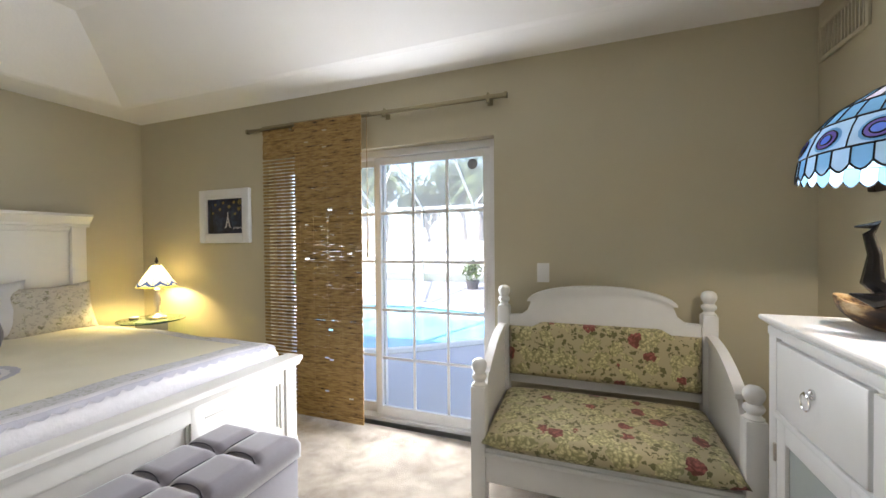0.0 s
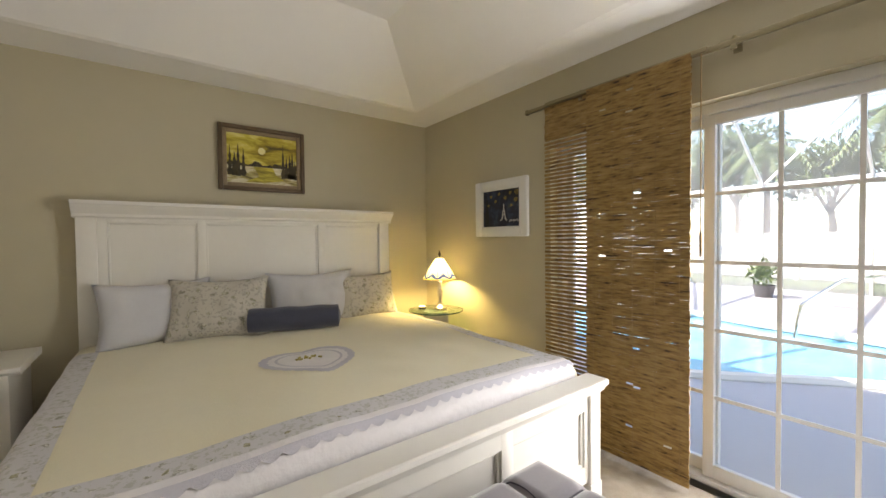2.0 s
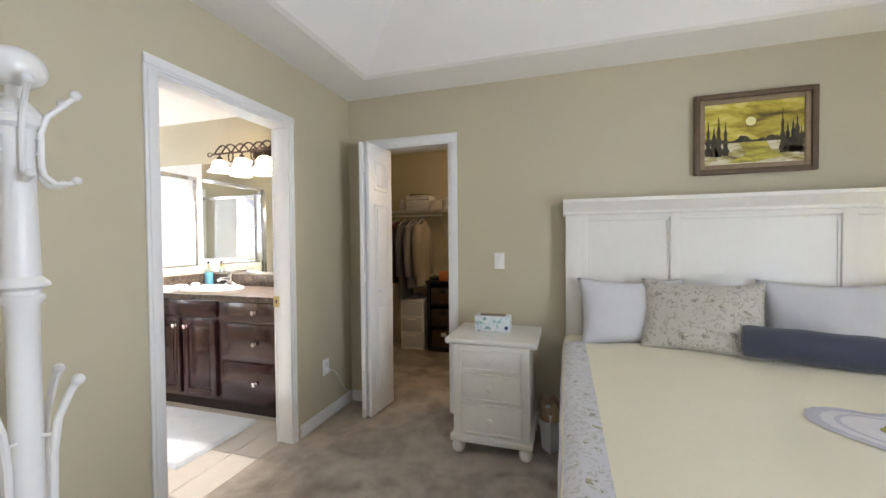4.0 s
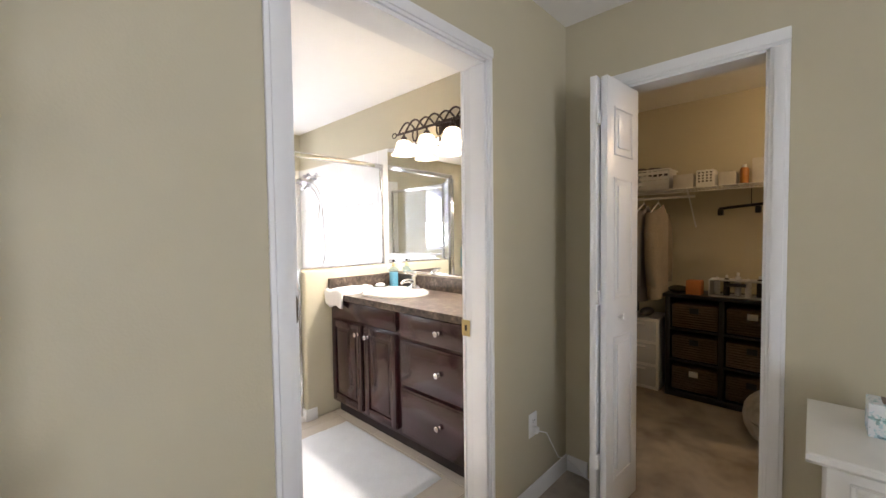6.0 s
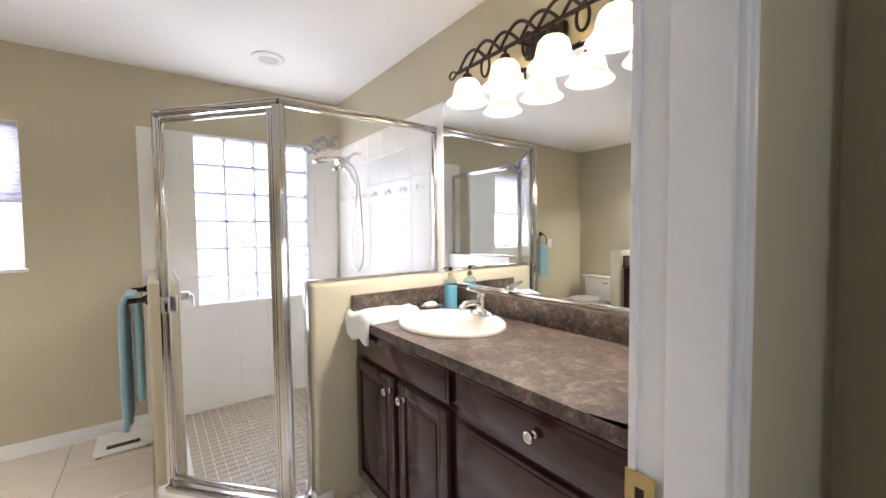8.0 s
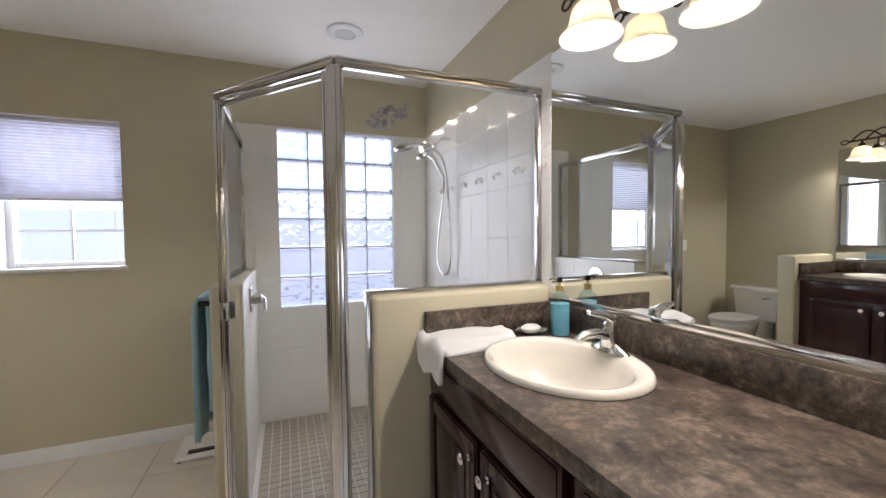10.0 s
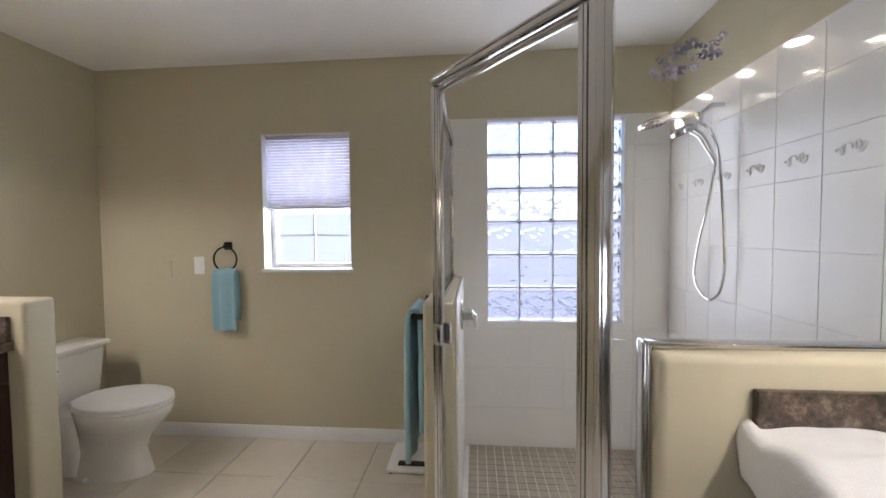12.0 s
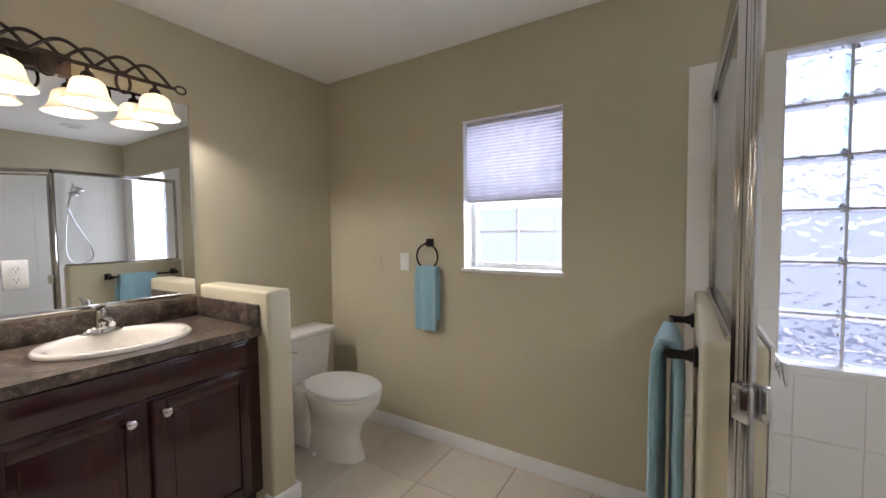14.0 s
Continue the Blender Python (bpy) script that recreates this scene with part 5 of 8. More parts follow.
for i in range(1, NU):
    for j in range(NV):
        piping([(i / NU + 0.02 * math.sin(math.pi * t / 8), (j + 0.12 + 0.76 * t / 8) / NV) for t in range(9)])
for j in range(1, NV):
    for i in range(NU):
        piping([((i + 0.14 + 0.72 * t / 8) / NU, j / NV + 0.012 * math.sin(math.pi * t / 8)) for t in range(9)])
for j in range(1, NV):
    q = tuft(0.5, j / NV)
    put(ot, "button", ball(BM(), q[0], q[1], q[2] + 0.004, 0.012, sz=0.6, seg=12, rings=6), VELVET)
for x in (OX0 + 0.05, OX1 - 0.05):
    for y in (OY0 + 0.05, OY1 - 0.05):
        put(ot, "leg", lathe(BM(), [(0, 0), (0.016, 0), (0.024, 0.092), (0, 0.092)], x, y, 0, 4), BLACK_WOOD, smooth=20)

# ---- dresser, stained-glass lamp and bowl ----
dr = thing("dresser", 0.655, 0.95, 0, "white wooden cabinet with drawers and glazed doors", "dresser")
DX, DY0, DY1, DZ = 0.425, 0.15, 1.73, 1.035
put(dr, "body", bx(DX + 0.035, XE - 0.015, DY0 + 0.03, DY1 - 0.03, 0.06, DZ - 0.03, bev=0.003), WHITE_WOOD)
put(dr, "plinth", bx(DX + 0.025, XE - 0.015, DY0 + 0.02, DY1 - 0.02, 0.0, 0.08, bev=0.004), WHITE_WOOD)
put(dr, "top", prism(BM(), [(XE - 0.014, DZ - 0.035), (DX + 0.03, DZ - 0.035), (DX + 0.016, DZ - 0.025), (DX + 0.004, DZ - 0.018), (DX, DZ - 0.012), (DX, DZ - 0.004), (DX + 0.004, DZ), (XE - 0.014, DZ)], "y", DY0, DY1), WHITE_WOOD, smooth=25)
put(dr, "cornice", bx(DX + 0.02, DX + 0.04, DY0 + 0.015, DY1 - 0.015, DZ - 0.065, DZ - 0.034, bev=0.006), WHITE_WOOD)
for y0, y1 in ((DY0 + 0.03, DY0 + 0.085), (DY1 - 0.085, DY1 - 0.03)):
    put(dr, "pilaster", bx(DX + 0.02, DX + 0.036, y0, y1, 0.08, DZ - 0.06, bev=0.003), WHITE_WOOD)
step = (DY1 - DY0 - 0.18) / 3
for k in range(3):
    y0, y1 = DY0 + 0.09 + k * step + 0.008, DY0 + 0.09 + (k + 1) * step - 0.008
    d = put(dr, "drawer", bx(DX + 0.016, DX + 0.036, y0, y1, 0.73, DZ - 0.075, bev=0.004), WHITE_WOOD)
    yc = (y0 + y1) / 2
    b = lathe(BM(), [(0, 0), (0.015, 0), (0.015, 0.006), (0.007, 0.012), (0.007, 0.02), (0, 0.022)], seg=14)
    bmesh.ops.transform(b, matrix=Matrix.Translation((DX + 0.016, yc, 0.865)) @ pose(0, 0, 0, 0, -90, 0), verts=b.verts[:])
    tube(b, [(DX - 0.002, yc + 0.024 * math.sin(i * 0.3927), 0.843 + 0.024 * math.cos(i * 0.3927)) for i in range(16)], 0.0028, 6, closed=True)
    put(dr, "ring_pull", b, CHROME, "polished ring pull", parent=d)
    cd_ = put(dr, "door", frame_bars(BM(), "y", y0, y1, 0.10, 0.705, 0.06, DX + 0.016, DX + 0.036, 0.004), WHITE_WOOD)
    put(dr, "glass_panel", bx(DX + 0.028, DX + 0.033, y0 + 0.058, y1 - 0.058, 0.158, 0.647), mat("frosted_door_glass", (0.42, 0.47, 0.46), 0.2, var=0.05), "frosted glass pane", parent=cd_)
    hg = bx(DX + 0.010, DX + 0.02, y1 - 0.002, y1 + 0.010, 0.56, 0.62, bev=0.002)
    put(dr, "hinge", hg, NICKEL, parent=cd_)
put(dr, "mid_rail", bx(DX + 0.012, DX + 0.036, DY0 + 0.085, DY1 - 0.085, 0.706, 0.728, bev=0.004), WHITE_WOOD)

TX, TY = 0.665, 1.36
tf = thing("stained_glass_lamp", TX, TY, DZ, "blue peacock stained-glass lamp on a black figural base", "table lamp")
b = BM()
lathe(b, [(0, 0), (0.085, 0), (0.085, 0.012), (0.06, 0.025), (0.03, 0.04), (0.022, 0.07), (0.03, 0.10), (0.022, 0.14), (0.016, 0.22), (0.02, 0.28), (0.013, 0.34), (0.013, 0.62), (0, 0.62)], TX, TY, DZ, 20)
for s in (-1, 1):
    tube(b, [(TX + 0.02 * s, TY, DZ + 0.10), (TX + 0.07 * s, TY + 0.03, DZ + 0.11), (TX + 0.10 * s, TY + 0.05, DZ + 0.15), (TX + 0.095 * s, TY + 0.05, DZ + 0.22), (TX + 0.105 * s, TY + 0.055, DZ + 0.275), (TX + 0.09 * s, TY + 0.05, DZ + 0.30), (TX + 0.13 * s, TY + 0.065, DZ + 0.295)], [0.022, 0.026, 0.024, 0.014, 0.012, 0.014, 0.002], 8)
    tube(b, [(TX + 0.05 * s, TY, DZ + 0.12), (TX + 0.11 * s, TY + 0.02, DZ + 0.10), (TX + 0.15 * s, TY + 0.045, DZ + 0.115)], [0.018, 0.020, 0.002], 8)
put(tf, "base", b, mat("glossy_black_bronze", (0.012, 0.010, 0.010), 0.18, 0.4, var=0.2))
ROWS_T = [(0.03, 0.225), (0.12, 0.20), (0.19, 0.155), (0.232, 0.105), (0.255, 0.05), (0.262, 0.0)]  # radius, height over the rim
RZ = DZ + 0.44
CELLS = 20
COLS = [shade_mat("pearl_glass", (0.50, 0.50, 0.68), 0.03, (0.8, 0.85, 1.0), 0.10, 0.15), shade_mat("sky_blue_glass", (0.12, 0.30, 0.55), 0.03, (0.2, 0.55, 1.0), 0.10, 0.15), shade_mat("violet_glass", (0.10, 0.07, 0.30), 0.03, (0.4, 0.35, 1.0), 0.10, 0.15), shade_mat("pale_aqua_glass", (0.24, 0.42, 0.66), 0.04, (0.5, 0.75, 1.0), 0.10, 0.15)]
EYE_BLUE = shade_mat("cobalt_glass_jewel", (0.03, 0.06, 0.45), 0.08, (0.2, 0.4, 1.0), 0.2, 0.05)
ldm = BM()


def tprof(u):
    k = min(int(u * 5), 4)
    a, c, f = ROWS_T[k], ROWS_T[k + 1], u * 5 - k
    return a[0] + (c[0] - a[0]) * f, a[1] + (c[1] - a[1]) * f


def tpoint(u, v, out=0.0):
    r, h = tprof(min(u, 1.0))
    if u > 1:
        h -= (u - 1) * 0.25
    a = 2 * math.pi * v
    return Vector((TX + (r + out) * math.cos(a), TY + (r + out) * math.sin(a), RZ + h))


for row, (u0, u1) in enumerate(((0.02, 0.2), (0.2, 0.38), (0.38, 0.56), (0.56, 0.84), (0.84, 1.0))):
    n = (12, 24, 30, 14, 38)[row]
    for k in range(n):
        v0, v1 = k / n, (k + 1) / n
        b = BM()
        scal = row == 4
        grid(b, 4, 6, lambda u, v: tpoint(u0 + u * (u1 - u0) + (0.07 * math.sin(math.pi * v) * u if scal else 0), v0 + v * (v1 - v0)))
        put(tf, "glass_piece", b, COLS[(0 if row == 0 else (k + row) % 2 if row < 2 else 1 if row == 2 else 3 if row == 3 else 1 + 2 * (k % 2))], smooth=180)
        tube(ldm, [tpoint(u0 + (u1 - u0) * i / 3, v0, 0.0015) for i in range(4)], 0.0022, 4)
        tube(ldm, [tpoint(u1 + (0.07 * math.sin(math.pi * i / 6) if scal else 0), v0 + (v1 - v0) * i / 6, 0.0015) for i in range(7)], 0.0025, 4)
        if row == 3:
            for rad, m_, o in ((0.36, COLS[1], 0.002), (0.27, COLS[2], 0.0035), (0.15, EYE_BLUE, 0.005)):
                b = BM()
                grid(b, 3, 16, lambda u, v: tpoint(0.72 + 0.30 * rad * u * math.sin(v * 6.2832), (v0 + v1) / 2 + rad * u * (v1 - v0) * 0.95 * math.cos(v * 6.2832), o))
                put(tf, "peacock_eye", b, m_, smooth=180)
                if rad < 0.3:
                    tube(ldm, [tpoint(0.72 + 0.30 * rad * math.sin(i * 0.3927), (v0 + v1) / 2 + rad * (v1 - v0) * 0.95 * math.cos(i * 0.3927), o) for i in range(16)], 0.002, 4, closed=True)
put(tf, "leading", ldm, BLACK_METAL)
put(tf, "cap", lathe(BM(), [(0.05, -0.01), (0.03, 0.012), (0.012, 0.02), (0.016, 0.035), (0, 0.05)], TX, TY, RZ + 0.225, 16), BLACK_METAL)
lamp("stained_glass_bulb", "POINT", 6, (1.0, 0.88, 0.70), Matrix.Translation((TX, TY, RZ + 0.10)), 0.03)

bw = thing("bowl", 0.655, 1.50, DZ, "brown and cream carved horn bowl on the dresser", "bowl")
b = BM()
def bowl(u, v):
    a = v * 2 * math.pi
    r = (0.025 + 0.085 * math.sin(u * math.pi / 2)) * (1 + 0.25 * max(0, math.cos(a - 2.3)) ** 6)
    return (0.655 + r * math.cos(a) * 0.85, 1.50 + r * math.sin(a), DZ + 0.003 + 0.075 * u ** 1.6 + 0.018 * u * max(0, math.cos(a - 2.3)) ** 4)
grid(b, 10, 40, bowl)
bmesh.ops.remove_doubles(b, verts=b.verts[:], dist=0.0005)
bmesh.ops.holes_fill(b, edges=[e for e in b.edges if e.is_boundary and all(v_.co.z < DZ + 0.01 for v_ in e.verts)])
solid(put(bw, "shell", b, streaks("polished_horn", [(0.36, (0.012, 0.006, 0.004)), (0.47, (0.06, 0.025, 0.008)), (0.56, (0.30, 0.19, 0.08)), (0.68, (0.50, 0.38, 0.22))], 9, 9, 22), smooth=180), 0.006)

ep = thing("framed_picture", XE, 1.76, 1.67, "dark framed picture on the wall behind the lamp", "picture")
put(ep, "frame", frame_bars(BM(), "y", 1.47, 2.05, 1.48, 1.86, 0.045, XE - 0.03, XE - 0.001), mat("near_black_frame", (0.03, 0.018, 0.012), 0.4, var=0.2))
put(ep, "print", bx(XE - 0.012, XE - 0.002, 1.515, 2.005, 1.525, 1.815), mat("dim_print", (0.20, 0.17, 0.13), 0.6, var=0.4, s1=9))

# ---- vents, switches, outlets ----
def vent(name, root_pos, label, axis, a0, a1, c0, c1, face, out, n, vert=False, m=PLASTIC):
    """A white louvred grille on a wall or ceiling."""
    root = thing(name, *root_pos, label, "air vent")
    def bxx(p0, p1, q0, q1, d0, d1, bev=0.0):
        lo, hi = sorted((face + out * d0, face + out * d1))
        return bx(*{"x": (lo, hi, p0, p1, q0, q1), "y": (p0, p1, lo, hi, q0, q1), "z": (p0, p1, q0, q1, lo, hi)}[axis], bev=bev)
    w = 0.022
    for q in ((a0, a0 + w, c0, c1), (a1 - w, a1, c0, c1), (a0 + w, a1 - w, c0, c0 + w), (a0 + w, a1 - w, c1 - w, c1)):
        put(root, "frame", bxx(*q, 0.001, 0.012, 0.003), m)
    put(root, "backing", bxx(a0 + w, a1 - w, c0 + w, c1 - w, 0.001, 0.003), mat("vent_shadow", (0.20, 0.19, 0.17), 0.8))
    for k in range(n):
        if vert:
            y = a0 + w + (a1 - a0 - 2 * w) * (k + 0.5) / n
            b = bxx(y - 0.004, y + 0.004, c0 + w, c1 - w, 0.003, 0.010)
        else:
            z = c0 + w + (c1 - c0 - 2 * w) * (k + 0.5) / n
            b = bxx(a0 + w, a1 - w, z - 0.004, z + 0.004, 0.003, 0.010)
        put(root, "slat", b, m)
    return root


vent("wall_vent", (XE, 2.26, 2.23), "beige painted louvred return vent high on the wall", "x", 2.08, 2.44, 2.145, 2.325, XE, -1, 13, True, PAINT)
vent("ceiling_vent", (-1.05, -2.75, BC), "white louvred vent in the bathroom ceiling", "z", -1.22, -0.88, -2.85, -2.65, BC, -1, 10)


def plate(name, pos, normal, label, kind="switch", cat="light switch"):
    """A wall plate; local +y points out of the wall."""
    turn = {"-y": 180, "+y": 0, "+x": -90, "-x": 90}[normal]
    root = thing(name, *pos, label, cat, rz=turn)
    part("cover_plate", bx(-0.036, 0.036, 0.001, 0.006, -0.058, 0.058, bev=0.002), PLASTIC, root)
    if kind == "switch":
        part("rocker", bx(-0.017, 0.017, 0.006, 0.010, -0.033, 0.033, bev=0.002), PLASTIC, root)
    else:
        for z in (-0.021, 0.021):
            b = lathe(BM(), [(0, 0), (0.0165, 0), (0.0165, 0.003), (0, 0.003)], seg=18)
            o = part("socket", b, PLASTIC, root, m=Matrix.Translation((0, 0.006, z)) @ pose(0, 0, 0, -90, 0, 0))
            s = BM()
            box(s, -0.0075, -0.0055, 0.009, 0.0096, z - 0.002, z + 0.007), box(s, 0.0055, 0.0075, 0.009, 0.0096, z - 0.002, z + 0.007), box(s, -0.002, 0.002, 0.009, 0.0096, z - 0.010, z - 0.006)
            part("slots", s, KICK, root)
    return root


plate("light_switch", (-0.40, YN, 1.115), "-y", "white rocker switch above the bench")
plate("light_switch", (XW, -0.589, 1.15), "+x", "white rocker switch above the nightstand")
plate("light_switch", (-1.13, BS, 1.148), "+y", "white rocker switch beside the towel ring")
bp = thing("blank_plate", -0.90, BS, 1.12, "tan painted blank cover plate on the bathroom wall", "cover plate")
part("cover", bx(-0.034, 0.034, 0.001, 0.006, -0.056, 0.056, bev=0.002), PAINT, bp)
part("screw", bx(-0.003, 0.003, 0.006, 0.0075, -0.003, 0.003), PAINT, bp)
ol = plate("wall_outlet", (-3.706, YS, 0.385), "+y", "white outlet with a plugged-in cord", "outlet", "outlet")
b = bx(-0.012, 0.014, 0.009, 0.035, -0.036, -0.006, bev=0.004)
part("plug", b, PLASTIC, ol)
cw = BM()
tube(cw, [(-3.705, YS + 0.035, 0.365), (-3.74, YS + 0.06, 0.35), (-3.82, YS + 0.05, 0.25), (-3.92, YS + 0.03, 0.14), (-4.0, YS + 0.03, 0.10), (-4.04, YS + 0.05, 0.06), (-4.045, YS + 0.12, 0.008), (-4.03, YS + 0.2, 0.006)], 0.003, 6)
put(ol, "cord", cw, PLASTIC)

# ---- coat rack ----
RX, RY = -1.905, -1.47
cr = thing("coat_rack", RX, RY, 0, "white turned coat rack with curled metal hooks", "coat rack")
put(cr, "pole", lathe(BM(), [(0, 0.22), (0.036, 0.22), (0.034, 0.5), (0.032, 0.95), (0.033, 1.14), (0.043, 1.155), (0.043, 1.165), (0.036, 1.17), (0.036, 1.18), (0.055, 1.19), (0.052, 1.20), (0.038, 1.215), (0.035, 1.35), (0.032, 1.52), (0.036, 1.59), (0.05, 1.60), (0.05, 1.615), (0.046, 1.62), (0.05, 1.63), (0.04, 1.645), (0.02, 1.665), (0.018, 1.70), (0, 1.70)], RX, RY, 0, 24), WHITE_WOOD)
put(cr, "ball_top", ball(BM(), RX, RY, 1.745, 0.062, sz=0.82), WHITE_WOOD)
for k in range(6):
    a = radians(60 * k + 15)
    c, s = math.cos(a), math.sin(a)
    def at(r, z):
        return (RX + (r if r < 0.06 else 0.05 + (r - 0.05) * 0.72) * c, RY + (r if r < 0.06 else 0.05 + (r - 0.05) * 0.72) * s, z)
    b = tube(BM(), [at(0.135, 1.685), at(0.105, 1.662), at(0.058, 1.628), at(0.045, 1.585), at(0.045, 1.50), at(0.05, 1.475), at(0.08, 1.455), at(0.12, 1.458), at(0.135, 1.465)], 0.0068, 8)
    ball(b, *at(0.14, 1.693), 0.013, seg=10, rings=6), ball(b, *at(0.138, 1.467), 0.011, seg=10, rings=6)
    tube(b, [at(0.03, 1.57), at(0.047, 1.57)], 0.004, 6), tube(b, [at(0.03, 1.53), at(0.047, 1.53)], 0.004, 6)
    put(cr, "hook", b, WHITE_WOOD)
for k in range(4):
    a = radians(90 * k + 30)
    c, s = math.cos(a), math.sin(a)
    b = tube(BM(), [at(0.14, 0.935), at(0.118, 0.91), at(0.078, 0.84), at(0.062, 0.75), at(0.055, 0.6), at(0.06, 0.4), at(0.10, 0.22), at(0.19, 0.08), at(0.27, 0.018)], 0.0095, 8)
    ball(b, *at(0.143, 0.94), 0.015, seg=10, rings=6)
    ball(b, *at(0.272, 0.02), 0.02, seg=10, rings=6)
    for z in (0.80, 0.35):
        tube(b, [at(0.02, z), at(0.07, z)], 0.005, 6)
    put(cr, "leg", b, WHITE_WOOD)

# ---- closet: folded door and contents ----
bf = thing("bifold_door", -3.95, -1.52, 0.012, "white panelled bifold closet door standing folded open", "closet door")


def leaf(p0, p1, name):
    a, c = Vector((*p0, 0)), Vector((*p1, 0))
    w = (c - a).length
    ang = math.degrees(math.atan2(c.y - a.y, c.x - a.x))
    m = bf.matrix_basis.inverted() @ Matrix.Translation((a.x, a.y, 0.012)) @ pose(0, 0, 0, 0, 0, ang)
    ob = part(name, bx(0, w, -0.0, 0.030, 0, 2.0, bev=0.002), TRIM, bf, m=m)
    for z0, z1 in ((0.16, 0.83), (1.0, 1.56), (1.66, 1.88)):
        for y, o in ((0.030, 1), (0.0, -1)):
            b = BM()
            x0, x1 = 0.065, w - 0.065
            # recessed bead with a raised field
            for q in ((x0, x0 + 0.012, z0, z1), (x1 - 0.012, x1, z0, z1), (x0 + 0.012, x1 - 0.012, z0, z0 + 0.012), (x0 + 0.012, x1 - 0.012, z1 - 0.012, z1)):
                box(b, q[0], q[1], *sorted((y, y + o * 0.005)), q[2], q[3], bev=0.002)
            box(b, x0 + 0.035, x1 - 0.035, *sorted((y - o * 0.001, y + o * 0.006)), z0 + 0.035, z1 - 0.035, bev=0.004)
            part("raised_panel", b, TRIM, ob)
    return ob


leaf((-4.11, -1.585), (-3.772, -1.552), "leaf")
lf_ = leaf((-4.12, -1.487), (-3.802, -1.516), "leaf")
b = lathe(BM(), [(0, 0), (0.007, 0), (0.007, 0.014), (0.016, 0.02), (0.016, 0.028), (0, 0.034)], seg=14)
part("knob", b, PLASTIC, lf_, "white knob", m=Matrix.Translation((0.20, 0.03, 0.92)) @ pose(0, 0, 0, -90, 0, 0))
hb = BM()
for z in (0.25, 1.0, 1.8):
    box(hb, -3.800, -3.770, -1.524, -1.512, z, z + 0.06, bev=0.002)
put(bf, "hinge", hb, PLASTIC)

sh = thing("wire_shelf", -5.76, -1.1, 1.66, "white wire closet shelf loaded with boxes", "shelf")
WIRE = mat("white_coated_wire", (0.72, 0.72, 0.70), 0.45)
for k in range(3):
    x = (-5.93, -5.76, -5.60)[k]
    put(sh, "rail_wire", tube(BM(), [(x, CY0 + 0.02, 1.665), (x, CY1 - 0.02, 1.665)], 0.004, 6), WIRE)
put(sh, "lip_wire", tube(BM(), [(-5.597, CY0 + 0.02, 1.635), (-5.597, CY1 - 0.02, 1.635)], 0.004, 6), WIRE)
b = BM()
y = CY0 + 0.03
while y < CY1:
    box(b, -5.935, -5.597, y - 0.0015, y + 0.0015, 1.668, 1.671)
    box(b, -5.5985, -5.5955, y - 0.0015, y + 0.0015, 1.635, 1.67)
    y += 0.026
tagged(put(sh, "cross_wire", b, WIRE, smooth=0), kind="stuff")
for y in (-2.1, -1.55, -0.9, -0.3):
    put(sh, "support_brace", tube(BM(), [(-5.61, y, 1.66), (-5.945, y, 1.36)], 0.006, 6), WIRE)
rodc = single("hanging_rod", tube(BM(), [(-5.63, CY0 + 0.005, 1.60), (-5.63, -1.5, 1.60)], 0.011, 10), WIRE, "white hanging rod under the closet shelf", "clothes rod")



def garment(y, w, col, z0, label, pattern=None, x=-5.63, zt=1.55, seed=0):
    """A garment on a hanger: shoulders, sleeves and a folded hem."""
    root = thing("garment", x, y, 1.6, label, "clothes", "clothes on the closet rod")
    m_ = pattern or mat("cloth_" + label.split()[0] + "_" + label.split()[1], col, 0.95, var=0.2, s1=6, s2=60, bump=0.4, bscale=220)
    b = BM()
    def fn(u, v):
        a = v * 2 * math.pi
        z = zt - u * (zt - z0)
        sh_ = min(1.0, 0.25 + u * 6) ** 0.6
        fold = 1 + 0.22 * math.sin(a * 5 + seed + u * 2) * u
        return (x + 0.22 * sh_ * math.cos(a) * (1 - 0.15 * u), y + w * (0.45 + 0.55 * sh_) * math.sin(a) * fold, z - 0.05 * abs(math.cos(a)) * (1 - min(1, u * 5)))
    grid(b, 18, 32, fn)
    put(root, "body", b, m_, smooth=180)
    for s in (-1, 1):
        b = BM()
        tube(b, [(x + s * 0.17, y, zt - 0.09), (x + s * 0.235, y + 0.005, zt - 0.25), (x + s * 0.245, y + 0.012, zt - 0.45), (x + s * 0.235, y + 0.015, zt - 0.66)], [0.05, 0.048, 0.042, 0.036], 10)
        put(root, "sleeve", b, m_, smooth=180)
    b = tube(BM(), [(x - 0.20, y, zt - 0.07), (x, y, zt + 0.015), (x + 0.20, y, zt - 0.07)], 0.005, 6)
    tube(b, [(x, y, zt + 0.015), (x, y, zt + 0.045), (x + 0.011, y, zt + 0.06), (x, y, zt + 0.066)], 0.002, 5)
    put(root, "hanger", b, PLASTIC)


for k, (y, w, c, z0, lb) in enumerate(((-2.30, 0.05, (0.03, 0.03, 0.035), 0.75, "black knit top hanging in the closet"), (-2.20, 0.05, (0.14, 0.015, 0.018), 0.85, "dark red shirt hanging in the closet"), (-2.09, 0.05, (0.09, 0.012, 0.014), 0.80, "maroon wool jacket hanging in the closet"), (-1.98, 0.05, (0.10, 0.10, 0.11), 0.62, "charcoal grey coat hanging in the closet"), (-1.87, 0.05, (0.24, 0.22, 0.21), 0.75, "grey tweed jacket hanging in the closet"), (-1.76, 0.055, (0.30, 0.255, 0.20), 0.78, "beige wool jacket hanging in the closet"))):
    garment(y, w, c, z0, lb, seed=k * 1.7)
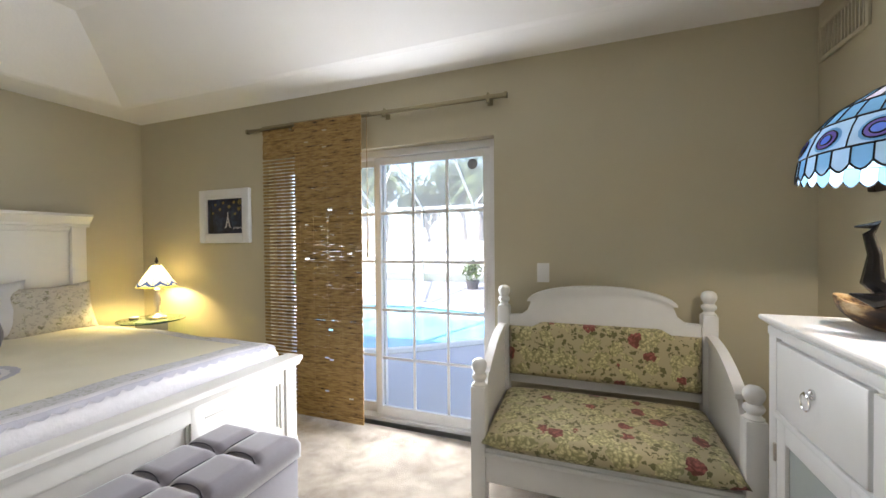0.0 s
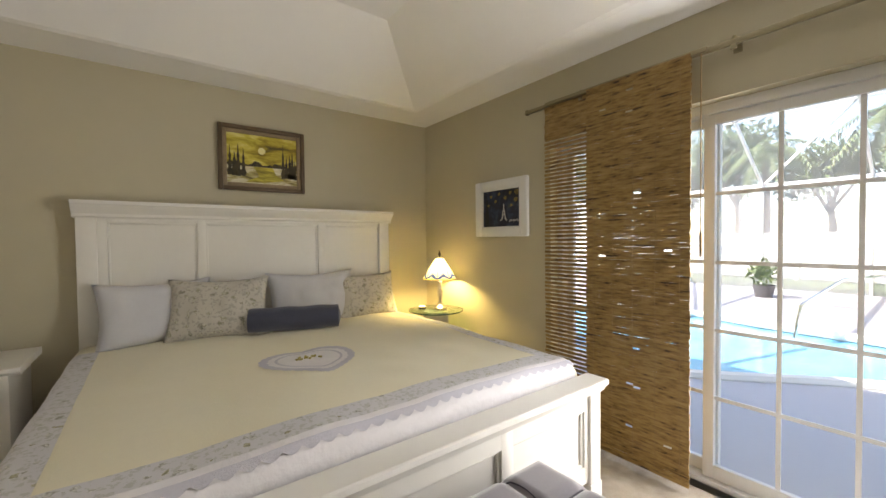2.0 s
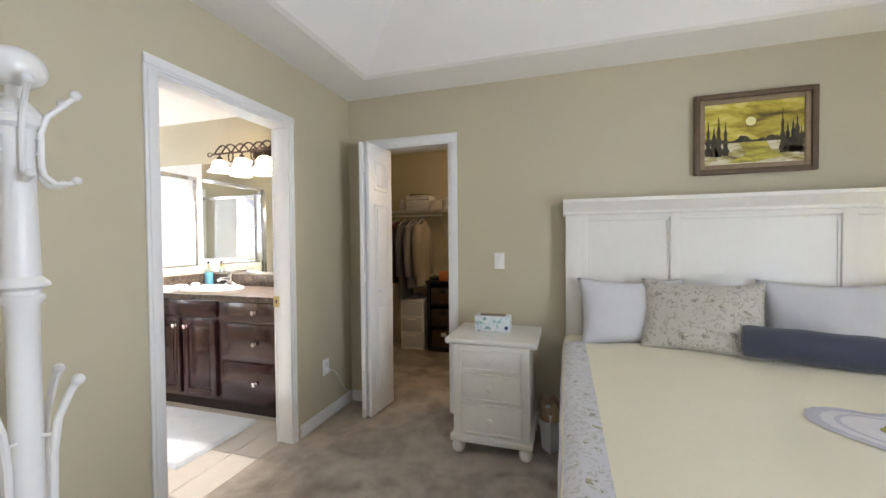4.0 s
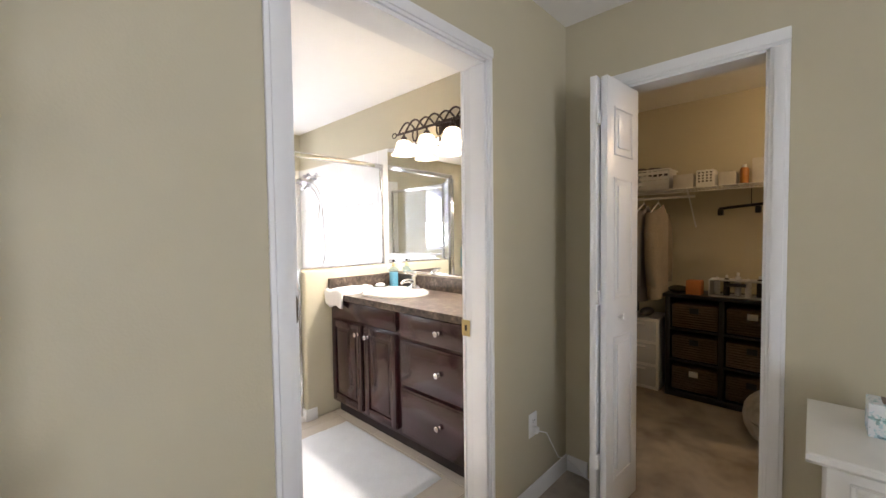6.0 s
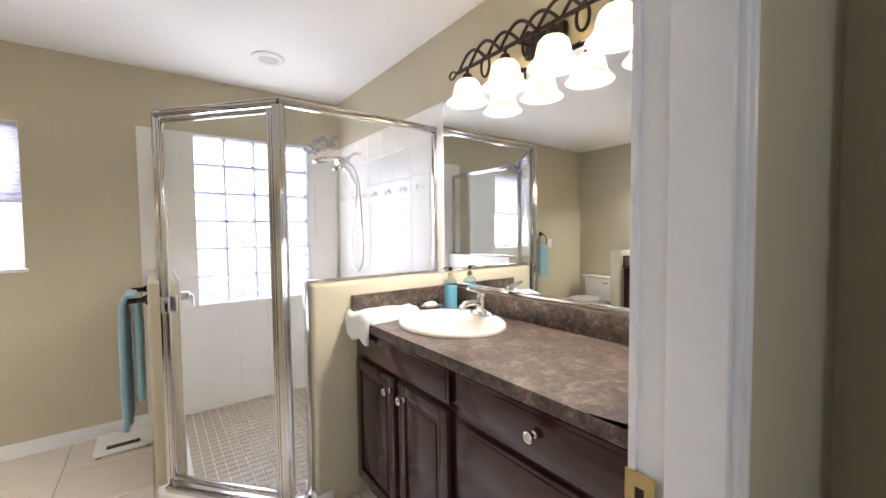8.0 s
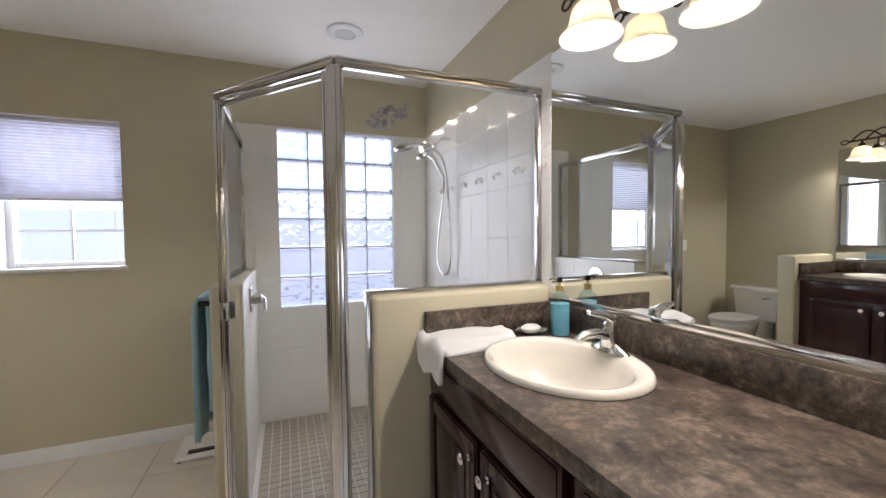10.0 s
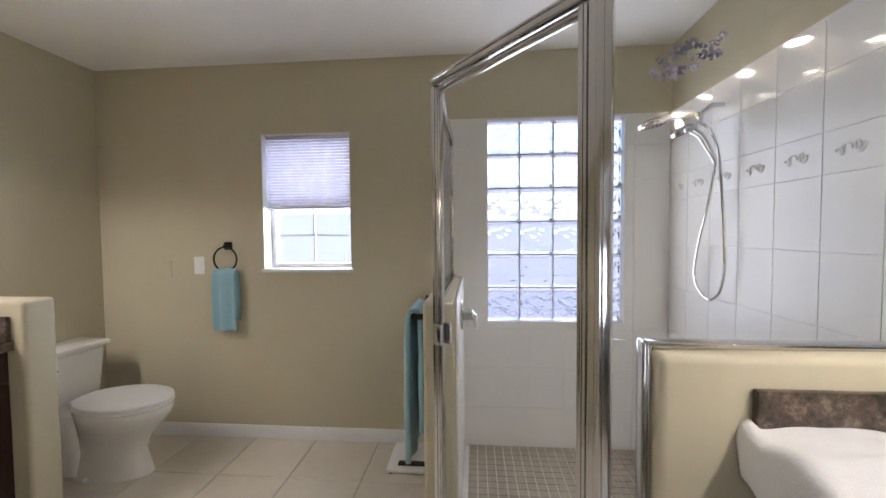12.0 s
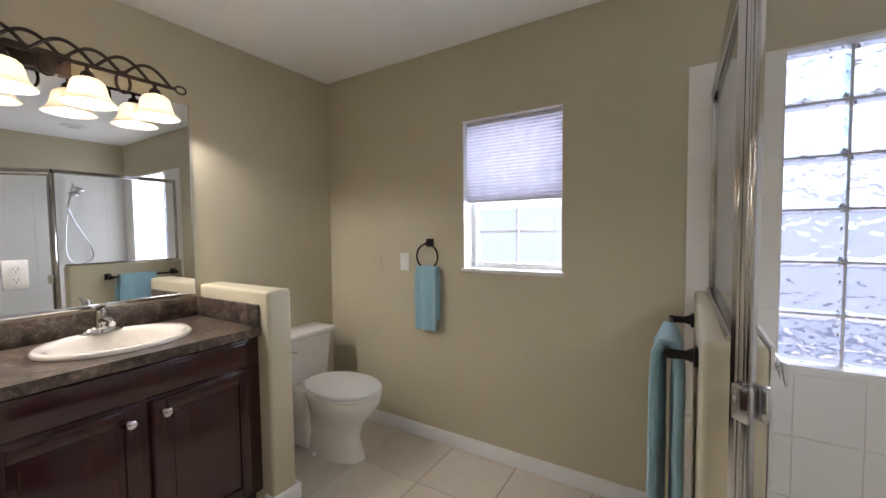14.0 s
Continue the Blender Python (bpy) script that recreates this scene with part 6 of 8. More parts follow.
garment(-0.82, 0.06, None, 0.42, "white purple patterned dress hanging in the closet", floral_mat("purple_print_cloth", (0.55, 0.52, 0.52), (0.16, 0.10, 0.16), (0.50, 0.47, 0.48), (0.20, 0.12, 0.20), 9, 0.34), x=-5.28, zt=1.50, seed=2)

un = thing("basket_chest", -5.74, -1.29, 0, "black storage chest with six brown wicker baskets", "storage chest")
UX0, UX1, UY0, UY1, UZ = -5.93, -5.56, -1.685, -0.935, 0.80
for q in ((UX0, UX1, UY0 - 0.02, UY1 + 0.02, UZ, UZ + 0.025), (UX0, UX1, UY0, UY1, 0.0, 0.05)):
    put(un, "board", bx(*q, bev=0.003), BLACK_WOOD)
for y in (UY0, (UY0 + UY1) / 2 - 0.018, UY1 - 0.036):
    put(un, "upright", bx(UX0, UX1, y, y + 0.036, 0.05, UZ, bev=0.003), BLACK_WOOD)
put(un, "back_panel", bx(UX0, UX0 + 0.01, UY0 + 0.03, UY1 - 0.03, 0.05, UZ), BLACK_WOOD)
for j in range(3):
    z0 = 0.055 + 0.25 * j
    if j:
        put(un, "shelf", bx(UX0 + 0.01, UX1 - 0.002, UY0 + 0.036, UY1 - 0.036, z0 - 0.018, z0, bev=0.002), BLACK_WOOD)
    for i in range(2):
        y0 = UY0 + 0.045 + i * ((UY1 - UY0 - 0.036) / 2)
        y1 = y0 + (UY1 - UY0) / 2 - 0.066
        w_ = put(un, "basket", bx(UX0 + 0.04, UX1 - 0.012, y0, y1, z0 + 0.004, z0 + 0.19, bev=0.012), WICKER, "brown wicker basket")
        b = BM()
        for r in range(9):
            zz_ = z0 + 0.018 + r * 0.019
            tube(b, [(UX1 - 0.010 + 0.003 * math.sin(k * 2.1 + r * 3.14), y0 + 0.01 + (y1 - y0 - 0.02) * k / 18, zz_) for k in range(19)], 0.0065, 5)
        put(un, "weave", b, WICKER, parent=w_)
        put(un, "label_tab", bx(UX1 - 0.004, UX1 - 0.001, (y0 + y1) / 2 - 0.03, (y0 + y1) / 2 + 0.03, z0 + 0.125, z0 + 0.17), PLASTIC if (i + j) % 3 == 0 else BLACK_WOOD, parent=w_)
td = thing("drawer_tower", -5.74, -1.86, 0, "white plastic drawer tower on the closet floor", "drawer tower")
put(td, "shell", bx(-5.92, -5.575, -2.03, -1.735, 0.0, 0.60, bev=0.006), PLASTIC)
for j in range(3):
    d = put(td, "drawer", bx(-5.585, -5.565, -2.01, -1.755, 0.03 + 0.19 * j, 0.195 + 0.19 * j, bev=0.006), GREYPLASTIC, "clear grey drawer")
    put(td, "pull", bx(-5.566, -5.556, -1.94, -1.83, 0.165 + 0.19 * j, 0.18 + 0.19 * j, bev=0.003), PLASTIC, parent=d)
single("shoes", ball(BM(), -5.70, -1.86, 0.635, 0.05, sx=2.4, sy=1.0, sz=0.7), mat("grey_suede", (0.18, 0.16, 0.15), 0.9), "grey soft shoe on the drawer tower", "shoe")
pb = thing("pet_bed", -5.22, -0.83, 0, "grey and white plush pet bed on the closet floor", "pet bed")
b = BM()
def plush(u, v):
    a = v * 6.2832
    p = u * 6.2832
    r = 0.20 + 0.085 * math.cos(p)
    return (-5.22 + r * math.cos(a), -0.83 + r * math.sin(a) * 1.1, 0.145 + 0.14 * math.sin(p) + 0.012 * noise.noise(Vector((a * 3, p * 2, 0))))
grid(b, 14, 40, plush)
bmesh.ops.remove_doubles(b, verts=b.verts[:], dist=0.001)
put(pb, "bolster_ring", b, mat("mottled_plush", (0.42, 0.40, 0.37), 1.0, var=0.55, s1=7, s2=30, bump=0.9, bscale=90, sheen=0.4), smooth=180)
put(pb, "pad", lathe(BM(), [(0, 0.012), (0.19, 0.012), (0.2, 0.08), (0.15, 0.12), (0, 0.12)], -5.22, -0.83, 0, 28, 1, 1.1), mat("cream_plush", (0.55, 0.52, 0.47), 1.0, var=0.2, bump=0.9, bscale=90))


def bottle(x, y, z, r, h, material, label, cap=None, name="bottle"):
    root = thing(name, x, y, z, label, name)
    put(root, "body", lathe(BM(), [(0, 0), (r, 0), (r, h * 0.72), (r * 0.8, h * 0.82), (r * 0.4, h * 0.86), (0, h * 0.86)], x, y, z, 14), material)
    put(root, "cap", lathe(BM(), [(0, 0.86 * h), (r * 0.45, 0.86 * h), (r * 0.45, h), (0, h)], x, y, z, 12), cap or PLASTIC)
    return root


def carton(x0, x1, y0, y1, z0, h, material, label, name="carton"):
    root = thing(name, (x0 + x1) / 2, (y0 + y1) / 2, z0, label, "box")
    put(root, "side", bx(x0, x1, y0, y1, z0, z0 + h * 0.96, bev=0.003), material)
    put(root, "flap", bx(x0 + 0.003, x1 - 0.003, y0 + 0.003, y1 - 0.003, z0 + h * 0.96, z0 + h, bev=0.001), material)
    return root


SZ = 1.672
AMBER = mat("orange_bottle_plastic", (0.45, 0.17, 0.03), 0.3)
KRAFT = mat("kraft_card", (0.36, 0.27, 0.18), 0.85, var=0.15)
PALE = mat("pale_card", (0.55, 0.52, 0.47), 0.8, var=0.1)
lb_ = thing("laundry_basket", -5.78, -1.83, SZ, "white slotted laundry basket full of things, on the shelf", "basket")
b = BM()
box(b, -5.90, -5.66, -1.98, -1.69, SZ, SZ + 0.02, bev=0.004), frame_bars(b, "x", -5.90, -5.66, SZ, SZ + 0.17, 0.02, -1.98, -1.97, 0.003)
for q in ((-1.98, -1.972), (-1.698, -1.69)):
    box(b, -5.90, -5.66, *q, SZ, SZ + 0.17)
for z in (0.02, 0.06, 0.10, 0.145):
    box(b, -5.668, -5.66, -1.98, -1.69, SZ + z - 0.012, SZ + z + 0.012), box(b, -5.90, -5.892, -1.98, -1.69, SZ + z - 0.012, SZ + z + 0.012)
for k in range(8):
    y = -1.975 + k * 0.040
    box(b, -5.667, -5.661, y - 0.006, y + 0.006, SZ, SZ + 0.16)
box(b, -5.91, -5.65, -1.99, -1.68, SZ + 0.165, SZ + 0.175, bev=0.003)
put(lb_, "basket_shell", b, PLASTIC)
b = BM()
rnd = random.Random(9)
for k in range(7):
    ball(b, -5.78 + rnd.uniform(-0.07, 0.07), -1.83 + rnd.uniform(-0.10, 0.10), SZ + 0.17, 0.05, sx=1.3, sz=0.7, seg=10, rings=6)
put(lb_, "folded_cloths", b, mat("dark_mixed_cloth", (0.10, 0.08, 0.08), 0.9, var=0.6, s1=9))
carton(-5.85, -5.65, -1.66, -1.52, SZ, 0.11, PALE, "small pale box beside the laundry basket")
bottle(-5.72, -2.06, SZ, 0.035, 0.13, GREYPLASTIC, "grey jar on the closet shelf", name="jar")
hm = thing("hamper_bin", -5.75, -1.42, SZ, "white perforated bin on the closet shelf", "bin")
put(hm, "bin", bx(-5.83, -5.65, -1.50, -1.38, SZ, SZ + 0.13, bev=0.008), PLASTIC)
b = BM()
for j in range(4):
    for k in range(4):
        box(b, -5.650, -5.648, -1.485 + 0.026 * k, -1.473 + 0.026 * k, SZ + 0.035 + 0.022 * j, SZ + 0.047 + 0.022 * j)
put(hm, "holes", b, KICK)
carton(-5.82, -5.66, -1.35, -1.25, SZ, 0.10, PALE, "pale printed box on the closet shelf")
bottle(-5.68, -1.20, SZ, 0.028, 0.14, AMBER, "orange bottle on the closet shelf")
carton(-5.80, -5.67, -1.155, -1.085, SZ, 0.18, PALE, "tall white box on the closet shelf")
carton(-5.84, -5.67, -1.06, -0.94, SZ, 0.21, mat("white_card", (0.62, 0.60, 0.56), 0.8, var=0.08), "large white box on the closet shelf")
bottle(-5.66, -0.98, SZ, 0.026, 0.10, GREYPLASTIC, "clear jar before a white box", name="jar")
carton(-5.83, -5.66, -0.90, -0.76, SZ, 0.13, GREYPLASTIC, "clear plastic tub on the closet shelf", "tub")
bottle(-5.66, -0.83, SZ, 0.045, 0.11, PLASTIC, "white tub on the closet shelf", name="jar")
carton(-5.85, -5.66, -0.70, -0.58, SZ, 0.16, PALE, "grey box on the closet shelf")
hk = thing("hook_rack", -5.62, -1.17, 1.50, "black bar of clip hooks hanging under the shelf", "hook rack")
put(hk, "bar", tube(BM(), [(-5.61, -1.34, 1.49), (-5.61, -1.20, 1.505), (-5.61, -1.0, 1.52)], 0.011, 8), BLACK_METAL)
for y, z in ((-1.33, 1.475), (-1.11, 1.485), (-1.01, 1.51)):
    put(hk, "clip", bx(-5.625, -5.585, y - 0.018, y + 0.018, z - 0.035, z + 0.015, bev=0.006), BLACK_METAL)
put(hk, "hanging_wire", tube(BM(), [(-5.61, -1.15, 1.51), (-5.60, -1.15, 1.64)], 0.003, 6), BLACK_METAL)
UT = UZ + 0.025
carton(-5.72, -5.60, -1.55, -1.45, UT, 0.11, mat("orange_card", (0.50, 0.17, 0.05), 0.7), "orange carton on the basket chest")
cbx = thing("organiser_tub", -5.70, -1.22, UT, "clear organiser tub of small bottles on the chest", "tub")
b = BM()
frame_bars(b, "y", -1.40, -1.06, UT, UT + 0.13, 0.008, -5.78, -5.60, 0.002)
put(cbx, "tub_wall", b, GREYPLASTIC)
put(cbx, "handle", bx(-5.604, -5.592, -1.29, -1.17, UT + 0.085, UT + 0.11, bev=0.004), BLACK_WOOD)
for k in range(5):
    bottle(-5.70 + 0.03 * (k % 2), -1.36 + 0.065 * k, UT + 0.004, 0.02, 0.14 + 0.02 * (k % 3), (PLASTIC, KICK, GREYPLASTIC)[k % 3], "small toiletry bottle in the organiser tub")
bottle(-5.66, -1.0, UT, 0.035, 0.13, PLASTIC, "white lotion tub on the basket chest", name="jar")
carton(-5.72, -5.64, -1.04, -0.95, UT, 0.19, mat("dark_red_card", (0.06, 0.02, 0.02), 0.6), "dark carton at the back of the chest")
fl = single("folded_cloth", ball(BM(), -5.68, -1.62, UT + 0.03, 0.06, sx=1.2, sy=1.2, sz=0.5), mat("dark_olive_cloth", (0.06, 0.055, 0.03), 0.9), "dark folded cloth on the basket chest", "cloth")
cl = thing("closet_light", -5.05, -0.25, 2.43, "small round closet ceiling light", "ceiling light")
put(cl, "base", lathe(BM(), [(0, 0), (0.07, 0), (0.07, -0.02), (0.05, -0.03), (0, -0.03)], -5.05, -0.25, 2.43, 20), PLASTIC)
put(cl, "globe", lathe(BM(), [(0.05, -0.03), (0.075, -0.06), (0.06, -0.10), (0, -0.115)], -5.05, -0.25, 2.43, 20), shade_mat("warm_globe_glass", (0.8, 0.75, 0.65), 0.6, (1, 0.75, 0.4)))
lamp("closet_bulb", "POINT", 3.0, (1.0, 0.72, 0.40), Matrix.Translation((-5.05, -0.25, 2.22)), 0.05)

# ---- bathroom: vanities ----
def knob_at(root, parent, p, normal):
    b = lathe(BM(), [(0, 0), (0.010, 0), (0.006, 0.004), (0.006, 0.014), (0.016, 0.020), (0.016, 0.025), (0.010, 0.030), (0, 0.031)], seg=16)
    bmesh.ops.transform(b, matrix=Matrix.Translation(p) @ pose(0, 0, 0, 0, 90 * normal, 0), verts=b.verts[:])
    return put(root, "knob", b, CHROME, "polished chrome knob", parent=parent)


def raised_front(root, name, x, o, y0, y1, z0, z1, flat=False):
    """A cabinet door or drawer front; o is the way it faces along x."""
    def b2(a, c, q0, q1, r0, r1, bev):
        lo, hi = sorted((x + o * a, x + o * c))
        return bx(lo, hi, q0, q1, r0, r1, bev=bev)
    f = put(root, name, b2(0, 0.018, y0, y1, z0, z1, 0.004), CABINET)
    if not flat:
        w = 0.05
        b = BM()
        lo, hi = sorted((x + o * 0.017, x + o * 0.024))
        for q in ((y0 + 0.004, y0 + w, z0 + 0.004, z1 - 0.004), (y1 - w, y1 - 0.004, z0 + 0.004, z1 - 0.004), (y0 + w, y1 - w, z0 + 0.004, z0 + w), (y0 + w, y1 - w, z1 - w, z1 - 0.004)):
            box(b, lo, hi, *q, bev=0.003)
        put(root, "door_frame", b, CABINET, parent=f)
        lo, hi = sorted((x + o * 0.017, x + o * 0.022))
        put(root, "raised_panel", bx(lo, hi, y0 + w + 0.022, y1 - w - 0.022, z0 + w + 0.022, z1 - w - 0.022, bev=0.004), CABINET, parent=f)
    else:
        lo, hi = sorted((x + o * 0.017, x + o * 0.021))
        put(root, "raised_field", bx(lo, hi, y0 + 0.014, y1 - 0.014, z0 + 0.014, z1 - 0.014, bev=0.003), CABINET, parent=f)
    return f


CT = 0.905
# west vanity: two doors under a false front, and a bank of three drawers
wv = thing("vanity_cabinet", -3.82, -2.68, 0, "espresso vanity cabinet with doors and drawers", "vanity")
VX = -3.555
put(wv, "carcass", bx(BW + 0.002, VX, -3.413, BN - 0.003, 0.10, 0.72, bev=0.002), CABINET)
put(wv, "face_frame", bx(VX - 0.02, VX, -3.413, BN - 0.003, 0.722, CT - 0.041, bev=0.002), CABINET)
put(wv, "toe_kick", bx(BW + 0.002, VX - 0.06, -3.413, BN - 0.003, 0.0, 0.10), KICK)
d1_ = raised_front(wv, "door", VX, 1, -3.375, -3.005, 0.13, 0.715)
d2_ = raised_front(wv, "door", VX, 1, -2.975, -2.645, 0.13, 0.715)
raised_front(wv, "false_front", VX, 1, -3.375, -2.645, 0.735, 0.855, True)
knob_at(wv, d1_, (VX + 0.024, -3.046, 0.655), 1), knob_at(wv, d2_, (VX + 0.024, -2.933, 0.655), 1)
for z0, z1, kz in ((0.715, 0.855, 0.788), (0.43, 0.695, 0.562), (0.13, 0.41, 0.27)):
    f_ = raised_front(wv, "drawer", VX, 1, -2.60, -1.965, z0, z1, True)
    knob_at(wv, f_, (VX + 0.021, -2.283, kz), 1)
ev = thing("vanity_cabinet", -0.72, -3.3, 0, "espresso vanity cabinet with doors beside the toilet", "vanity")
EX = -0.965
put(ev, "carcass", bx(EX, BE - 0.002, -4.018, -2.62, 0.10, 0.72, bev=0.002), CABINET)
put(ev, "face_frame", bx(EX, EX + 0.02, -4.018, -2.62, 0.722, CT - 0.041, bev=0.002), CABINET)
put(ev, "toe_kick", bx(EX + 0.06, BE - 0.002, -4.018, -2.62, 0.0, 0.10), KICK)
e1 = raised_front(ev, "door", EX, -1, -3.955, -3.565, 0.13, 0.715)
e2 = raised_front(ev, "door", EX, -1, -3.53, -3.14, 0.13, 0.715)
raised_front(ev, "false_front", EX, -1, -3.955, -3.14, 0.735, 0.855, True)
raised_front(ev, "drawer", EX, -1, -3.10, -2.66, 0.43, 0.855, True), raised_front(ev, "drawer", EX, -1, -3.10, -2.66, 0.13, 0.41, True)
knob_at(ev, e1, (EX - 0.024, -3.61, 0.662), -1), knob_at(ev, e2, (EX - 0.024, -3.495, 0.662), -1)


def counter(name, x0, x1, y0, y1, sinkc, splash, label):
    """A laminate top with an oval cut-out and its upstands."""
    root = thing(name, (x0 + x1) / 2, (y0 + y1) / 2, CT - 0.04, label, "countertop")
    b, n = BM(), 48
    rx, ry = 0.195, 0.235
    ring = [(sinkc[0] + rx * math.cos(2 * math.pi * i / n), sinkc[1] + ry * math.sin(2 * math.pi * i / n)) for i in range(n)]
    def edge(p):
        dx, dy = p[0] - sinkc[0], p[1] - sinkc[1]
        t = min(((x1 if dx > 0 else x0) - sinkc[0]) / dx if abs(dx) > 1e-6 else 1e9, ((y1 if dy > 0 else y0) - sinkc[1]) / dy if abs(dy) > 1e-6 else 1e9)
        return (sinkc[0] + dx * t, sinkc[1] + dy * t)
    outer = [edge(p) for p in ring]
    for z, flip in ((CT, False), (CT - 0.04, True)):
        a = [b.verts.new((*p, z)) for p in ring]
        c = [b.verts.new((*p, z)) for p in outer]
        k = []
        for i in range(n):
            j = (i + 1) % n
            b.faces.new((a[i], a[j], c[j], c[i]))
        for cx_, cy_ in ((x0, y0), (x0, y1), (x1, y0), (x1, y1)):
            q = b.verts.new((cx_, cy_, z))
            m = min(range(n), key=lambda i: (abs(outer[i][0] - cx_) + abs(outer[(i + 1) % n][0] - cx_)) + (abs(outer[i][1] - cy_) + abs(outer[(i + 1) % n][1] - cy_)))
            b.faces.new((c[m], c[(m + 1) % n], q))
    for p0, p1 in (((x0, y0), (x1, y0)), ((x1, y0), (x1, y1)), ((x1, y1), (x0, y1)), ((x0, y1), (x0, y0))):
        b.faces.new([b.verts.new((*p, z)) for p, z in ((p0, CT), (p1, CT), (p1, CT - 0.04), (p0, CT - 0.04))])
    bmesh.ops.remove_doubles(b, verts=b.verts[:], dist=0.0004)
    put(root, "slab", b, COUNTER, smooth=20)
    for q in splash:
        put(root, "backsplash", bx(*q, CT + 0.0005, CT + 0.105, bev=0.004), COUNTER)
    return root


WS, ES = (-3.815, -2.985), (-0.70, -3.57)
counter("countertop", BW + 0.001, -3.525, -3.414, BN - 0.002, WS, ((BW + 0.001, BW + 0.02, -3.394, BN - 0.002), (BW + 0.001, -3.53, -3.414, -3.394)), "mottled brown laminate countertop along the west vanity")
counter("countertop", -0.995, BE - 0.001, -4.019, -2.60, ES, ((BE - 0.02, BE - 0.001, -3.999, -2.60), (-0.985, BE - 0.001, -4.019, -3.999)), "mottled brown laminate countertop beside the toilet")


def basin(c, s, label):
    """A drop-in oval basin; s is the side of the tap along x."""
    root = thing("sink_basin", c[0], c[1], CT, label, "sink")
    b = BM()
    prof = [(1.0, 0.002), (1.0, 0.008), (0.985, 0.017), (0.95, 0.021), (0.88, 0.018), (0.84, 0.008), (0.80, -0.02), (0.70, -0.075), (0.52, -0.115), (0.30, -0.132), (0.10, -0.137), (0.0, -0.137)]
    n = 56
    rings = []
    for r, h in prof:
        off = -s * 0.018 * (1 if r < 0.9 else 0)
        rings.append([b.verts.new((c[0] + off + 0.222 * r * math.cos(2 * math.pi * i / n), c[1] + 0.262 * r * math.sin(2 * math.pi * i / n), CT + h)) for i in range(n)] if r else [b.verts.new((c[0] + off, c[1], CT + h))])
    for a, q in zip(rings, rings[1:]):
        for i in range(n):
            f = list(dict.fromkeys([a[i], a[(i + 1) % n], q[(i + 1) % len(q)], q[i % len(q)]]))
            b.faces.new(f)
    put(root, "bowl", b, BISCUIT, smooth=180)
    put(root, "drain", lathe(BM(), [(0, -0.134), (0.024, -0.134), (0.022, -0.131), (0, -0.132)], c[0] - s * 0.018, c[1], CT, 20), CHROME)
    f = thing("faucet", c[0] + s * 0.185, c[1], CT + 0.015, "polished chrome single-lever faucet on the sink", "faucet")
    x, y, z = c[0] + s * 0.185, c[1], CT + 0.018
    b = BM()
    grid(b, 6, 24, lambda u, v: (x + (1 - u * 0.75) * 0.028 * math.cos(v * 6.2832), y + (1 - u * 0.68) * 0.078 * math.sin(v * 6.2832), z + 0.028 * u ** 0.7))
    lathe(b, [(0.026, 0.015), (0.024, 0.05), (0.021, 0.085), (0.0, 0.09)], x, y, z, 20)
    put(f, "body", b, CHROME, smooth=60)
    put(f, "spout", tube(BM(), [(x, y, z + 0.045), (x - s * 0.05, y, z + 0.062), (x - s * 0.10, y, z + 0.060), (x - s * 0.125, y, z + 0.048)], [0.017, 0.016, 0.014, 0.012], 12), CHROME)
    put(f, "lever", tube(BM(), [(x, y, z + 0.085), (x, y, z + 0.105), (x - s * 0.03, y, z + 0.118), (x - s * 0.085, y, z + 0.128)], [0.02, 0.019, 0.014, 0.008], 12), CHROME)
    return root


basin(WS, -1, "biscuit oval drop-in basin in the brown counter")
basin(ES, 1, "biscuit oval drop-in basin beside the toilet wall")

# mirrors
def mirror(x, o, y0, y1, z0, z1, label):
    root = thing("wall_mirror", x, (y0 + y1) / 2, z0, label, "mirror")
    lo, hi = sorted((x + o * 0.002, x + o * 0.007))
    put(root, "mirror_glass", bx(lo, hi, y0, y1, z0, z1), MIRROR_MAT, smooth=0)
    lo, hi = sorted((x + o * 0.001, x + o * 0.012))
    put(root, "bottom_channel", bx(lo, hi, y0, y1, z0 - 0.012, z0 + 0.006, bev=0.002), CHROME)
    for y in (y0, y1):
        lo, hi = sorted((x + o * 0.001, x + o * 0.0075))
        put(root, "polished_edge", bx(lo, hi, y - 0.002, y + 0.002, z0, z1), mat("polished_glass_edge", (0.30, 0.33, 0.32), 0.1, var=0.05, coat=0.5))
    return root


mirror(BW, 1, -3.435, BN - 0.004, 1.032, 2.035, "large frameless mirror above the west vanity")
mirror(BE, -1, -4.0, -2.62, 1.032, 2.03, "large frameless mirror above the vanity beside the toilet")
gf = plate("mirror_outlet", (BE - 0.007, -3.335, 1.195), "-x", "white double outlet set into the mirror", "outlet", "outlet")


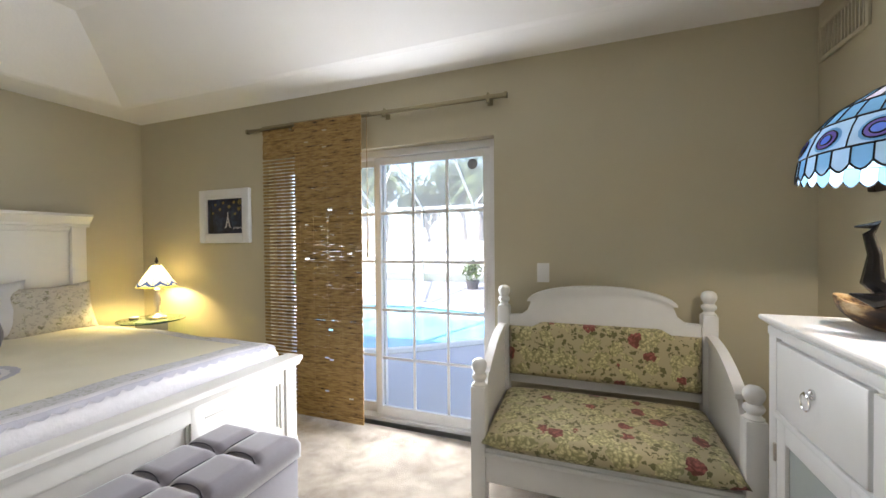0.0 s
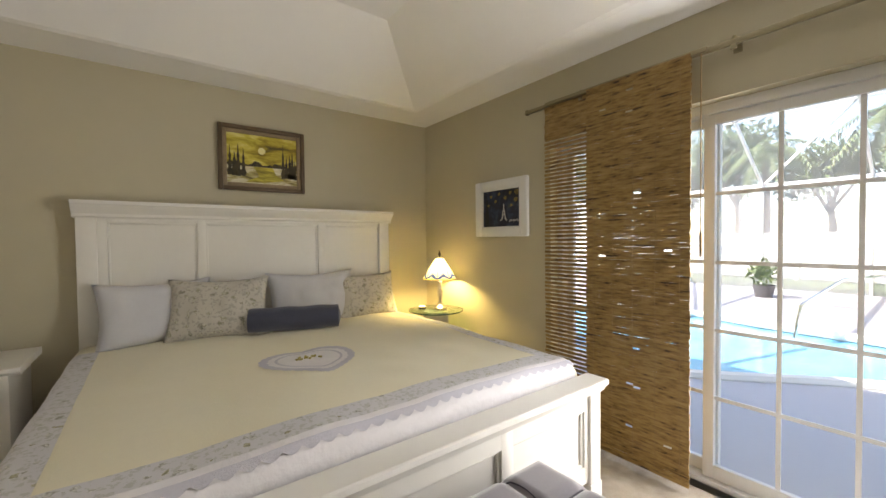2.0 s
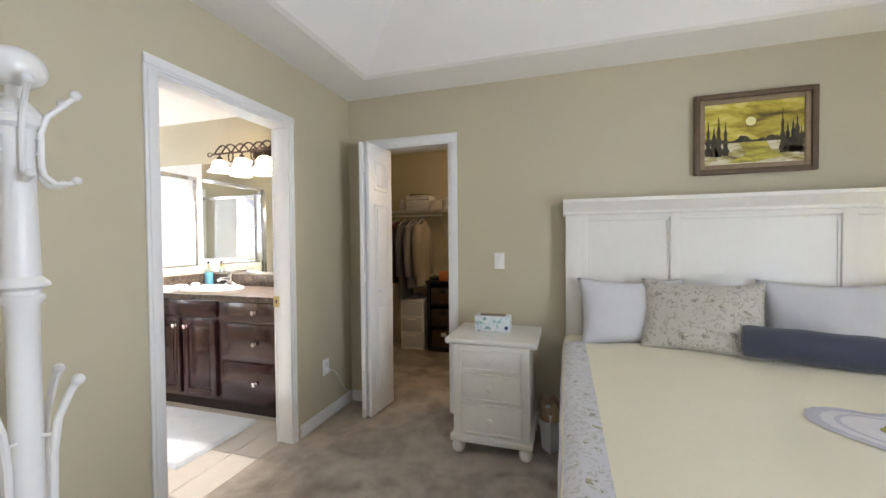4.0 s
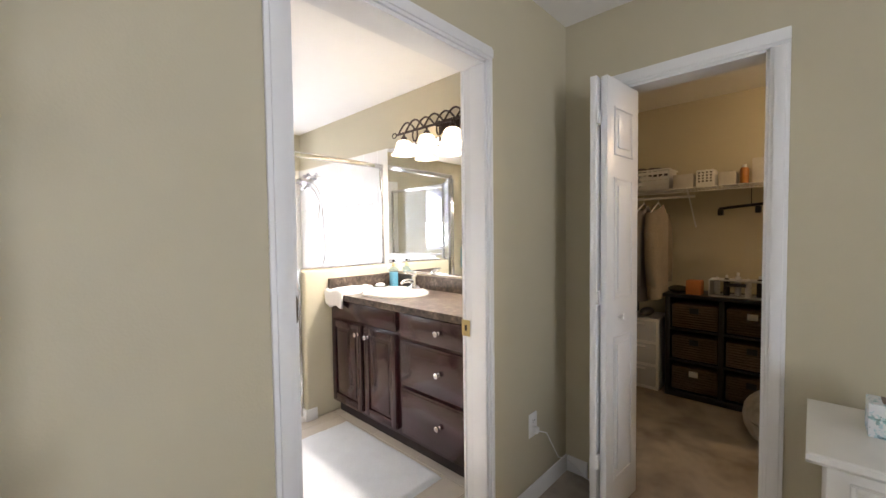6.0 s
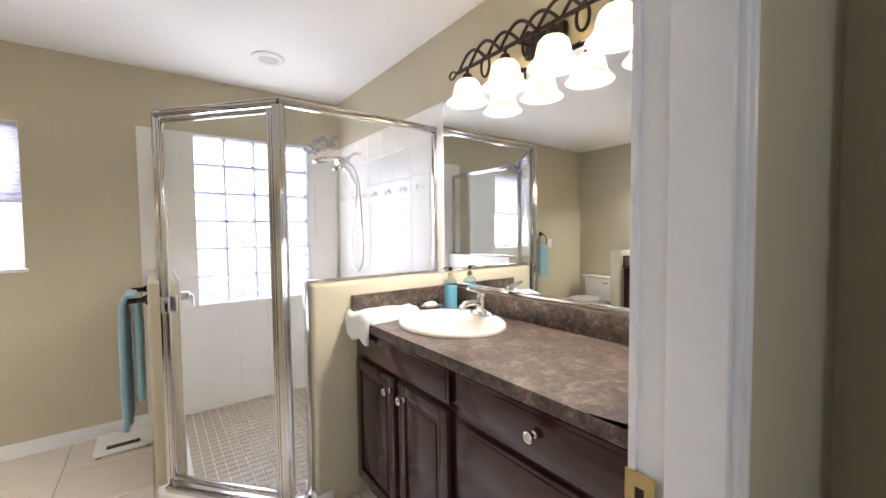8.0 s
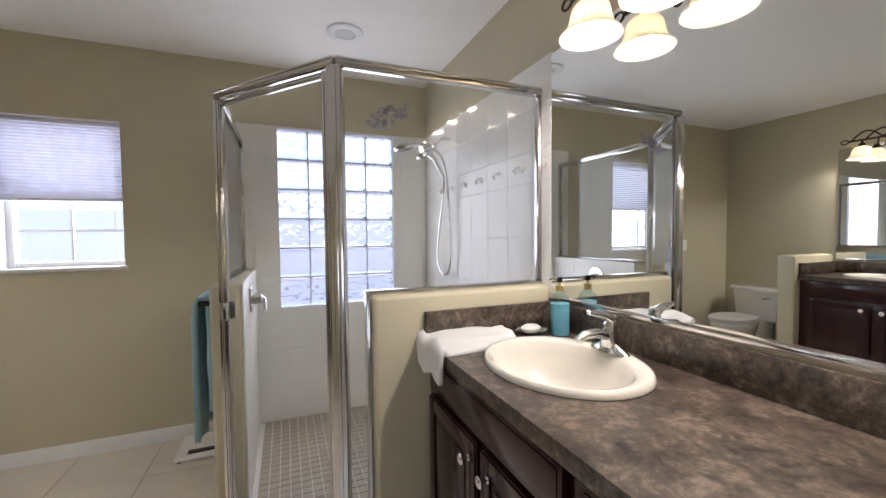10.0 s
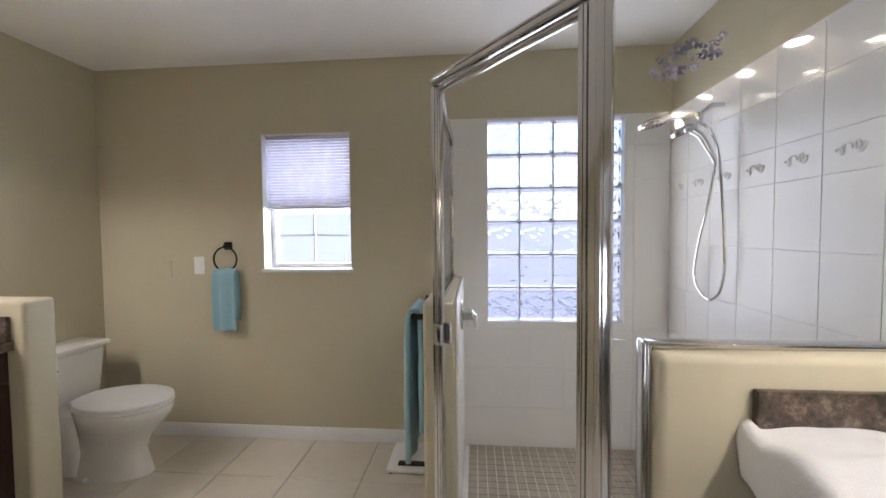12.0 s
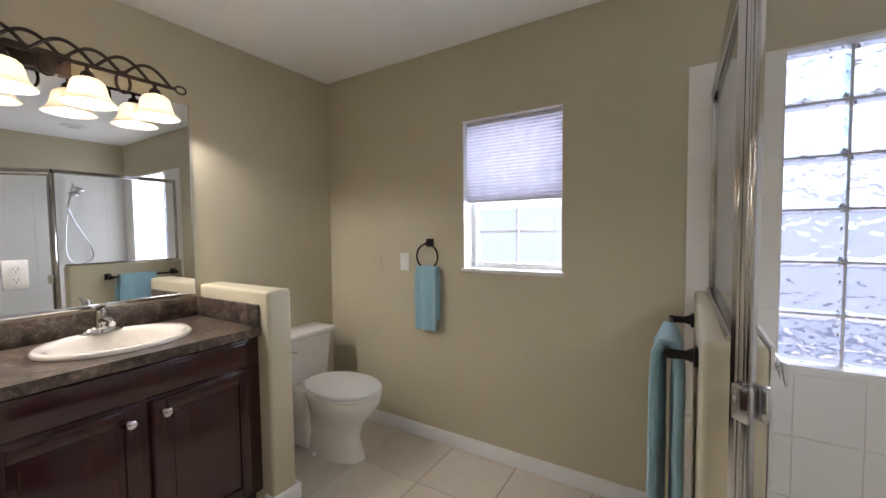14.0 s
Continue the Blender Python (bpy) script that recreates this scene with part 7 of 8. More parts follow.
# light bars
def vanity_light(x, o, yc, dz, label):
    root = thing("vanity_light", x, yc, 2.10, label, "wall light")
    xb = x + o * 0.125
    put(root, "back_plate", bx(*sorted((x + o * 0.001, x + o * 0.03)), yc - 0.10, yc + 0.10, 2.055, 2.145, bev=0.006), BRONZE)
    put(root, "bar", bx(*sorted((xb - o * 0.005, xb + o * 0.005)), yc - 0.455, yc + 0.455, 2.083, 2.099, bev=0.002), BRONZE)
    for y in (yc - 0.06, yc + 0.06):
        put(root, "arm", tube(BM(), [(x + o * 0.02, y, 2.10), (xb, y, 2.092)], 0.007, 8), BRONZE)
    # interlaced arches over the bar
    n = 8
    for k in range(n):
        y0 = yc - 0.44 + k * 0.098
        w = 0.196
        amp = 0.072
        s = 1 if k % 2 else -1
        b = BM()
        tube(b, [(xb + o * 0.006 * s, y0 + w * t / 14, 2.092 + amp * math.sin(math.pi * t / 14)) for t in range(15)], 0.0072, 6)
        put(root, "arch", b, BRONZE)
    for k in range(4):
        y = yc - 0.3675 + 0.245 * k
        if k < 3:
            b = BM()
            tube(b, [(xb, y + 0.1225 + 0.026 * math.sin(a * math.pi / 8), 2.092 - 0.034 - 0.046 * math.cos(a * math.pi / 8)) for a in range(16)], 0.0062, 6, closed=True)
            put(root, "loop", b, BRONZE)
        lp = put(root, "lamp_holder", lathe(BM(), [(0, 0.0), (0.008, 0.0), (0.008, -0.022), (0.020, -0.032), (0.027, -0.05), (0.027, -0.058), (0, -0.058)], xb, y, 2.092, 18), BRONZE)
        b = BM()
        lathe(b, [(0.026, -0.053), (0.044, -0.060), (0.057, -0.074), (0.063, -0.096), (0.067, -0.118), (0.076, -0.138), (0.090, -0.152), (0.097, -0.158), (0.096, -0.162), (0.088, -0.157), (0.072, -0.142), (0.062, -0.120), (0.058, -0.096), (0.052, -0.077), (0.040, -0.065), (0.022, -0.058)], xb, y, 2.092, 32)
        put(root, "glass_bell", b, FROST, "frosted alabaster glass shade", smooth=60, parent=lp)
        put(root, "bulb", ball(BM(), xb, y, 1.985, 0.022, seg=12, rings=8), mat("lit_bulb", (1, 0.9, 0.75), 0.5, glow=(1.0, 0.82, 0.55), power=3.5, var=0, bump=0), parent=lp)
        lamp("vanity_bulb", "POINT", 9.5, (1.0, 0.94, 0.85), Matrix.Translation((xb, y, 1.975 + dz)), 0.03)
    for s in (-1, 1):
        y = yc + s * 0.455
        b = BM()
        tube(b, [(xb, y + s * (0.024 - 0.024 * math.cos(a * math.pi / 6)), 2.091 + 0.018 * math.sin(a * math.pi / 6)) for a in range(12)], 0.005, 6, closed=True)
        put(root, "end_loop", b, BRONZE)
    root.matrix_basis = Matrix.Translation((0, 0, dz)) @ root.matrix_basis
    return root


vanity_light(BW, 1, -2.685, -0.008, "bronze scrolled light bar with four lit glass bells")
vanity_light(BE, -1, -3.435, -0.03, "bronze scrolled light bar over the toilet-side vanity")

# things on the west counter
sp = thing("soap_bottle", -4.03, -3.262, CT, "clear pump bottle half full of aqua soap", "soap bottle")
sx_, sy_ = -4.03, -3.262
put(sp, "liquid", lathe(BM(), [(0, 0.003), (0.0355, 0.003), (0.0355, 0.122), (0, 0.122)], sx_, sy_, CT, 24), mat("aqua_liquid_soap", (0.20, 0.47, 0.58), 0.15, var=0.06, bump=0))
g = put(sp, "bottle", lathe(BM(), [(0, 0.0005), (0.037, 0.0005), (0.038, 0.006), (0.038, 0.13), (0.032, 0.15), (0.016, 0.16), (0.014, 0.168), (0, 0.168)], sx_, sy_, CT, 24), SOAP_GLASS)
g.visible_shadow = False
put(sp, "collar", lathe(BM(), [(0, 0.168), (0.015, 0.168), (0.015, 0.19), (0.006, 0.192), (0.005, 0.205), (0, 0.205)], sx_, sy_, CT, 16), BRASS)
b = BM()
lathe(b, [(0, 0.203), (0.010, 0.203), (0.010, 0.222), (0, 0.222)], sx_, sy_, CT, 14)
tube(b, [(sx_, sy_, CT + 0.218), (sx_ + 0.03, sy_ - 0.005, CT + 0.219), (sx_ + 0.042, sy_ - 0.006, CT + 0.213)], 0.004, 6)
put(sp, "pump", b, BLACK_METAL)
dsh = thing("soap_dish", -3.94, -3.315, CT, "glass soap dish with a white soap bar", "soap dish")
put(dsh, "dish", lathe(BM(), [(0, 0.002), (0.04, 0.002), (0.06, 0.016), (0.063, 0.018), (0.058, 0.018), (0.04, 0.007), (0, 0.007)], -3.94, -3.315, CT, 28, 1.0, 0.85), mat("grey_green_glass_dish", (0.28, 0.31, 0.27), 0.08, var=0.05, coat=0.5))
single("soap_bar", ball(BM(), -3.935, -3.315, CT + 0.024, 0.036, sx=1.15, sy=0.8, sz=0.45), mat("white_soap", (0.78, 0.76, 0.73), 0.35, var=0.02), "white oval soap bar in the dish", "soap")
b = BM()


def hand_towel(u, v):
    # lies on the corner of the counter and falls over its front edge
    p = u * 0.42
    x = -3.83 + min(p, 0.302)
    z = CT + 0.025 - 0.006 * (v - 0.5) ** 2
    if p > 0.302:
        d = p - 0.302
        x += 0.02 * math.sin(min(d / 0.03, 1.57))
        z -= 0.03 * (1 - math.cos(min(d / 0.03, 1.57))) + max(0, d - 0.04)
    w = 0.075 + 0.035 * math.sin(u * 3.0) + 0.02 * u
    y = -3.315 + (v - 0.5) * 2 * w + 0.03 * (u - 0.4)
    z += 0.010 * noise.noise(Vector((u * 5, v * 5, 2))) + 0.008 * math.sin(v * 9 + u * 2) * u - 0.022 * (abs(2 * v - 1) ** 4) * (1 if p < 0.30 else 0)
    return (x, y, z)


grid(b, 34, 20, hand_towel)
solid(single("hand_towel", b, WHITE_TOWEL, "white folded hand towel draped over the counter edge", "towel", smooth=180), 0.016)

# ---- shower ----
sw = thing("shower_enclosure", -3.25, -3.9, 0, "neo-angle glass shower enclosure with chrome rails", "shower")
PC, PL = (-3.235, -3.480), (-2.80, -4.005)      # corner posts
SH = 1.885


def rail(name, p, q, z, w=0.034, h=0.036, parent=None):
    a, c = Vector((*p, 0)), Vector((*q, 0))
    ln = (c - a).length
    ang = math.degrees(math.atan2(c.y - a.y, c.x - a.x))
    b = bx(0, ln, -w / 2, w / 2, z, z + h, bev=0.005)
    box(b, 0.002, ln - 0.002, -w / 2 - 0.003, w / 2 + 0.003, z + h * 0.62, z + h * 0.86, bev=0.003)
    bmesh.ops.transform(b, matrix=Matrix.Translation(a) @ pose(0, 0, 0, 0, 0, ang), verts=b.verts[:])
    return put(sw, name, b, RAIL, parent=parent)


def glazing(name, p, q, z0, z1, parent=None):
    a, c = Vector((*p, 0)), Vector((*q, 0))
    b = bx(0, (c - a).length, -0.003, 0.003, z0, z1)
    bmesh.ops.transform(b, matrix=Matrix.Translation(a) @ pose(0, 0, 0, 0, 0, math.degrees(math.atan2(c.y - a.y, c.x - a.x))), verts=b.verts[:])
    g_ = put(sw, name, b, SHOWER_GLASS, smooth=0, parent=parent)
    g_.visible_shadow = False
    return g_


def stile(name, p, z0, z1, w, d, rz=0, parent=None):
    b = bx(-w / 2, w / 2, -d / 2, d / 2, z0, z1, bev=0.005)
    box(b, -w * 0.18, w * 0.18, -d / 2 - 0.004, d / 2 + 0.004, z0, z1 - 0.001, bev=0.003)
    bmesh.ops.transform(b, matrix=Matrix.Translation((*p, 0)) @ pose(0, 0, 0, 0, 0, rz), verts=b.verts[:])
    return put(sw, name, b, RAIL, parent=parent)


ANG = math.degrees(math.atan2(PL[1] - PC[1], PL[0] - PC[0]))
du = Vector((PL[0] - PC[0], PL[1] - PC[1])).normalized()
off = lambda k: (PC[0] + du.x * k, PC[1] + du.y * k)
LEN = math.dist(PC, PL)
rail("head_rail", (BW + 0.004, -3.48), PC, SH), rail("head_rail", PC, PL, SH), rail("head_rail", PL, (-2.80, BS + 0.004), SH)
rail("sill_rail", (BW + 0.004, -3.48), (-3.335, -3.48), PONY_H + 0.001, 0.04, 0.016), rail("sill_rail", (-2.80, -4.06), (-2.80, BS + 0.004), PONY_H + 0.001, 0.04, 0.016)
stile("wall_channel", (BW + 0.014, -3.48), PONY_H + 0.017, SH, 0.024, 0.03), stile("wall_channel", (-2.80, BS + 0.014), PONY_H + 0.017, SH, 0.03, 0.024)
stile("corner_post", PC, 0.05, SH, 0.052, 0.046, ANG * 0.5), stile("corner_post", PL, 0.05, SH, 0.027, 0.027, -25)
stile("end_channel", (-3.336, -3.48), 0.05, PONY_H + 0.017, 0.018, 0.05)
glazing("fixed_pane", (BW + 0.02, -3.48), (PC[0] - 0.02, -3.48), PONY_H + 0.016, SH + 0.004)
glazing("fixed_pane", (-3.332, -3.4805), (PC[0] - 0.02, -3.4805), 0.06, PONY_H + 0.017)
glazing("fixed_pane", (-2.80, PL[1] - 0.018), (-2.80, BS + 0.02), PONY_H + 0.016, SH + 0.004)
dp = glazing("door_pane", off(0.055), off(LEN - 0.04), 0.09, SH - 0.02)
stile("door_stile", off(0.042), 0.075, SH - 0.008, 0.026, 0.03, ANG, dp), stile("door_stile", off(LEN - 0.026), 0.075, SH - 0.008, 0.018, 0.022, ANG, dp)
rail("door_rail", off(0.05), off(LEN - 0.035), 0.075, 0.024, 0.028, dp), rail("door_rail", off(0.05), off(LEN - 0.035), SH - 0.03, 0.022, 0.022, dp)
rail("threshold", PC, PL, 0.028, 0.07, 0.03), rail("threshold", (-3.335, -3.48), PC, 0.028, 0.07, 0.03)
hx, hy = off(LEN - 0.032)
nx, ny = -du.y, du.x
b = BM()
box(b, -0.022, 0.022, 0.014, 0.03, 0.93, 1.01, bev=0.006), box(b, -0.022, 0.022, -0.03, -0.014, 0.93, 1.01, bev=0.006)
bmesh.ops.transform(b, matrix=Matrix.Translation((hx, hy, 0)) @ pose(0, 0, 0, 0, 0, ANG), verts=b.verts[:])
put(sw, "pull_handle", b, CHROME, "chrome door pull", parent=dp)
# tiled kerb under the door
b = BM()
k0, k1 = Vector((PC[0] - 0.10, PC[1])), Vector((PL[0], PL[1] - 0.06))
prism(b, [(-3.40, -3.43), (-3.215, -3.43), (-2.745, -3.985), (-2.745, -4.06), (-2.865, -4.06), (-3.26, -3.545), (-3.40, -3.545)], "z", -0.003, 0.03, bev=0.006)
structure("shower_kerb", b, TILE_WALL, "white tiled shower kerb", 38)

hd = thing("hand_shower", BW, -4.47, 1.93, "chrome twin shower head with a hand shower and hose", "shower head")
hx0, hy0 = BW, -4.47
put(hd, "flange", lathe(BM(), [(0, 0), (0.032, 0), (0.028, 0.012), (0.012, 0.016), (0, 0.016)], seg=20), CHROME).matrix_basis = Matrix.Translation((0.001, 0, 0)) @ pose(0, 0, 0, 0, 90, 0)
put(hd, "arm", tube(BM(), [(hx0 + 0.01, hy0, 1.93), (hx0 + 0.07, hy0 + 0.01, 1.925), (hx0 + 0.12, hy0 + 0.015, 1.885)], 0.011, 10), CHROME)
b = ball(BM(), hx0 + 0.14, hy0 + 0.018, 1.865, 0.030)
tube(b, [(hx0 + 0.14, hy0 + 0.018, 1.865), (hx0 + 0.22, hy0 + 0.03, 1.835)], [0.022, 0.03], 14)
put(hd, "diverter", b, CHROME)


def shower_face(x, y, z, r, tilt):
    b = lathe(BM(), [(0, 0.03), (r * 0.5, 0.026), (r, 0.010), (r, -0.004), (r * 0.93, -0.008), (0, -0.008)], seg=28)
    m = Matrix.Translation((x, y, z)) @ tilt
    bmesh.ops.transform(b, matrix=m, verts=b.verts[:])
    f = put(hd, "spray_head", b, CHROME)
    b = BM()
    for k in range(36):
        rr_ = r * 0.85 * math.sqrt((k + 0.5) / 36)
        a = k * 2.39996
        lathe(b, [(0, -0.0105), (0.0025, -0.0095), (0.003, -0.007)], rr_ * math.cos(a), rr_ * math.sin(a), 0, 6)
    bmesh.ops.transform(b, matrix=m, verts=b.verts[:])
    put(hd, "nozzles", b, mat("grey_rubber_nozzle", (0.12, 0.12, 0.13), 0.6), parent=f)


shower_face(hx0 + 0.34, hy0 + 0.04, 1.835, 0.062, pose(0, 0, 0, 0, 12, 0))
put(hd, "neck", tube(BM(), [(hx0 + 0.15, hy0 + 0.02, 1.87), (hx0 + 0.25, hy0 + 0.03, 1.872), (hx0 + 0.34, hy0 + 0.04, 1.85)], [0.016, 0.014, 0.02], 10), CHROME)
shower_face(hx0 + 0.20, hy0 + 0.035, 1.80, 0.055, pose(0, 0, 0, 0, 22, 0))
put(hd, "handle", tube(BM(), [(hx0 + 0.19, hy0 + 0.03, 1.825), (hx0 + 0.135, hy0 + 0.045, 1.78), (hx0 + 0.095, hy0 + 0.055, 1.70), (hx0 + 0.075, hy0 + 0.058, 1.655)], [0.018, 0.016, 0.014, 0.010], 12), CHROME)
hose = [(0.075, 0.058, 1.655), (0.07, 0.01, 1.50), (0.06, -0.08, 1.32), (0.05, -0.142, 1.16), (0.045, -0.138, 1.08), (0.045, -0.08, 1.03), (0.045, -0.01, 1.018), (0.045, 0.052, 1.06), (0.045, 0.085, 1.16), (0.047, 0.085, 1.30), (0.05, 0.07, 1.50), (0.055, 0.045, 1.70), (0.08, 0.02, 1.81), (0.12, 0.012, 1.845)]
sm = []
for i in range(len(hose) - 1):
    p0, p1, p2, p3 = (Vector(hose[max(0, min(len(hose) - 1, i + k))]) for k in (-1, 0, 1, 2))
    for t in (0, 0.25, 0.5, 0.75):
        sm.append(0.5 * ((2 * p1) + (p2 - p0) * t + (2 * p0 - 5 * p1 + 4 * p2 - p3) * t * t + (3 * p1 - p0 - 3 * p2 + p3) * t ** 3) + Vector((hx0, hy0, 0)))
put(hd, "hose", tube(BM(), sm + [Vector((hx0 + 0.12, hy0 + 0.012, 1.845))], 0.0065, 8), CHROME)
vl = thing("shower_valve", -2.866, -4.42, 1.05, "chrome shower valve with a lever on the half wall", "shower valve")
b = lathe(BM(), [(0, 0), (0.075, 0), (0.072, 0.006), (0.03, 0.010), (0.026, 0.05), (0.018, 0.058), (0, 0.06)], seg=28)
bmesh.ops.transform(b, matrix=pose(-0.012, 0, -0.10, 0, -90, 0), verts=b.verts[:])
part("escutcheon", b, CHROME, vl)
part("lever", tube(BM(), [(-0.06, 0, -0.10), (-0.075, 0, -0.105), (-0.08, 0.01, -0.15), (-0.085, 0.015, -0.17)], [0.016, 0.014, 0.009, 0.006], 10), CHROME, vl)

# flower decals etched on the glass and on the wall
DECAL = mat("grey_violet_decal", (0.27, 0.26, 0.34), 0.6, var=0.5, s2=60)


def decal(root, centre, ux, uz, s, seed):
    rnd_ = random.Random(seed)
    b = BM()
    c, ux, uz = Vector(centre), Vector(ux), Vector(uz)
    n = ux.cross(uz)
    for k in range(15):
        t = k / 14
        p = c + ux * (s * (t - 0.5) * 2) + uz * (s * 0.95 * (t - 0.45) + rnd_.uniform(-0.25, 0.25) * s)
        r = s * rnd_.uniform(0.09, 0.17)
        for q in range(5):
            a = q * 1.2566 + rnd_.random()
            o = p + (ux * math.cos(a) + uz * math.sin(a)) * r * 0.75
            v = [b.verts.new(o + (ux * math.cos(w) * r * 0.55 + uz * math.sin(w) * r * 0.42)) for w in [i * 1.0472 for i in range(6)]]
            b.faces.new(v)
    return b


fd = thing("flower_decal", -3.43, -3.484, 1.70, "grey violet flower and leaf decal on the fixed shower glass", "decal")
put(fd, "petals", decal(fd, (-3.425, -3.4825, 1.745), (-1, 0, 0), (0, 0, 1), 0.072, 3), DECAL, smooth=0)
put(fd, "petals", decal(fd, (-3.43, -3.4820, 1.72), (-1, 0, 0), (0, 0, 1), 0.06, 11), DECAL, smooth=0)

# ---- glass block window ----
gb = thing("window_2", (BLOCKS[0] + BLOCKS[1]) / 2, BS - 0.08, BLOCKS[2], "glass block window of four by six wavy blocks", "window", kind="structure")
bs = (BLOCKS[1] - BLOCKS[0]) / 4
bh = (BLOCKS[3] - BLOCKS[2]) / 6
q = BM()
for s in (-1, 1):
    def fn(u, v, s=s):
        a, c = 2 * u - 1, 2 * v - 1
        e = min(1, (1 - max(abs(a), abs(c))) / 0.12)
        return (a * (bs / 2 - 0.004), s * (0.028 + 0.010 * max(e, 0) ** 0.5), c * (bh / 2 - 0.004))
    grid(q, 14, 14, fn)
bmesh.ops.bridge_loops(q, edges=[e for e in q.edges if e.is_boundary])
for f_ in q.faces:
    c_ = f_.calc_center_median()
    f_.material_index = 1 if max(abs(c_.x) / (bs / 2), abs(c_.z) / (bh / 2)) > 0.90 else 0
blk = mesh_of(q, [BLOCK, shade_mat("milky_block_edge", (0.88, 0.89, 0.93), trans=0.85)], 60)
for i in range(4):
    for j in range(6):
        ob = new("glass_block", blk)
        ob.parent = gb
        ob.matrix_basis = Matrix.Translation((BLOCKS[0] + bs * (i + 0.5) - gb.location.x, 0, bh * (j + 0.5)))
b = BM()
for i in range(5):
    x = BLOCKS[0] + bs * i
    box(b, x - 0.0065, x + 0.0065, BS - 0.105, BS - 0.055, BLOCKS[2], BLOCKS[3])
for j in range(7):
    z = BLOCKS[2] + bh * j
    box(b, BLOCKS[0], BLOCKS[1], BS - 0.104, BS - 0.056, z - 0.0065, z + 0.0065)
put(gb, "mortar_grid", b, mat("white_mortar", (0.80, 0.80, 0.80), 0.8, var=0.05), smooth=0)
b = BM()
for qd in ((BLOCKS[0], BLOCKS[0] + 0.006, BLOCKS[2], BLOCKS[3]), (BLOCKS[1] - 0.006, BLOCKS[1], BLOCKS[2], BLOCKS[3]), (BLOCKS[0], BLOCKS[1], BLOCKS[2], BLOCKS[2] + 0.006), (BLOCKS[0], BLOCKS[1], BLOCKS[3] - 0.006, BLOCKS[3])):
    box(b, qd[0], qd[1], BS - 0.055, BS + 0.004, qd[2], qd[3])
put(gb, "tiled_reveal", b, TILE_WALL, smooth=0)

# ---- toilet ----
TYC = -4.56
to = thing("toilet", -0.78, TYC, 0, "white two-piece toilet with a closed lid", "toilet")
tank = BM()
def tank_fn(z):
    f = (z - 0.36) / 0.32
    return 0.085 + 0.012 * f, 0.19 + 0.025 * f
for z0, z1 in ((0.36, 0.675),):
    v = []
    for z in (z0, z1):
        hw, hl = tank_fn(z)
        v.append([tank.verts.new(p) for p in ((BE - 0.012, TYC - hl, z), (BE - 0.012, TYC + hl, z), (BE - 0.012 - 2 * hw, TYC + hl, z), (BE - 0.012 - 2 * hw, TYC - hl, z))])
    for i in range(4):
        tank.faces.new((v[0][i], v[0][(i + 1) % 4], v[1][(i + 1) % 4], v[1][i]))
    tank.faces.new(v[0]), tank.faces.new(v[1][::-1])
bmesh.ops.bevel(tank, geom=tank.edges[:], offset=0.025, segments=3, profile=0.5, affect="EDGES")
put(to, "tank", tank, PORCELAIN)
put(to, "tank_lid", bx(BE - 0.225, BE - 0.004, TYC - 0.23, TYC + 0.23, 0.668, 0.708, bev=0.014, seg=3), PORCELAIN)
put(to, "flush_lever", tube(BM(), [(BE - 0.20, TYC + 0.15, 0.61), (BE - 0.222, TYC + 0.15, 0.61), (BE - 0.225, TYC + 0.09, 0.602)], 0.007, 8), CHROME)


def oval(x, z, rx, ry, n=36, egg=0.0):
    return [(x - rx * math.cos(2 * math.pi * i / n) * (1 + egg * math.cos(2 * math.pi * i / n)), TYC + ry * math.sin(2 * math.pi * i / n), z) for i in range(n)]


def loft(rings, close=True):
    b = BM()
    vv = [[b.verts.new(p) for p in r] for r in rings]
    for a, c in zip(vv, vv[1:]):
        for i in range(len(a)):
            b.faces.new((a[i], a[(i + 1) % len(a)], c[(i + 1) % len(a)], c[i]))
    if close:
        b.faces.new(vv[0]), b.faces.new(vv[-1][::-1])
    return b


BXC = -0.955
put(to, "bowl", loft([oval(BXC + 0.10, 0.0, 0.25, 0.115), oval(BXC + 0.10, 0.03, 0.245, 0.11), oval(BXC + 0.09, 0.14, 0.205, 0.095), oval(BXC + 0.06, 0.22, 0.21, 0.115), oval(BXC + 0.02, 0.29, 0.235, 0.155), oval(BXC, 0.345, 0.255, 0.178), oval(BXC, 0.385, 0.262, 0.184), oval(BXC, 0.395, 0.255, 0.178)]), PORCELAIN, smooth=60)
put(to, "pedestal_back", bx(BXC + 0.20, BE - 0.05, TYC - 0.11, TYC + 0.11, 0.0, 0.385, bev=0.03, seg=3), PORCELAIN)
put(to, "seat", loft([oval(BXC, 0.398, 0.255, 0.180), oval(BXC, 0.402, 0.262, 0.186), oval(BXC, 0.412, 0.262, 0.186), oval(BXC, 0.416, 0.255, 0.18)]), PLASTIC, smooth=40)
put(to, "lid", loft([oval(BXC, 0.419, 0.255, 0.180), oval(BXC, 0.423, 0.262, 0.186), oval(BXC, 0.433, 0.260, 0.184), oval(BXC, 0.440, 0.235, 0.165), oval(BXC, 0.443, 0.12, 0.09)]), PLASTIC, smooth=40)
put(to, "seat_hinge", bx(BXC + 0.225, BXC + 0.265, TYC - 0.09, TYC + 0.09, 0.398, 0.43, bev=0.008), PLASTIC)
for s in (-1, 1):
    put(to, "bolt_cap", ball(BM(), BXC + 0.14, TYC + s * 0.115, 0.014, 0.014, seg=10, rings=6), PLASTIC)
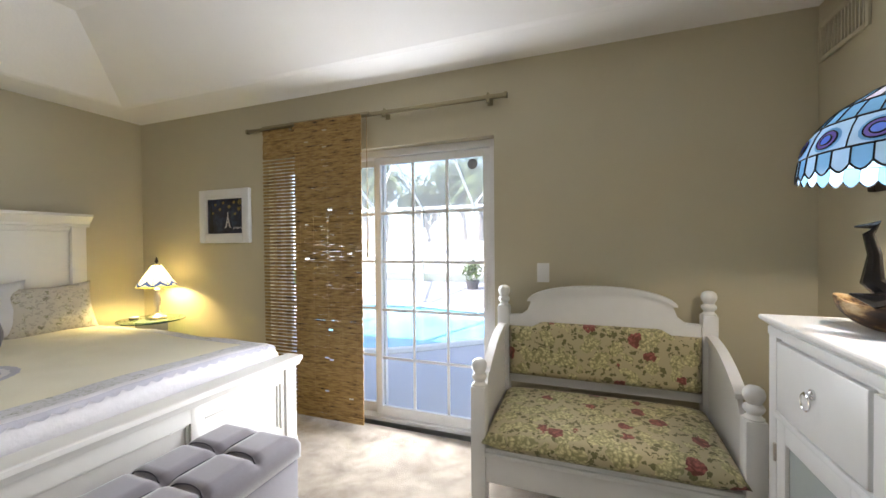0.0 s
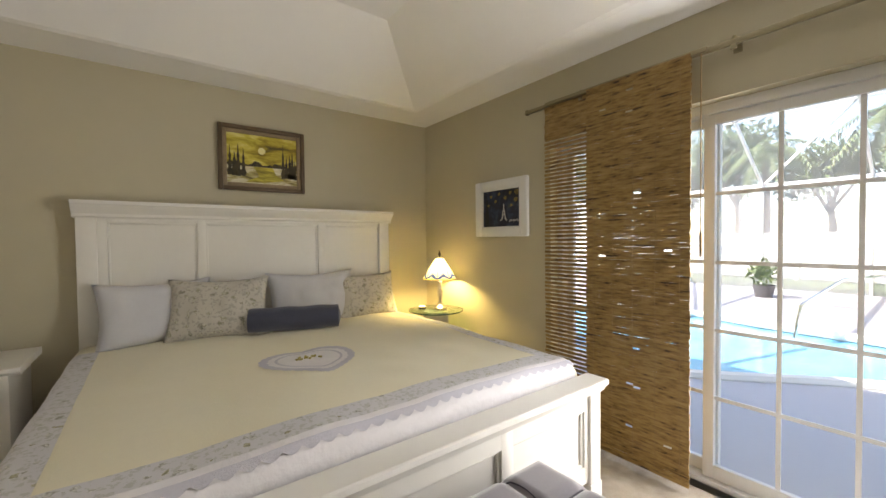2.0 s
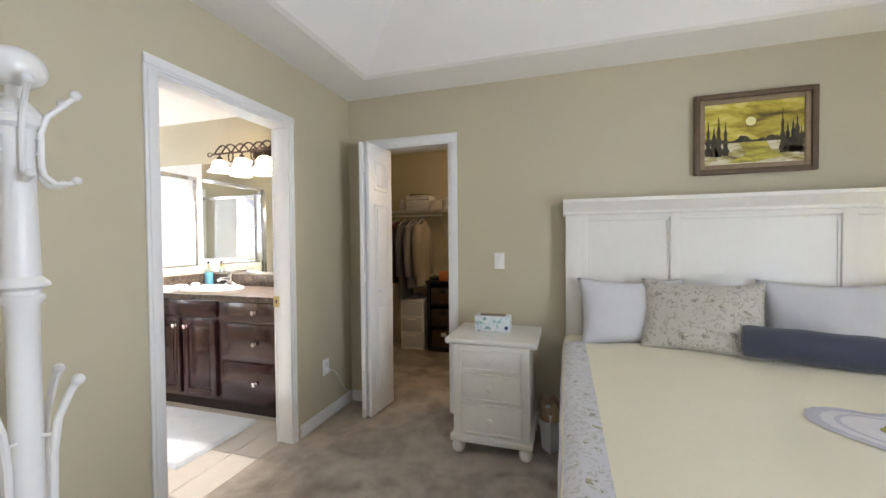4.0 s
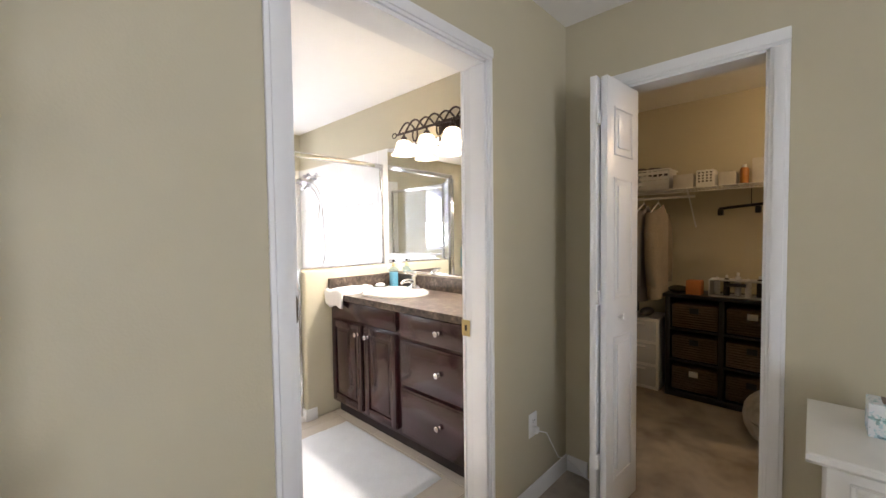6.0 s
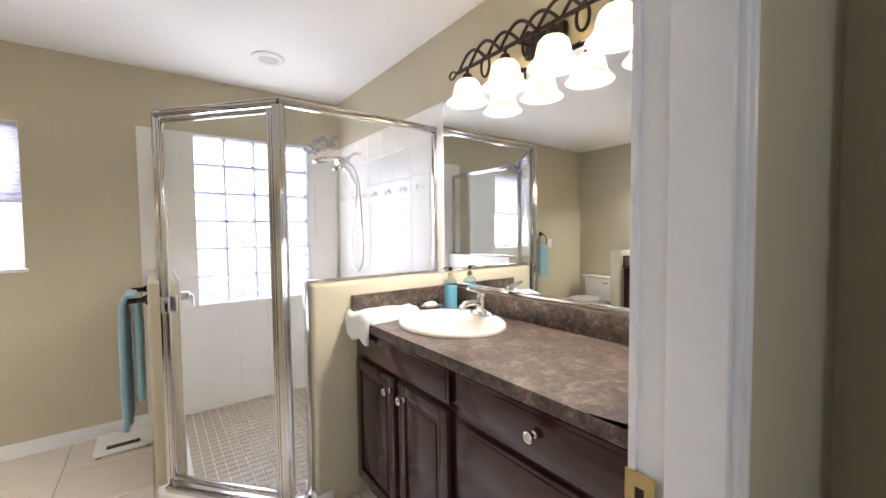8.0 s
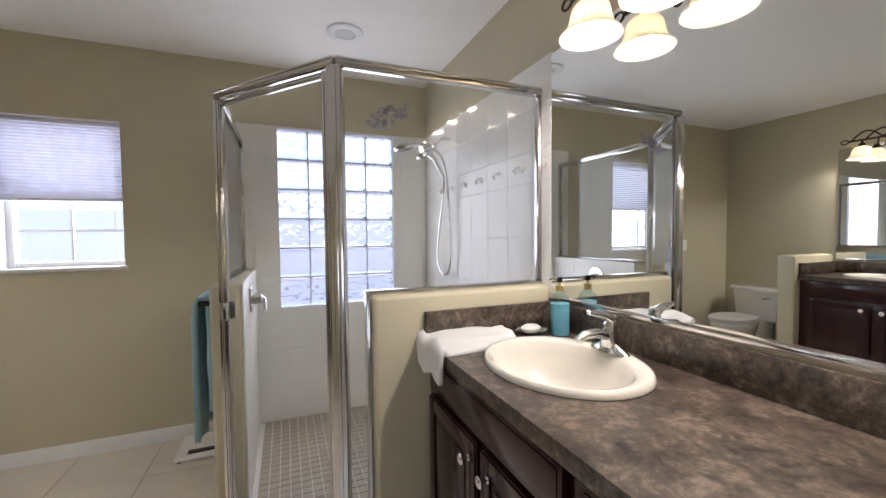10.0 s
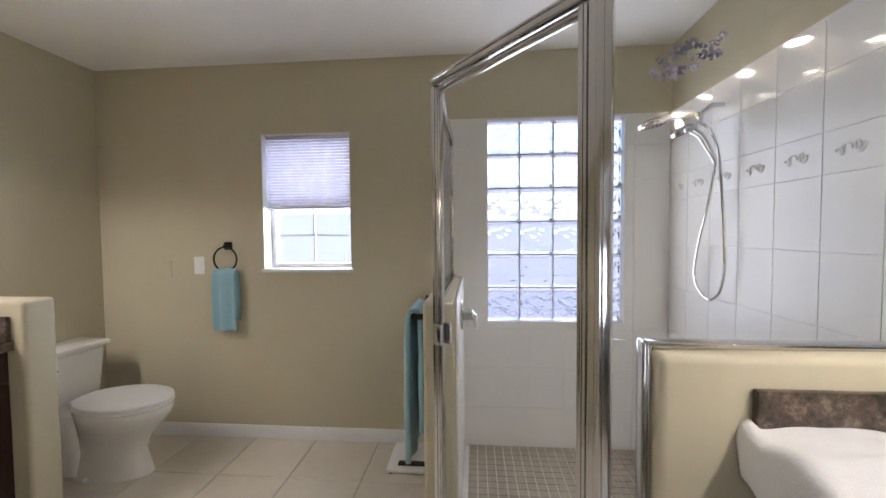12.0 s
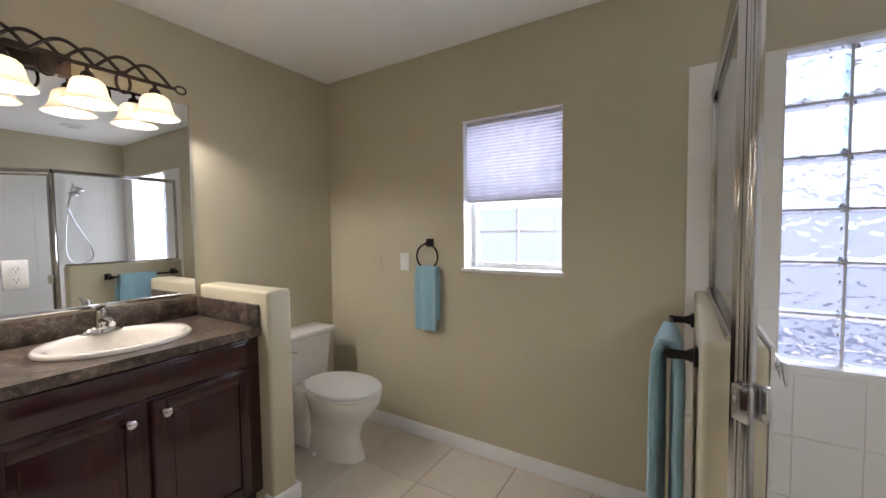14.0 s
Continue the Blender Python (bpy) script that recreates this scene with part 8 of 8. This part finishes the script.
put(to, "water_supply", tube(BM(), [(BE - 0.01, TYC + 0.20, 0.16), (BE - 0.08, TYC + 0.20, 0.16), (BE - 0.09, TYC + 0.18, 0.26), (BE - 0.10, TYC + 0.16, 0.385)], 0.006, 8), CHROME)

# ---- towels ----
trg = thing("towel_ring", -1.335, BS, 1.265, "black towel ring on the tan wall", "towel ring")
b = bx(-1.36, -1.31, BS + 0.001, BS + 0.014, 1.25, 1.30, bev=0.003)
box(b, -1.345, -1.325, BS + 0.012, BS + 0.05, 1.262, 1.282, bev=0.003)
put(trg, "mount", b, BLACK_METAL)
put(trg, "ring", tube(BM(), [(-1.335 + 0.078 * math.sin(i * 0.19635), BS + 0.042, 1.19 + 0.078 * math.cos(i * 0.19635)) for i in range(32)], 0.0058, 8, closed=True), BLACK_METAL)


def hanging_towel(name, origin, along, width, front, back, label, depth=0.03, out=(0, 1, 0), seed=0, thick=0.012):
    """A towel folded over a bar: front and back falls joined at the top."""
    o, a_, n_ = Vector(origin), Vector(along), Vector(out)
    b = BM()
    tot = front + back
    def fn(u, v):
        d = u * tot - back
        lay = max(-1, min(1, d / 0.03))
        z = -abs(d) + 0.012 * (1 - lay * lay)
        f = min(1, abs(d) / 0.15)
        wig = 0.010 * f * math.sin(v * 11 + seed + 1.5 * lay) + 0.004 * noise.noise(Vector((v * 6, d * 7, seed)))
        wd = width * (1 - 0.10 * (1 - f) + 0.03 * math.sin(d * 8 + seed))
        p = o + a_ * ((v - 0.5) * wd) + n_ * (lay * depth / 2 + wig) + Vector((0, 0, z))
        return tuple(p)
    grid(b, 44, 24, fn)
    return solid(single(name, b, TOWEL, label, "towel", smooth=180), thick)


hanging_towel("hand_towel", (-1.335, BS + 0.042, 1.122), (1, 0, 0), 0.155, 0.39, 0.33, "aqua hand towel hanging from the black ring", 0.045, seed=1)
tbr = thing("towel_bar", -2.735, -4.55, 0.955, "black towel bar on the shower half wall", "towel bar")
for y in (-4.87, -4.33):
    b = bx(-2.734, -2.722, y - 0.026, y + 0.026, 0.93, 0.985, bev=0.004)
    tube(b, [(-2.724, y, 0.958), (-2.70, y, 0.956), (-2.645, y, 0.955)], [0.024, 0.014, 0.016], 10)
    put(tbr, "bracket", b, BLACK_METAL)
put(tbr, "bar", tube(BM(), [(-2.650, -4.88, 0.955), (-2.650, -4.32, 0.955)], 0.009, 10), BLACK_METAL)
hanging_towel("bath_towel", (-2.650, -4.53, 0.976), (0, 1, 0), 0.32, 0.75, 0.60, "aqua bath towel hanging over the black bar", 0.062, (1, 0, 0), 3, 0.026)

# ---- floor things ----
sc = thing("bathroom_scale", -2.59, -4.78, 0, "white bathroom scale with a dark display", "scale")
put(sc, "platform", bx(-2.725, -2.44, -4.92, -4.63, 0.008, 0.032, bev=0.008), PLASTIC)
put(sc, "display", bx(-2.66, -2.50, -4.715, -4.665, 0.032, 0.0335, bev=0.0006), mat("dark_display", (0.02, 0.018, 0.018), 0.2))
for x in (-2.70, -2.465):
    for y in (-4.90, -4.65):
        put(sc, "foot", lathe(BM(), [(0, 0), (0.012, 0), (0.012, 0.009), (0, 0.009)], x, y, 0, 10), KICK)
b = BM()
def rug_fn(u, v):
    e = min(u, 1 - u, v * 1.5, (1 - v) * 1.5)
    return (-3.53 + u * 0.62, -3.19 + v * 0.93, 0.001 + 0.022 * min(1, e / 0.03) ** 0.5 + 0.003 * noise.noise(Vector((u * 14, v * 20, 0))))
g = grid(b, 40, 60, rug_fn)
single("bath_rug", b, RUG, "thick white bath rug before the vanity", "rug", smooth=180)

# ceiling speaker / fan grille
cf = thing("ceiling_fan_grille", -3.40, -4.33, BC, "round white exhaust grille in the bathroom ceiling", "exhaust grille")
put(cf, "rim", lathe(BM(), [(0.055, -0.001), (0.10, -0.001), (0.10, -0.008), (0.09, -0.014), (0.06, -0.014), (0.055, -0.008)], -3.40, -4.33, BC, 32), PLASTIC)
put(cf, "disc", lathe(BM(), [(0, -0.012), (0.052, -0.010), (0.055, -0.004), (0, -0.004)], -3.40, -4.33, BC, 28), mat("grey_grille", (0.55, 0.55, 0.55), 0.6))

# strike plate of the pocket door
stp = thing("strike_plate", BATH_DOOR[0] + 0.015, -1.91, 0.914, "satin brass strike plate on the door jamb", "strike plate")
b = BM()
for q in ((-1.936, -1.921, 0.88, 0.95), (-1.907, -1.892, 0.88, 0.95), (-1.921, -1.907, 0.88, 0.902), (-1.921, -1.907, 0.928, 0.95)):
    box(b, BATH_DOOR[0] + 0.0145, BATH_DOOR[0] + 0.0175, *q)
put(stp, "plate", b, BRASS)
put(stp, "latch_hole", bx(BATH_DOOR[0] + 0.008, BATH_DOOR[0] + 0.0150, -1.921, -1.907, 0.902, 0.928), KICK)

# ---- outside ----
structure("ground", bx(-400, 400, -400, 800, -0.35, -0.16), mat("lawn_grass", (0.07, 0.11, 0.035), 0.95, var=0.35, s1=0.5, s2=20, bump=0.6, bscale=40), "green lawn to the horizon")
POOL = [(-3.0 + (2.35 + 0.35 * math.sin(3 * a + 0.6) + 0.2 * math.cos(2 * a)) * math.cos(a), 6.35 + (1.85 + 0.30 * math.sin(3 * a + 0.6)) * math.sin(a)) for a in [i * 2 * math.pi / 60 for i in range(60)]]


def deck_ring():
    b = BM()
    rect_ = (-10.0, 6.0, YN + 0.2, 13.6)
    c = (-3.0, 6.35)
    def edge(p):
        dx, dy = p[0] - c[0], p[1] - c[1]
        t = min(((rect_[1] if dx > 0 else rect_[0]) - c[0]) / dx if abs(dx) > 1e-6 else 1e9, ((rect_[3] if dy > 0 else rect_[2]) - c[1]) / dy if abs(dy) > 1e-6 else 1e9)
        return (c[0] + dx * t, c[1] + dy * t)
    n = len(POOL)
    a = [b.verts.new((*p, -0.10)) for p in POOL]
    o = [b.verts.new((*edge(p), -0.10)) for p in POOL]
    w = [b.verts.new((*p, -0.30)) for p in POOL]
    for i in range(n):
        j = (i + 1) % n
        b.faces.new((a[i], a[j], o[j], o[i])), b.faces.new((a[i], w[i], w[j], a[j]))
    for q in ((rect_[0], rect_[2]), (rect_[1], rect_[2]), (rect_[0], rect_[3]), (rect_[1], rect_[3])):
        v = b.verts.new((*q, -0.10))
        k = min(range(n), key=lambda i: math.dist(o[i].co.xy, q) + math.dist(o[(i + 1) % n].co.xy, q))
        b.faces.new((o[k], o[(k + 1) % n], v))
    return b


# made-up pale ground that bounces sunlight and brightens the bathroom windows' view
structure("side_path", bx(-9.0, 3.0, -9.5, BS - 0.2, -0.17, -0.12), DECK, "pale slab added along the house to bounce sunlight")
structure("patio", deck_ring(), DECK, "pale concrete pool deck")
cop = BM()
tube(cop, [(x, y, -0.085) for x, y in POOL], 0.06, 8, closed=True)
pool = thing("swimming_pool", -3.0, 6.35, -0.2, "freeform swimming pool of blue water", "pool")
put(pool, "coping", cop, mat("white_pool_coping", (0.72, 0.70, 0.66), 0.8), "white rounded coping")
b = BM()
b.faces.new([b.verts.new((x, y, -0.155)) for x, y in POOL])
put(pool, "water", b, WATER, "blue pool water", smooth=0)
hr = tube(BM(), [(-1.35, 8.2, -0.1), (-1.35, 8.2, 0.65), (-1.42, 8.1, 0.75), (-1.75, 7.7, 0.70), (-2.1, 7.3, 0.35), (-2.15, 7.25, -0.1)], 0.022, 8)
single("pool_handrail", hr, CHROME, "bent metal handrail at the pool steps", "handrail")
single("threshold_step", bx(s0 - 0.05, s1 + 0.05, YN + 0.19, YN + 0.36, -0.12, -0.02, bev=0.006), DECK, "pale concrete step outside the sliding door", "step", kind="structure")
fc = thing("vinyl_fence", -4.0, 17.2, -0.16, "white vinyl privacy fence behind the pool", "fence")
pnl, pst = mesh_of(bx(-1.15, 1.15, -0.02, 0.02, 0.05, 1.56, bev=0.01), VINYL), mesh_of(bx(-0.065, 0.065, -0.065, 0.065, 0, 1.68, bev=0.012), VINYL)
for k in range(16):
    for nm, me, dx in (("panel", pnl, 1.2), ("post", pst, 0.0)):
        ob = new(nm, me)
        ob.parent = fc
        ob.matrix_basis = Matrix.Translation((-19.2 + 2.4 * k + dx, 0, 0))
# added sheet that glows by itself, in place of the bright view outside
structure("backdrop", bx(-14, 9, -9.6, -9.5, -0.2, 1.72), mat("glowing_lavender_backdrop", (0.80, 0.80, 0.84), 0.8, var=0.03, s1=0.4, glow=(0.82, 0.84, 1.0), power=0.19), "glowing pale lavender backdrop added outside the bathroom windows")
cg = thing("pool_cage", -3.0, 8.0, -0.1, "white aluminium screen enclosure over the pool", "pool cage")
ALU = mat("white_aluminium_beam", (0.78, 0.78, 0.78), 0.45, var=0.02)
CGX = [-10.0 + 2.0 * i for i in range(8)]


def beam(p, q, w=0.05, name="beam"):
    a, c = Vector(p), Vector(q)
    b = bx(-w / 2, w / 2, -w, w, 0, (c - a).length, bev=0.004)
    bmesh.ops.transform(b, matrix=Matrix.Translation(a) @ (c - a).to_track_quat("Z", "Y").to_matrix().to_4x4(), verts=b.verts[:])
    put(cg, name, b, ALU)


for x in CGX:
    beam((x, 13.4, -0.1), (x, 13.4, 2.65), name="post")
    beam((x, 13.4, 2.65), (x, 11.2, 4.0), name="rafter")
    beam((x, 11.2, 4.0), (x, 5.4, 4.2), name="rafter")
    beam((x, 5.4, 4.2), (x, YN + 0.95, 2.75), name="rafter")
for y, z in ((13.4, 2.65), (13.4, 1.0), (11.2, 4.0), (8.3, 4.1), (5.4, 4.2)):
    beam((CGX[0], y, z), (CGX[-1], y, z), name="purlin")
for k, x in enumerate(CGX[:-1]):
    if k % 2:
        beam((x, 13.4, 2.65), (x + 2.0, 11.2, 4.0), 0.035, "brace")
        beam((x, 11.2, 4.0), (x + 2.0, 5.4, 4.2), 0.035, "brace")
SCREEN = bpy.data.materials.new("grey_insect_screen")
SCREEN.use_nodes = True
sn_, sl_ = SCREEN.node_tree.nodes, SCREEN.node_tree.links
sd_, st_, sm_ = sn_.new("ShaderNodeBsdfDiffuse"), sn_.new("ShaderNodeBsdfTransparent"), sn_.new("ShaderNodeMixShader")
sd_.inputs[0].default_value = (0.55, 0.55, 0.58, 1)
sm_.inputs[0].default_value = 0.42
sl_.new(st_.outputs[0], sm_.inputs[1]), sl_.new(sd_.outputs[0], sm_.inputs[2]), sl_.new(sm_.outputs[0], sn_["Material Output"].inputs[0])
for k in range(7):
    for p0, p1 in (((13.42, -0.1), (13.42, 2.65)), ((13.42, 2.68), (11.2, 4.03)), ((11.2, 4.03), (5.4, 4.23))):
        b = BM()
        b.faces.new([b.verts.new(v_) for v_ in ((CGX[k] + 0.03, *p0), (CGX[k + 1] - 0.03, *p0), (CGX[k + 1] - 0.03, *p1), (CGX[k] + 0.03, *p1))])
        put(cg, "screen_panel", b, SCREEN, smooth=0)
wg = thing("house_wing", 1.6, 12.5, -0.1, "sand stucco house wing with a low roof", "house")
put(wg, "wall", bx(-0.95, 4.2, 9.4, 16.0, -0.1, 2.5), STUCCO)
put(wg, "fascia", bx(-1.45, 4.6, 8.9, 16.5, 2.42, 2.60, bev=0.01), VINYL)
b = BM()
v = [b.verts.new(p) for p in ((-1.5, 8.85, 2.6), (4.65, 8.85, 2.6), (4.65, 16.55, 2.6), (-1.5, 16.55, 2.6), (1.2, 11.2, 3.7), (2.0, 11.2, 3.7), (2.0, 14.0, 3.7), (1.2, 14.0, 3.7))]
for q in ((0, 1, 5, 4), (1, 2, 6, 5), (2, 3, 7, 6), (3, 0, 4, 7), (4, 5, 6, 7), (3, 2, 1, 0)):
    b.faces.new([v[i] for i in q])
put(wg, "roof", b, ROOFING, smooth=0)

rnd = random.Random(21)


def leaf_clump(b, c, r, n, size):
    for k in range(n):
        d = Vector((rnd.gauss(0, 1), rnd.gauss(0, 1), rnd.gauss(0, 0.8))).normalized() * r * rnd.random() ** 0.45
        p = c + d
        a, t = Vector((rnd.uniform(-1, 1), rnd.uniform(-1, 1), rnd.uniform(-1, 1))).normalized(), size * rnd.uniform(0.6, 1.3)
        s = a.orthogonal().normalized() * t * 0.35
        q = [b.verts.new(x) for x in (p - a * t, p + s, p + a * t, p - s)]
        b.faces.new(q)


def broad_tree(x, y, h):
    root = thing("tree", x, y, -0.16, "leafy green tree behind the pool fence", "tree", "trees behind the fence")
    b = BM()
    tube(b, [(x, y, -0.16), (x + 0.1, y, h * 0.3), (x - 0.05, y, h * 0.55)], [0.16, 0.12, 0.07], 8)
    for k in range(5):
        a = k * 1.3
        tube(b, [(x, y, h * 0.4), (x + 0.7 * math.cos(a), y + 0.7 * math.sin(a), h * 0.6), (x + 1.3 * math.cos(a), y + 1.3 * math.sin(a), h * 0.75)], [0.07, 0.05, 0.02], 6)
    put(root, "trunk", b, BARK)
    b = BM()
    for k in range(9):
        a = k * 2.4
        rr_ = 1.5 * math.sqrt(k / 9)
        leaf_clump(b, Vector((x + rr_ * math.cos(a), y + rr_ * math.sin(a), h * (0.62 + 0.3 * rnd.random()))), 0.9, 260, 0.16)
    put(root, "crown", b, LEAF, smooth=0)


def palm(x, y, h):
    root = thing("palm_tree", x, y, -0.16, "tall palm tree with drooping fronds", "tree", "trees behind the fence")
    put(root, "trunk", tube(BM(), [(x, y, -0.16), (x + 0.08, y, h * 0.5), (x, y, h)], [0.17, 0.12, 0.10], 10), BARK)
    for k in range(16):
        a, up = k * 2.4, 0.9 - 0.09 * k
        b = BM()
        pts = [Vector((x + math.cos(a) * 1.7 * t, y + math.sin(a) * 1.7 * t, h + up * t * 1.2 - 1.5 * t * t)) for t in [i / 10 for i in range(11)]]
        side = Vector((-math.sin(a), math.cos(a), 0))
        for i in range(1, 11):
            for s in (-1, 1):
                for o in (0, 0.5):
                    p = pts[i].lerp(pts[i - 1], o)
                    tip = p + side * s * 0.42 * math.sin(math.pi * (i / 11) ** 0.7) + Vector((0, 0, -0.22))
                    w = (pts[i] - pts[i - 1]) * 0.22
                    b.faces.new([b.verts.new(q) for q in (p - w, p + w, tip)])
        put(root, "frond", b, LEAF, smooth=0)


for x, y, h in ((-12.5, 20.0, 6.2), (-9.2, 21.5, 5.2), (-6.6, 20.4, 6.6), (-3.9, 21.8, 5.6), (-0.8, 20.6, 6.4), (2.4, 21.5, 6.0), (-15.5, 22.0, 6.5)):
    broad_tree(x, y, h)
for x, y, h in ((-5.2, 18.6, 4.6), (-1.9, 18.8, 5.3), (-10.4, 18.5, 5.0)):
    palm(x, y, h)
x, y = -3.5, 11.5
root = thing("potted_shrub", x, y, -0.1, "dark green shrub in a planter by the pool", "shrub")
put(root, "pot", lathe(BM(), [(0, 0), (0.16, 0), (0.21, 0.28), (0.19, 0.28), (0.17, 0.24), (0, 0.24)], x, y, -0.1, 16), mat("dark_planter", (0.10, 0.09, 0.09), 0.7))
b = BM()
leaf_clump(b, Vector((x, y, 0.45)), 0.32, 150, 0.09)
put(root, "foliage", b, LEAF, smooth=0)

# ---- pieces of floors and walls ----
def tile_mesh(w, h, t, bev, material):
    return mesh_of(bx(-w / 2, w / 2, -h / 2, h / 2, -t / 2, t / 2, bev=bev, seg=1), material, 30)


bfloor = bpy.data.objects["bath_floor"]
P = 0.412
cache = {}


def lay(parent, cx_, cy_, w, h, place, material, t=0.008, bev=0.0015):
    key = (round(w, 3), round(h, 3), material.name)
    if key not in cache:
        cache[key] = tile_mesh(w, h, t, bev, material)
    ob = new("tile", cache[key])
    ob.parent = parent
    ob.matrix_basis = place
    return ob


rt = random.Random(5)
xs = sorted({round(-1.905 + P * i, 4) for i in range(-7, 6)})
ys = sorted({round(-4.567 + P * i, 4) for i in range(-2, 8)})
for xa, xb_ in zip(xs, xs[1:]):
    for ya, yb in zip(ys, ys[1:]):
        a0_, a1_, c0_, c1_ = max(xa, BW), min(xb_, BE), max(ya, BS), min(yb, BN + 0.03)
        if a1_ - a0_ < 0.02 or c1_ - c0_ < 0.02:
            continue
        if a1_ < -2.85 and c1_ < -3.6:      # the shower pan
            continue
        lay(bfloor, 0, 0, a1_ - a0_ - 0.005, c1_ - c0_ - 0.005, Matrix.Translation(((a0_ + a1_) / 2, (c0_ + c1_) / 2, -0.004)) @ pose(0, 0, 0, rt.uniform(-0.05, 0.05), rt.uniform(-0.05, 0.05), 0), TILE_FLOOR)

# shower walls: eight by ten inch glazed tiles with a relief band
TW, TH = 0.2045, 0.254
swall = structure("shower_wall", bx(BW + 0.0005, BW + 0.004, BS + 0.001, -3.40, 0.0, 2.045), GROUT, "white tiled shower wall with a relief band")
sback = structure("shower_back_wall", pieces(BM(), [(BLOCKS[0], BLOCKS[1], BLOCKS[2], BLOCKS[3])], BW, -2.70, BS + 0.0005, BS + 0.004, 0.0, 2.045, "x"), GROUT, "white tiled wall round the block window")
spony = structure("shower_side_wall", bx(-2.8685, -2.8655, BS + 0.004, -4.07, 0.0, PONY_H + 0.004), GROUT, "white tiles on the shower half wall")
zr = [0.0, 0.255, 0.509, 0.763, 1.017, 1.271, 1.525, 1.666, 1.86, 2.045]
rows_z = list(zip(zr, zr[1:]))
yy = [-3.40] + [-3.54 - TW * i for i in range(0, 8)]
yy = [v_ for v_ in yy if v_ > BS] + [BS + 0.004]
for zi, (za, zb) in enumerate(rows_z):
    for ya, yb in zip(yy, yy[1:]):
        w, h = abs(ya - yb) - 0.0017, zb - za - 0.0017
        if w < 0.01:
            continue
        o = lay(swall, 0, 0, w, h, Matrix.Translation((BW + 0.0052, (ya + yb) / 2, (za + zb) / 2)) @ pose(0, 0, 0, 90, 0, 90), TILE_WALL, 0.006, 0.0012)
        if zi == 6:
            q = BM()
            for s in (-1, 1):
                tube(q, [(0.004, s * (0.012 + 0.040 * t / 20) + 0.016 * math.cos(t * 0.5) * (1 - t / 24), 0.022 * math.sin(t * 0.5) * (1 - t / 26)) for t in range(20)], 0.004, 5)
            part("relief_scroll", q, TILE_WALL, swall, m=Matrix.Translation((BW + 0.006, (ya + yb) / 2, (za + zb) / 2)))
xx = [BW + 0.010 + TW * i for i in range(0, 8)]
xx = [v_ for v_ in xx if v_ < -2.72] + [-2.70]
for za, zb in rows_z:
    for xa, xb_ in zip(xx, xx[1:]):
        # cut round the block window
        parts_ = [(xa, xb_, za, zb)]
        X0, X1, Z0, Z1 = BLOCKS
        if xb_ > X0 and xa < X1 and zb > Z0 and za < Z1:
            parts_ = [(xa, min(xb_, X0), za, zb), (max(xa, X1), xb_, za, zb), (max(xa, X0), min(xb_, X1), za, min(zb, Z0)), (max(xa, X0), min(xb_, X1), max(za, Z1), zb)]
        for pa, pb, pc, pe in parts_:
            if pb - pa > 0.012 and pe - pc > 0.012:
                lay(sback, 0, 0, pb - pa - 0.0017, pe - pc - 0.0017, Matrix.Translation(((pa + pb) / 2, BS + 0.0052, (pc + pe) / 2)) @ pose(0, 0, 0, 90, 0, 0), TILE_WALL, 0.006, 0.0012)
yy = [-4.07 - TW * i for i in range(0, 5)] + [BS + 0.008]
for za, zb in zip(zr[:5] , zr[1:5] + [PONY_H + 0.004]):
    for ya, yb in zip(yy, yy[1:]):
        if abs(ya - yb) > 0.02 and zb - za > 0.02:
            lay(spony, 0, 0, abs(ya - yb) - 0.0017, zb - za - 0.0017, Matrix.Translation((-2.8702, (ya + yb) / 2, (za + zb) / 2)) @ pose(0, 0, 0, 90, 0, 90), TILE_WALL, 0.006, 0.0012)
# shower pan of small stone tiles
span = structure("shower_floor", prism(BM(), [(BW + 0.01, BS + 0.01), (-2.875, BS + 0.01), (-2.875, -4.06), (-3.26, -3.545), (BW + 0.01, -3.545)], "z", -0.02, 0.004), GROUT, "shower floor of small beige stone tiles")
MOSAIC = mat("beige_stone_mosaic", (0.40, 0.345, 0.27), 0.45, var=0.22, s1=9, s2=60, bump=0.15, bscale=60)
q = BM()
k = 0
s_ = 0.052
for i in range(25):
    for j in range(28):
        cx_, cy_ = BW + 0.035 + s_ * i, BS + 0.035 + s_ * j
        if cx_ > -2.905 or cy_ > -3.575 or (cx_ + 3.26) / 0.385 + (cy_ + 4.06) / 0.515 > 0.93:
            continue
        box(q, cx_ - 0.0235, cx_ + 0.0235, cy_ - 0.0235, cy_ + 0.0235, 0.003, 0.0085 + 0.0006 * ((i * 7 + j * 3) % 3))
ms = part("mosaic_tile", q, MOSAIC, span, smooth=0)
tagged(ms, kind="stuff")
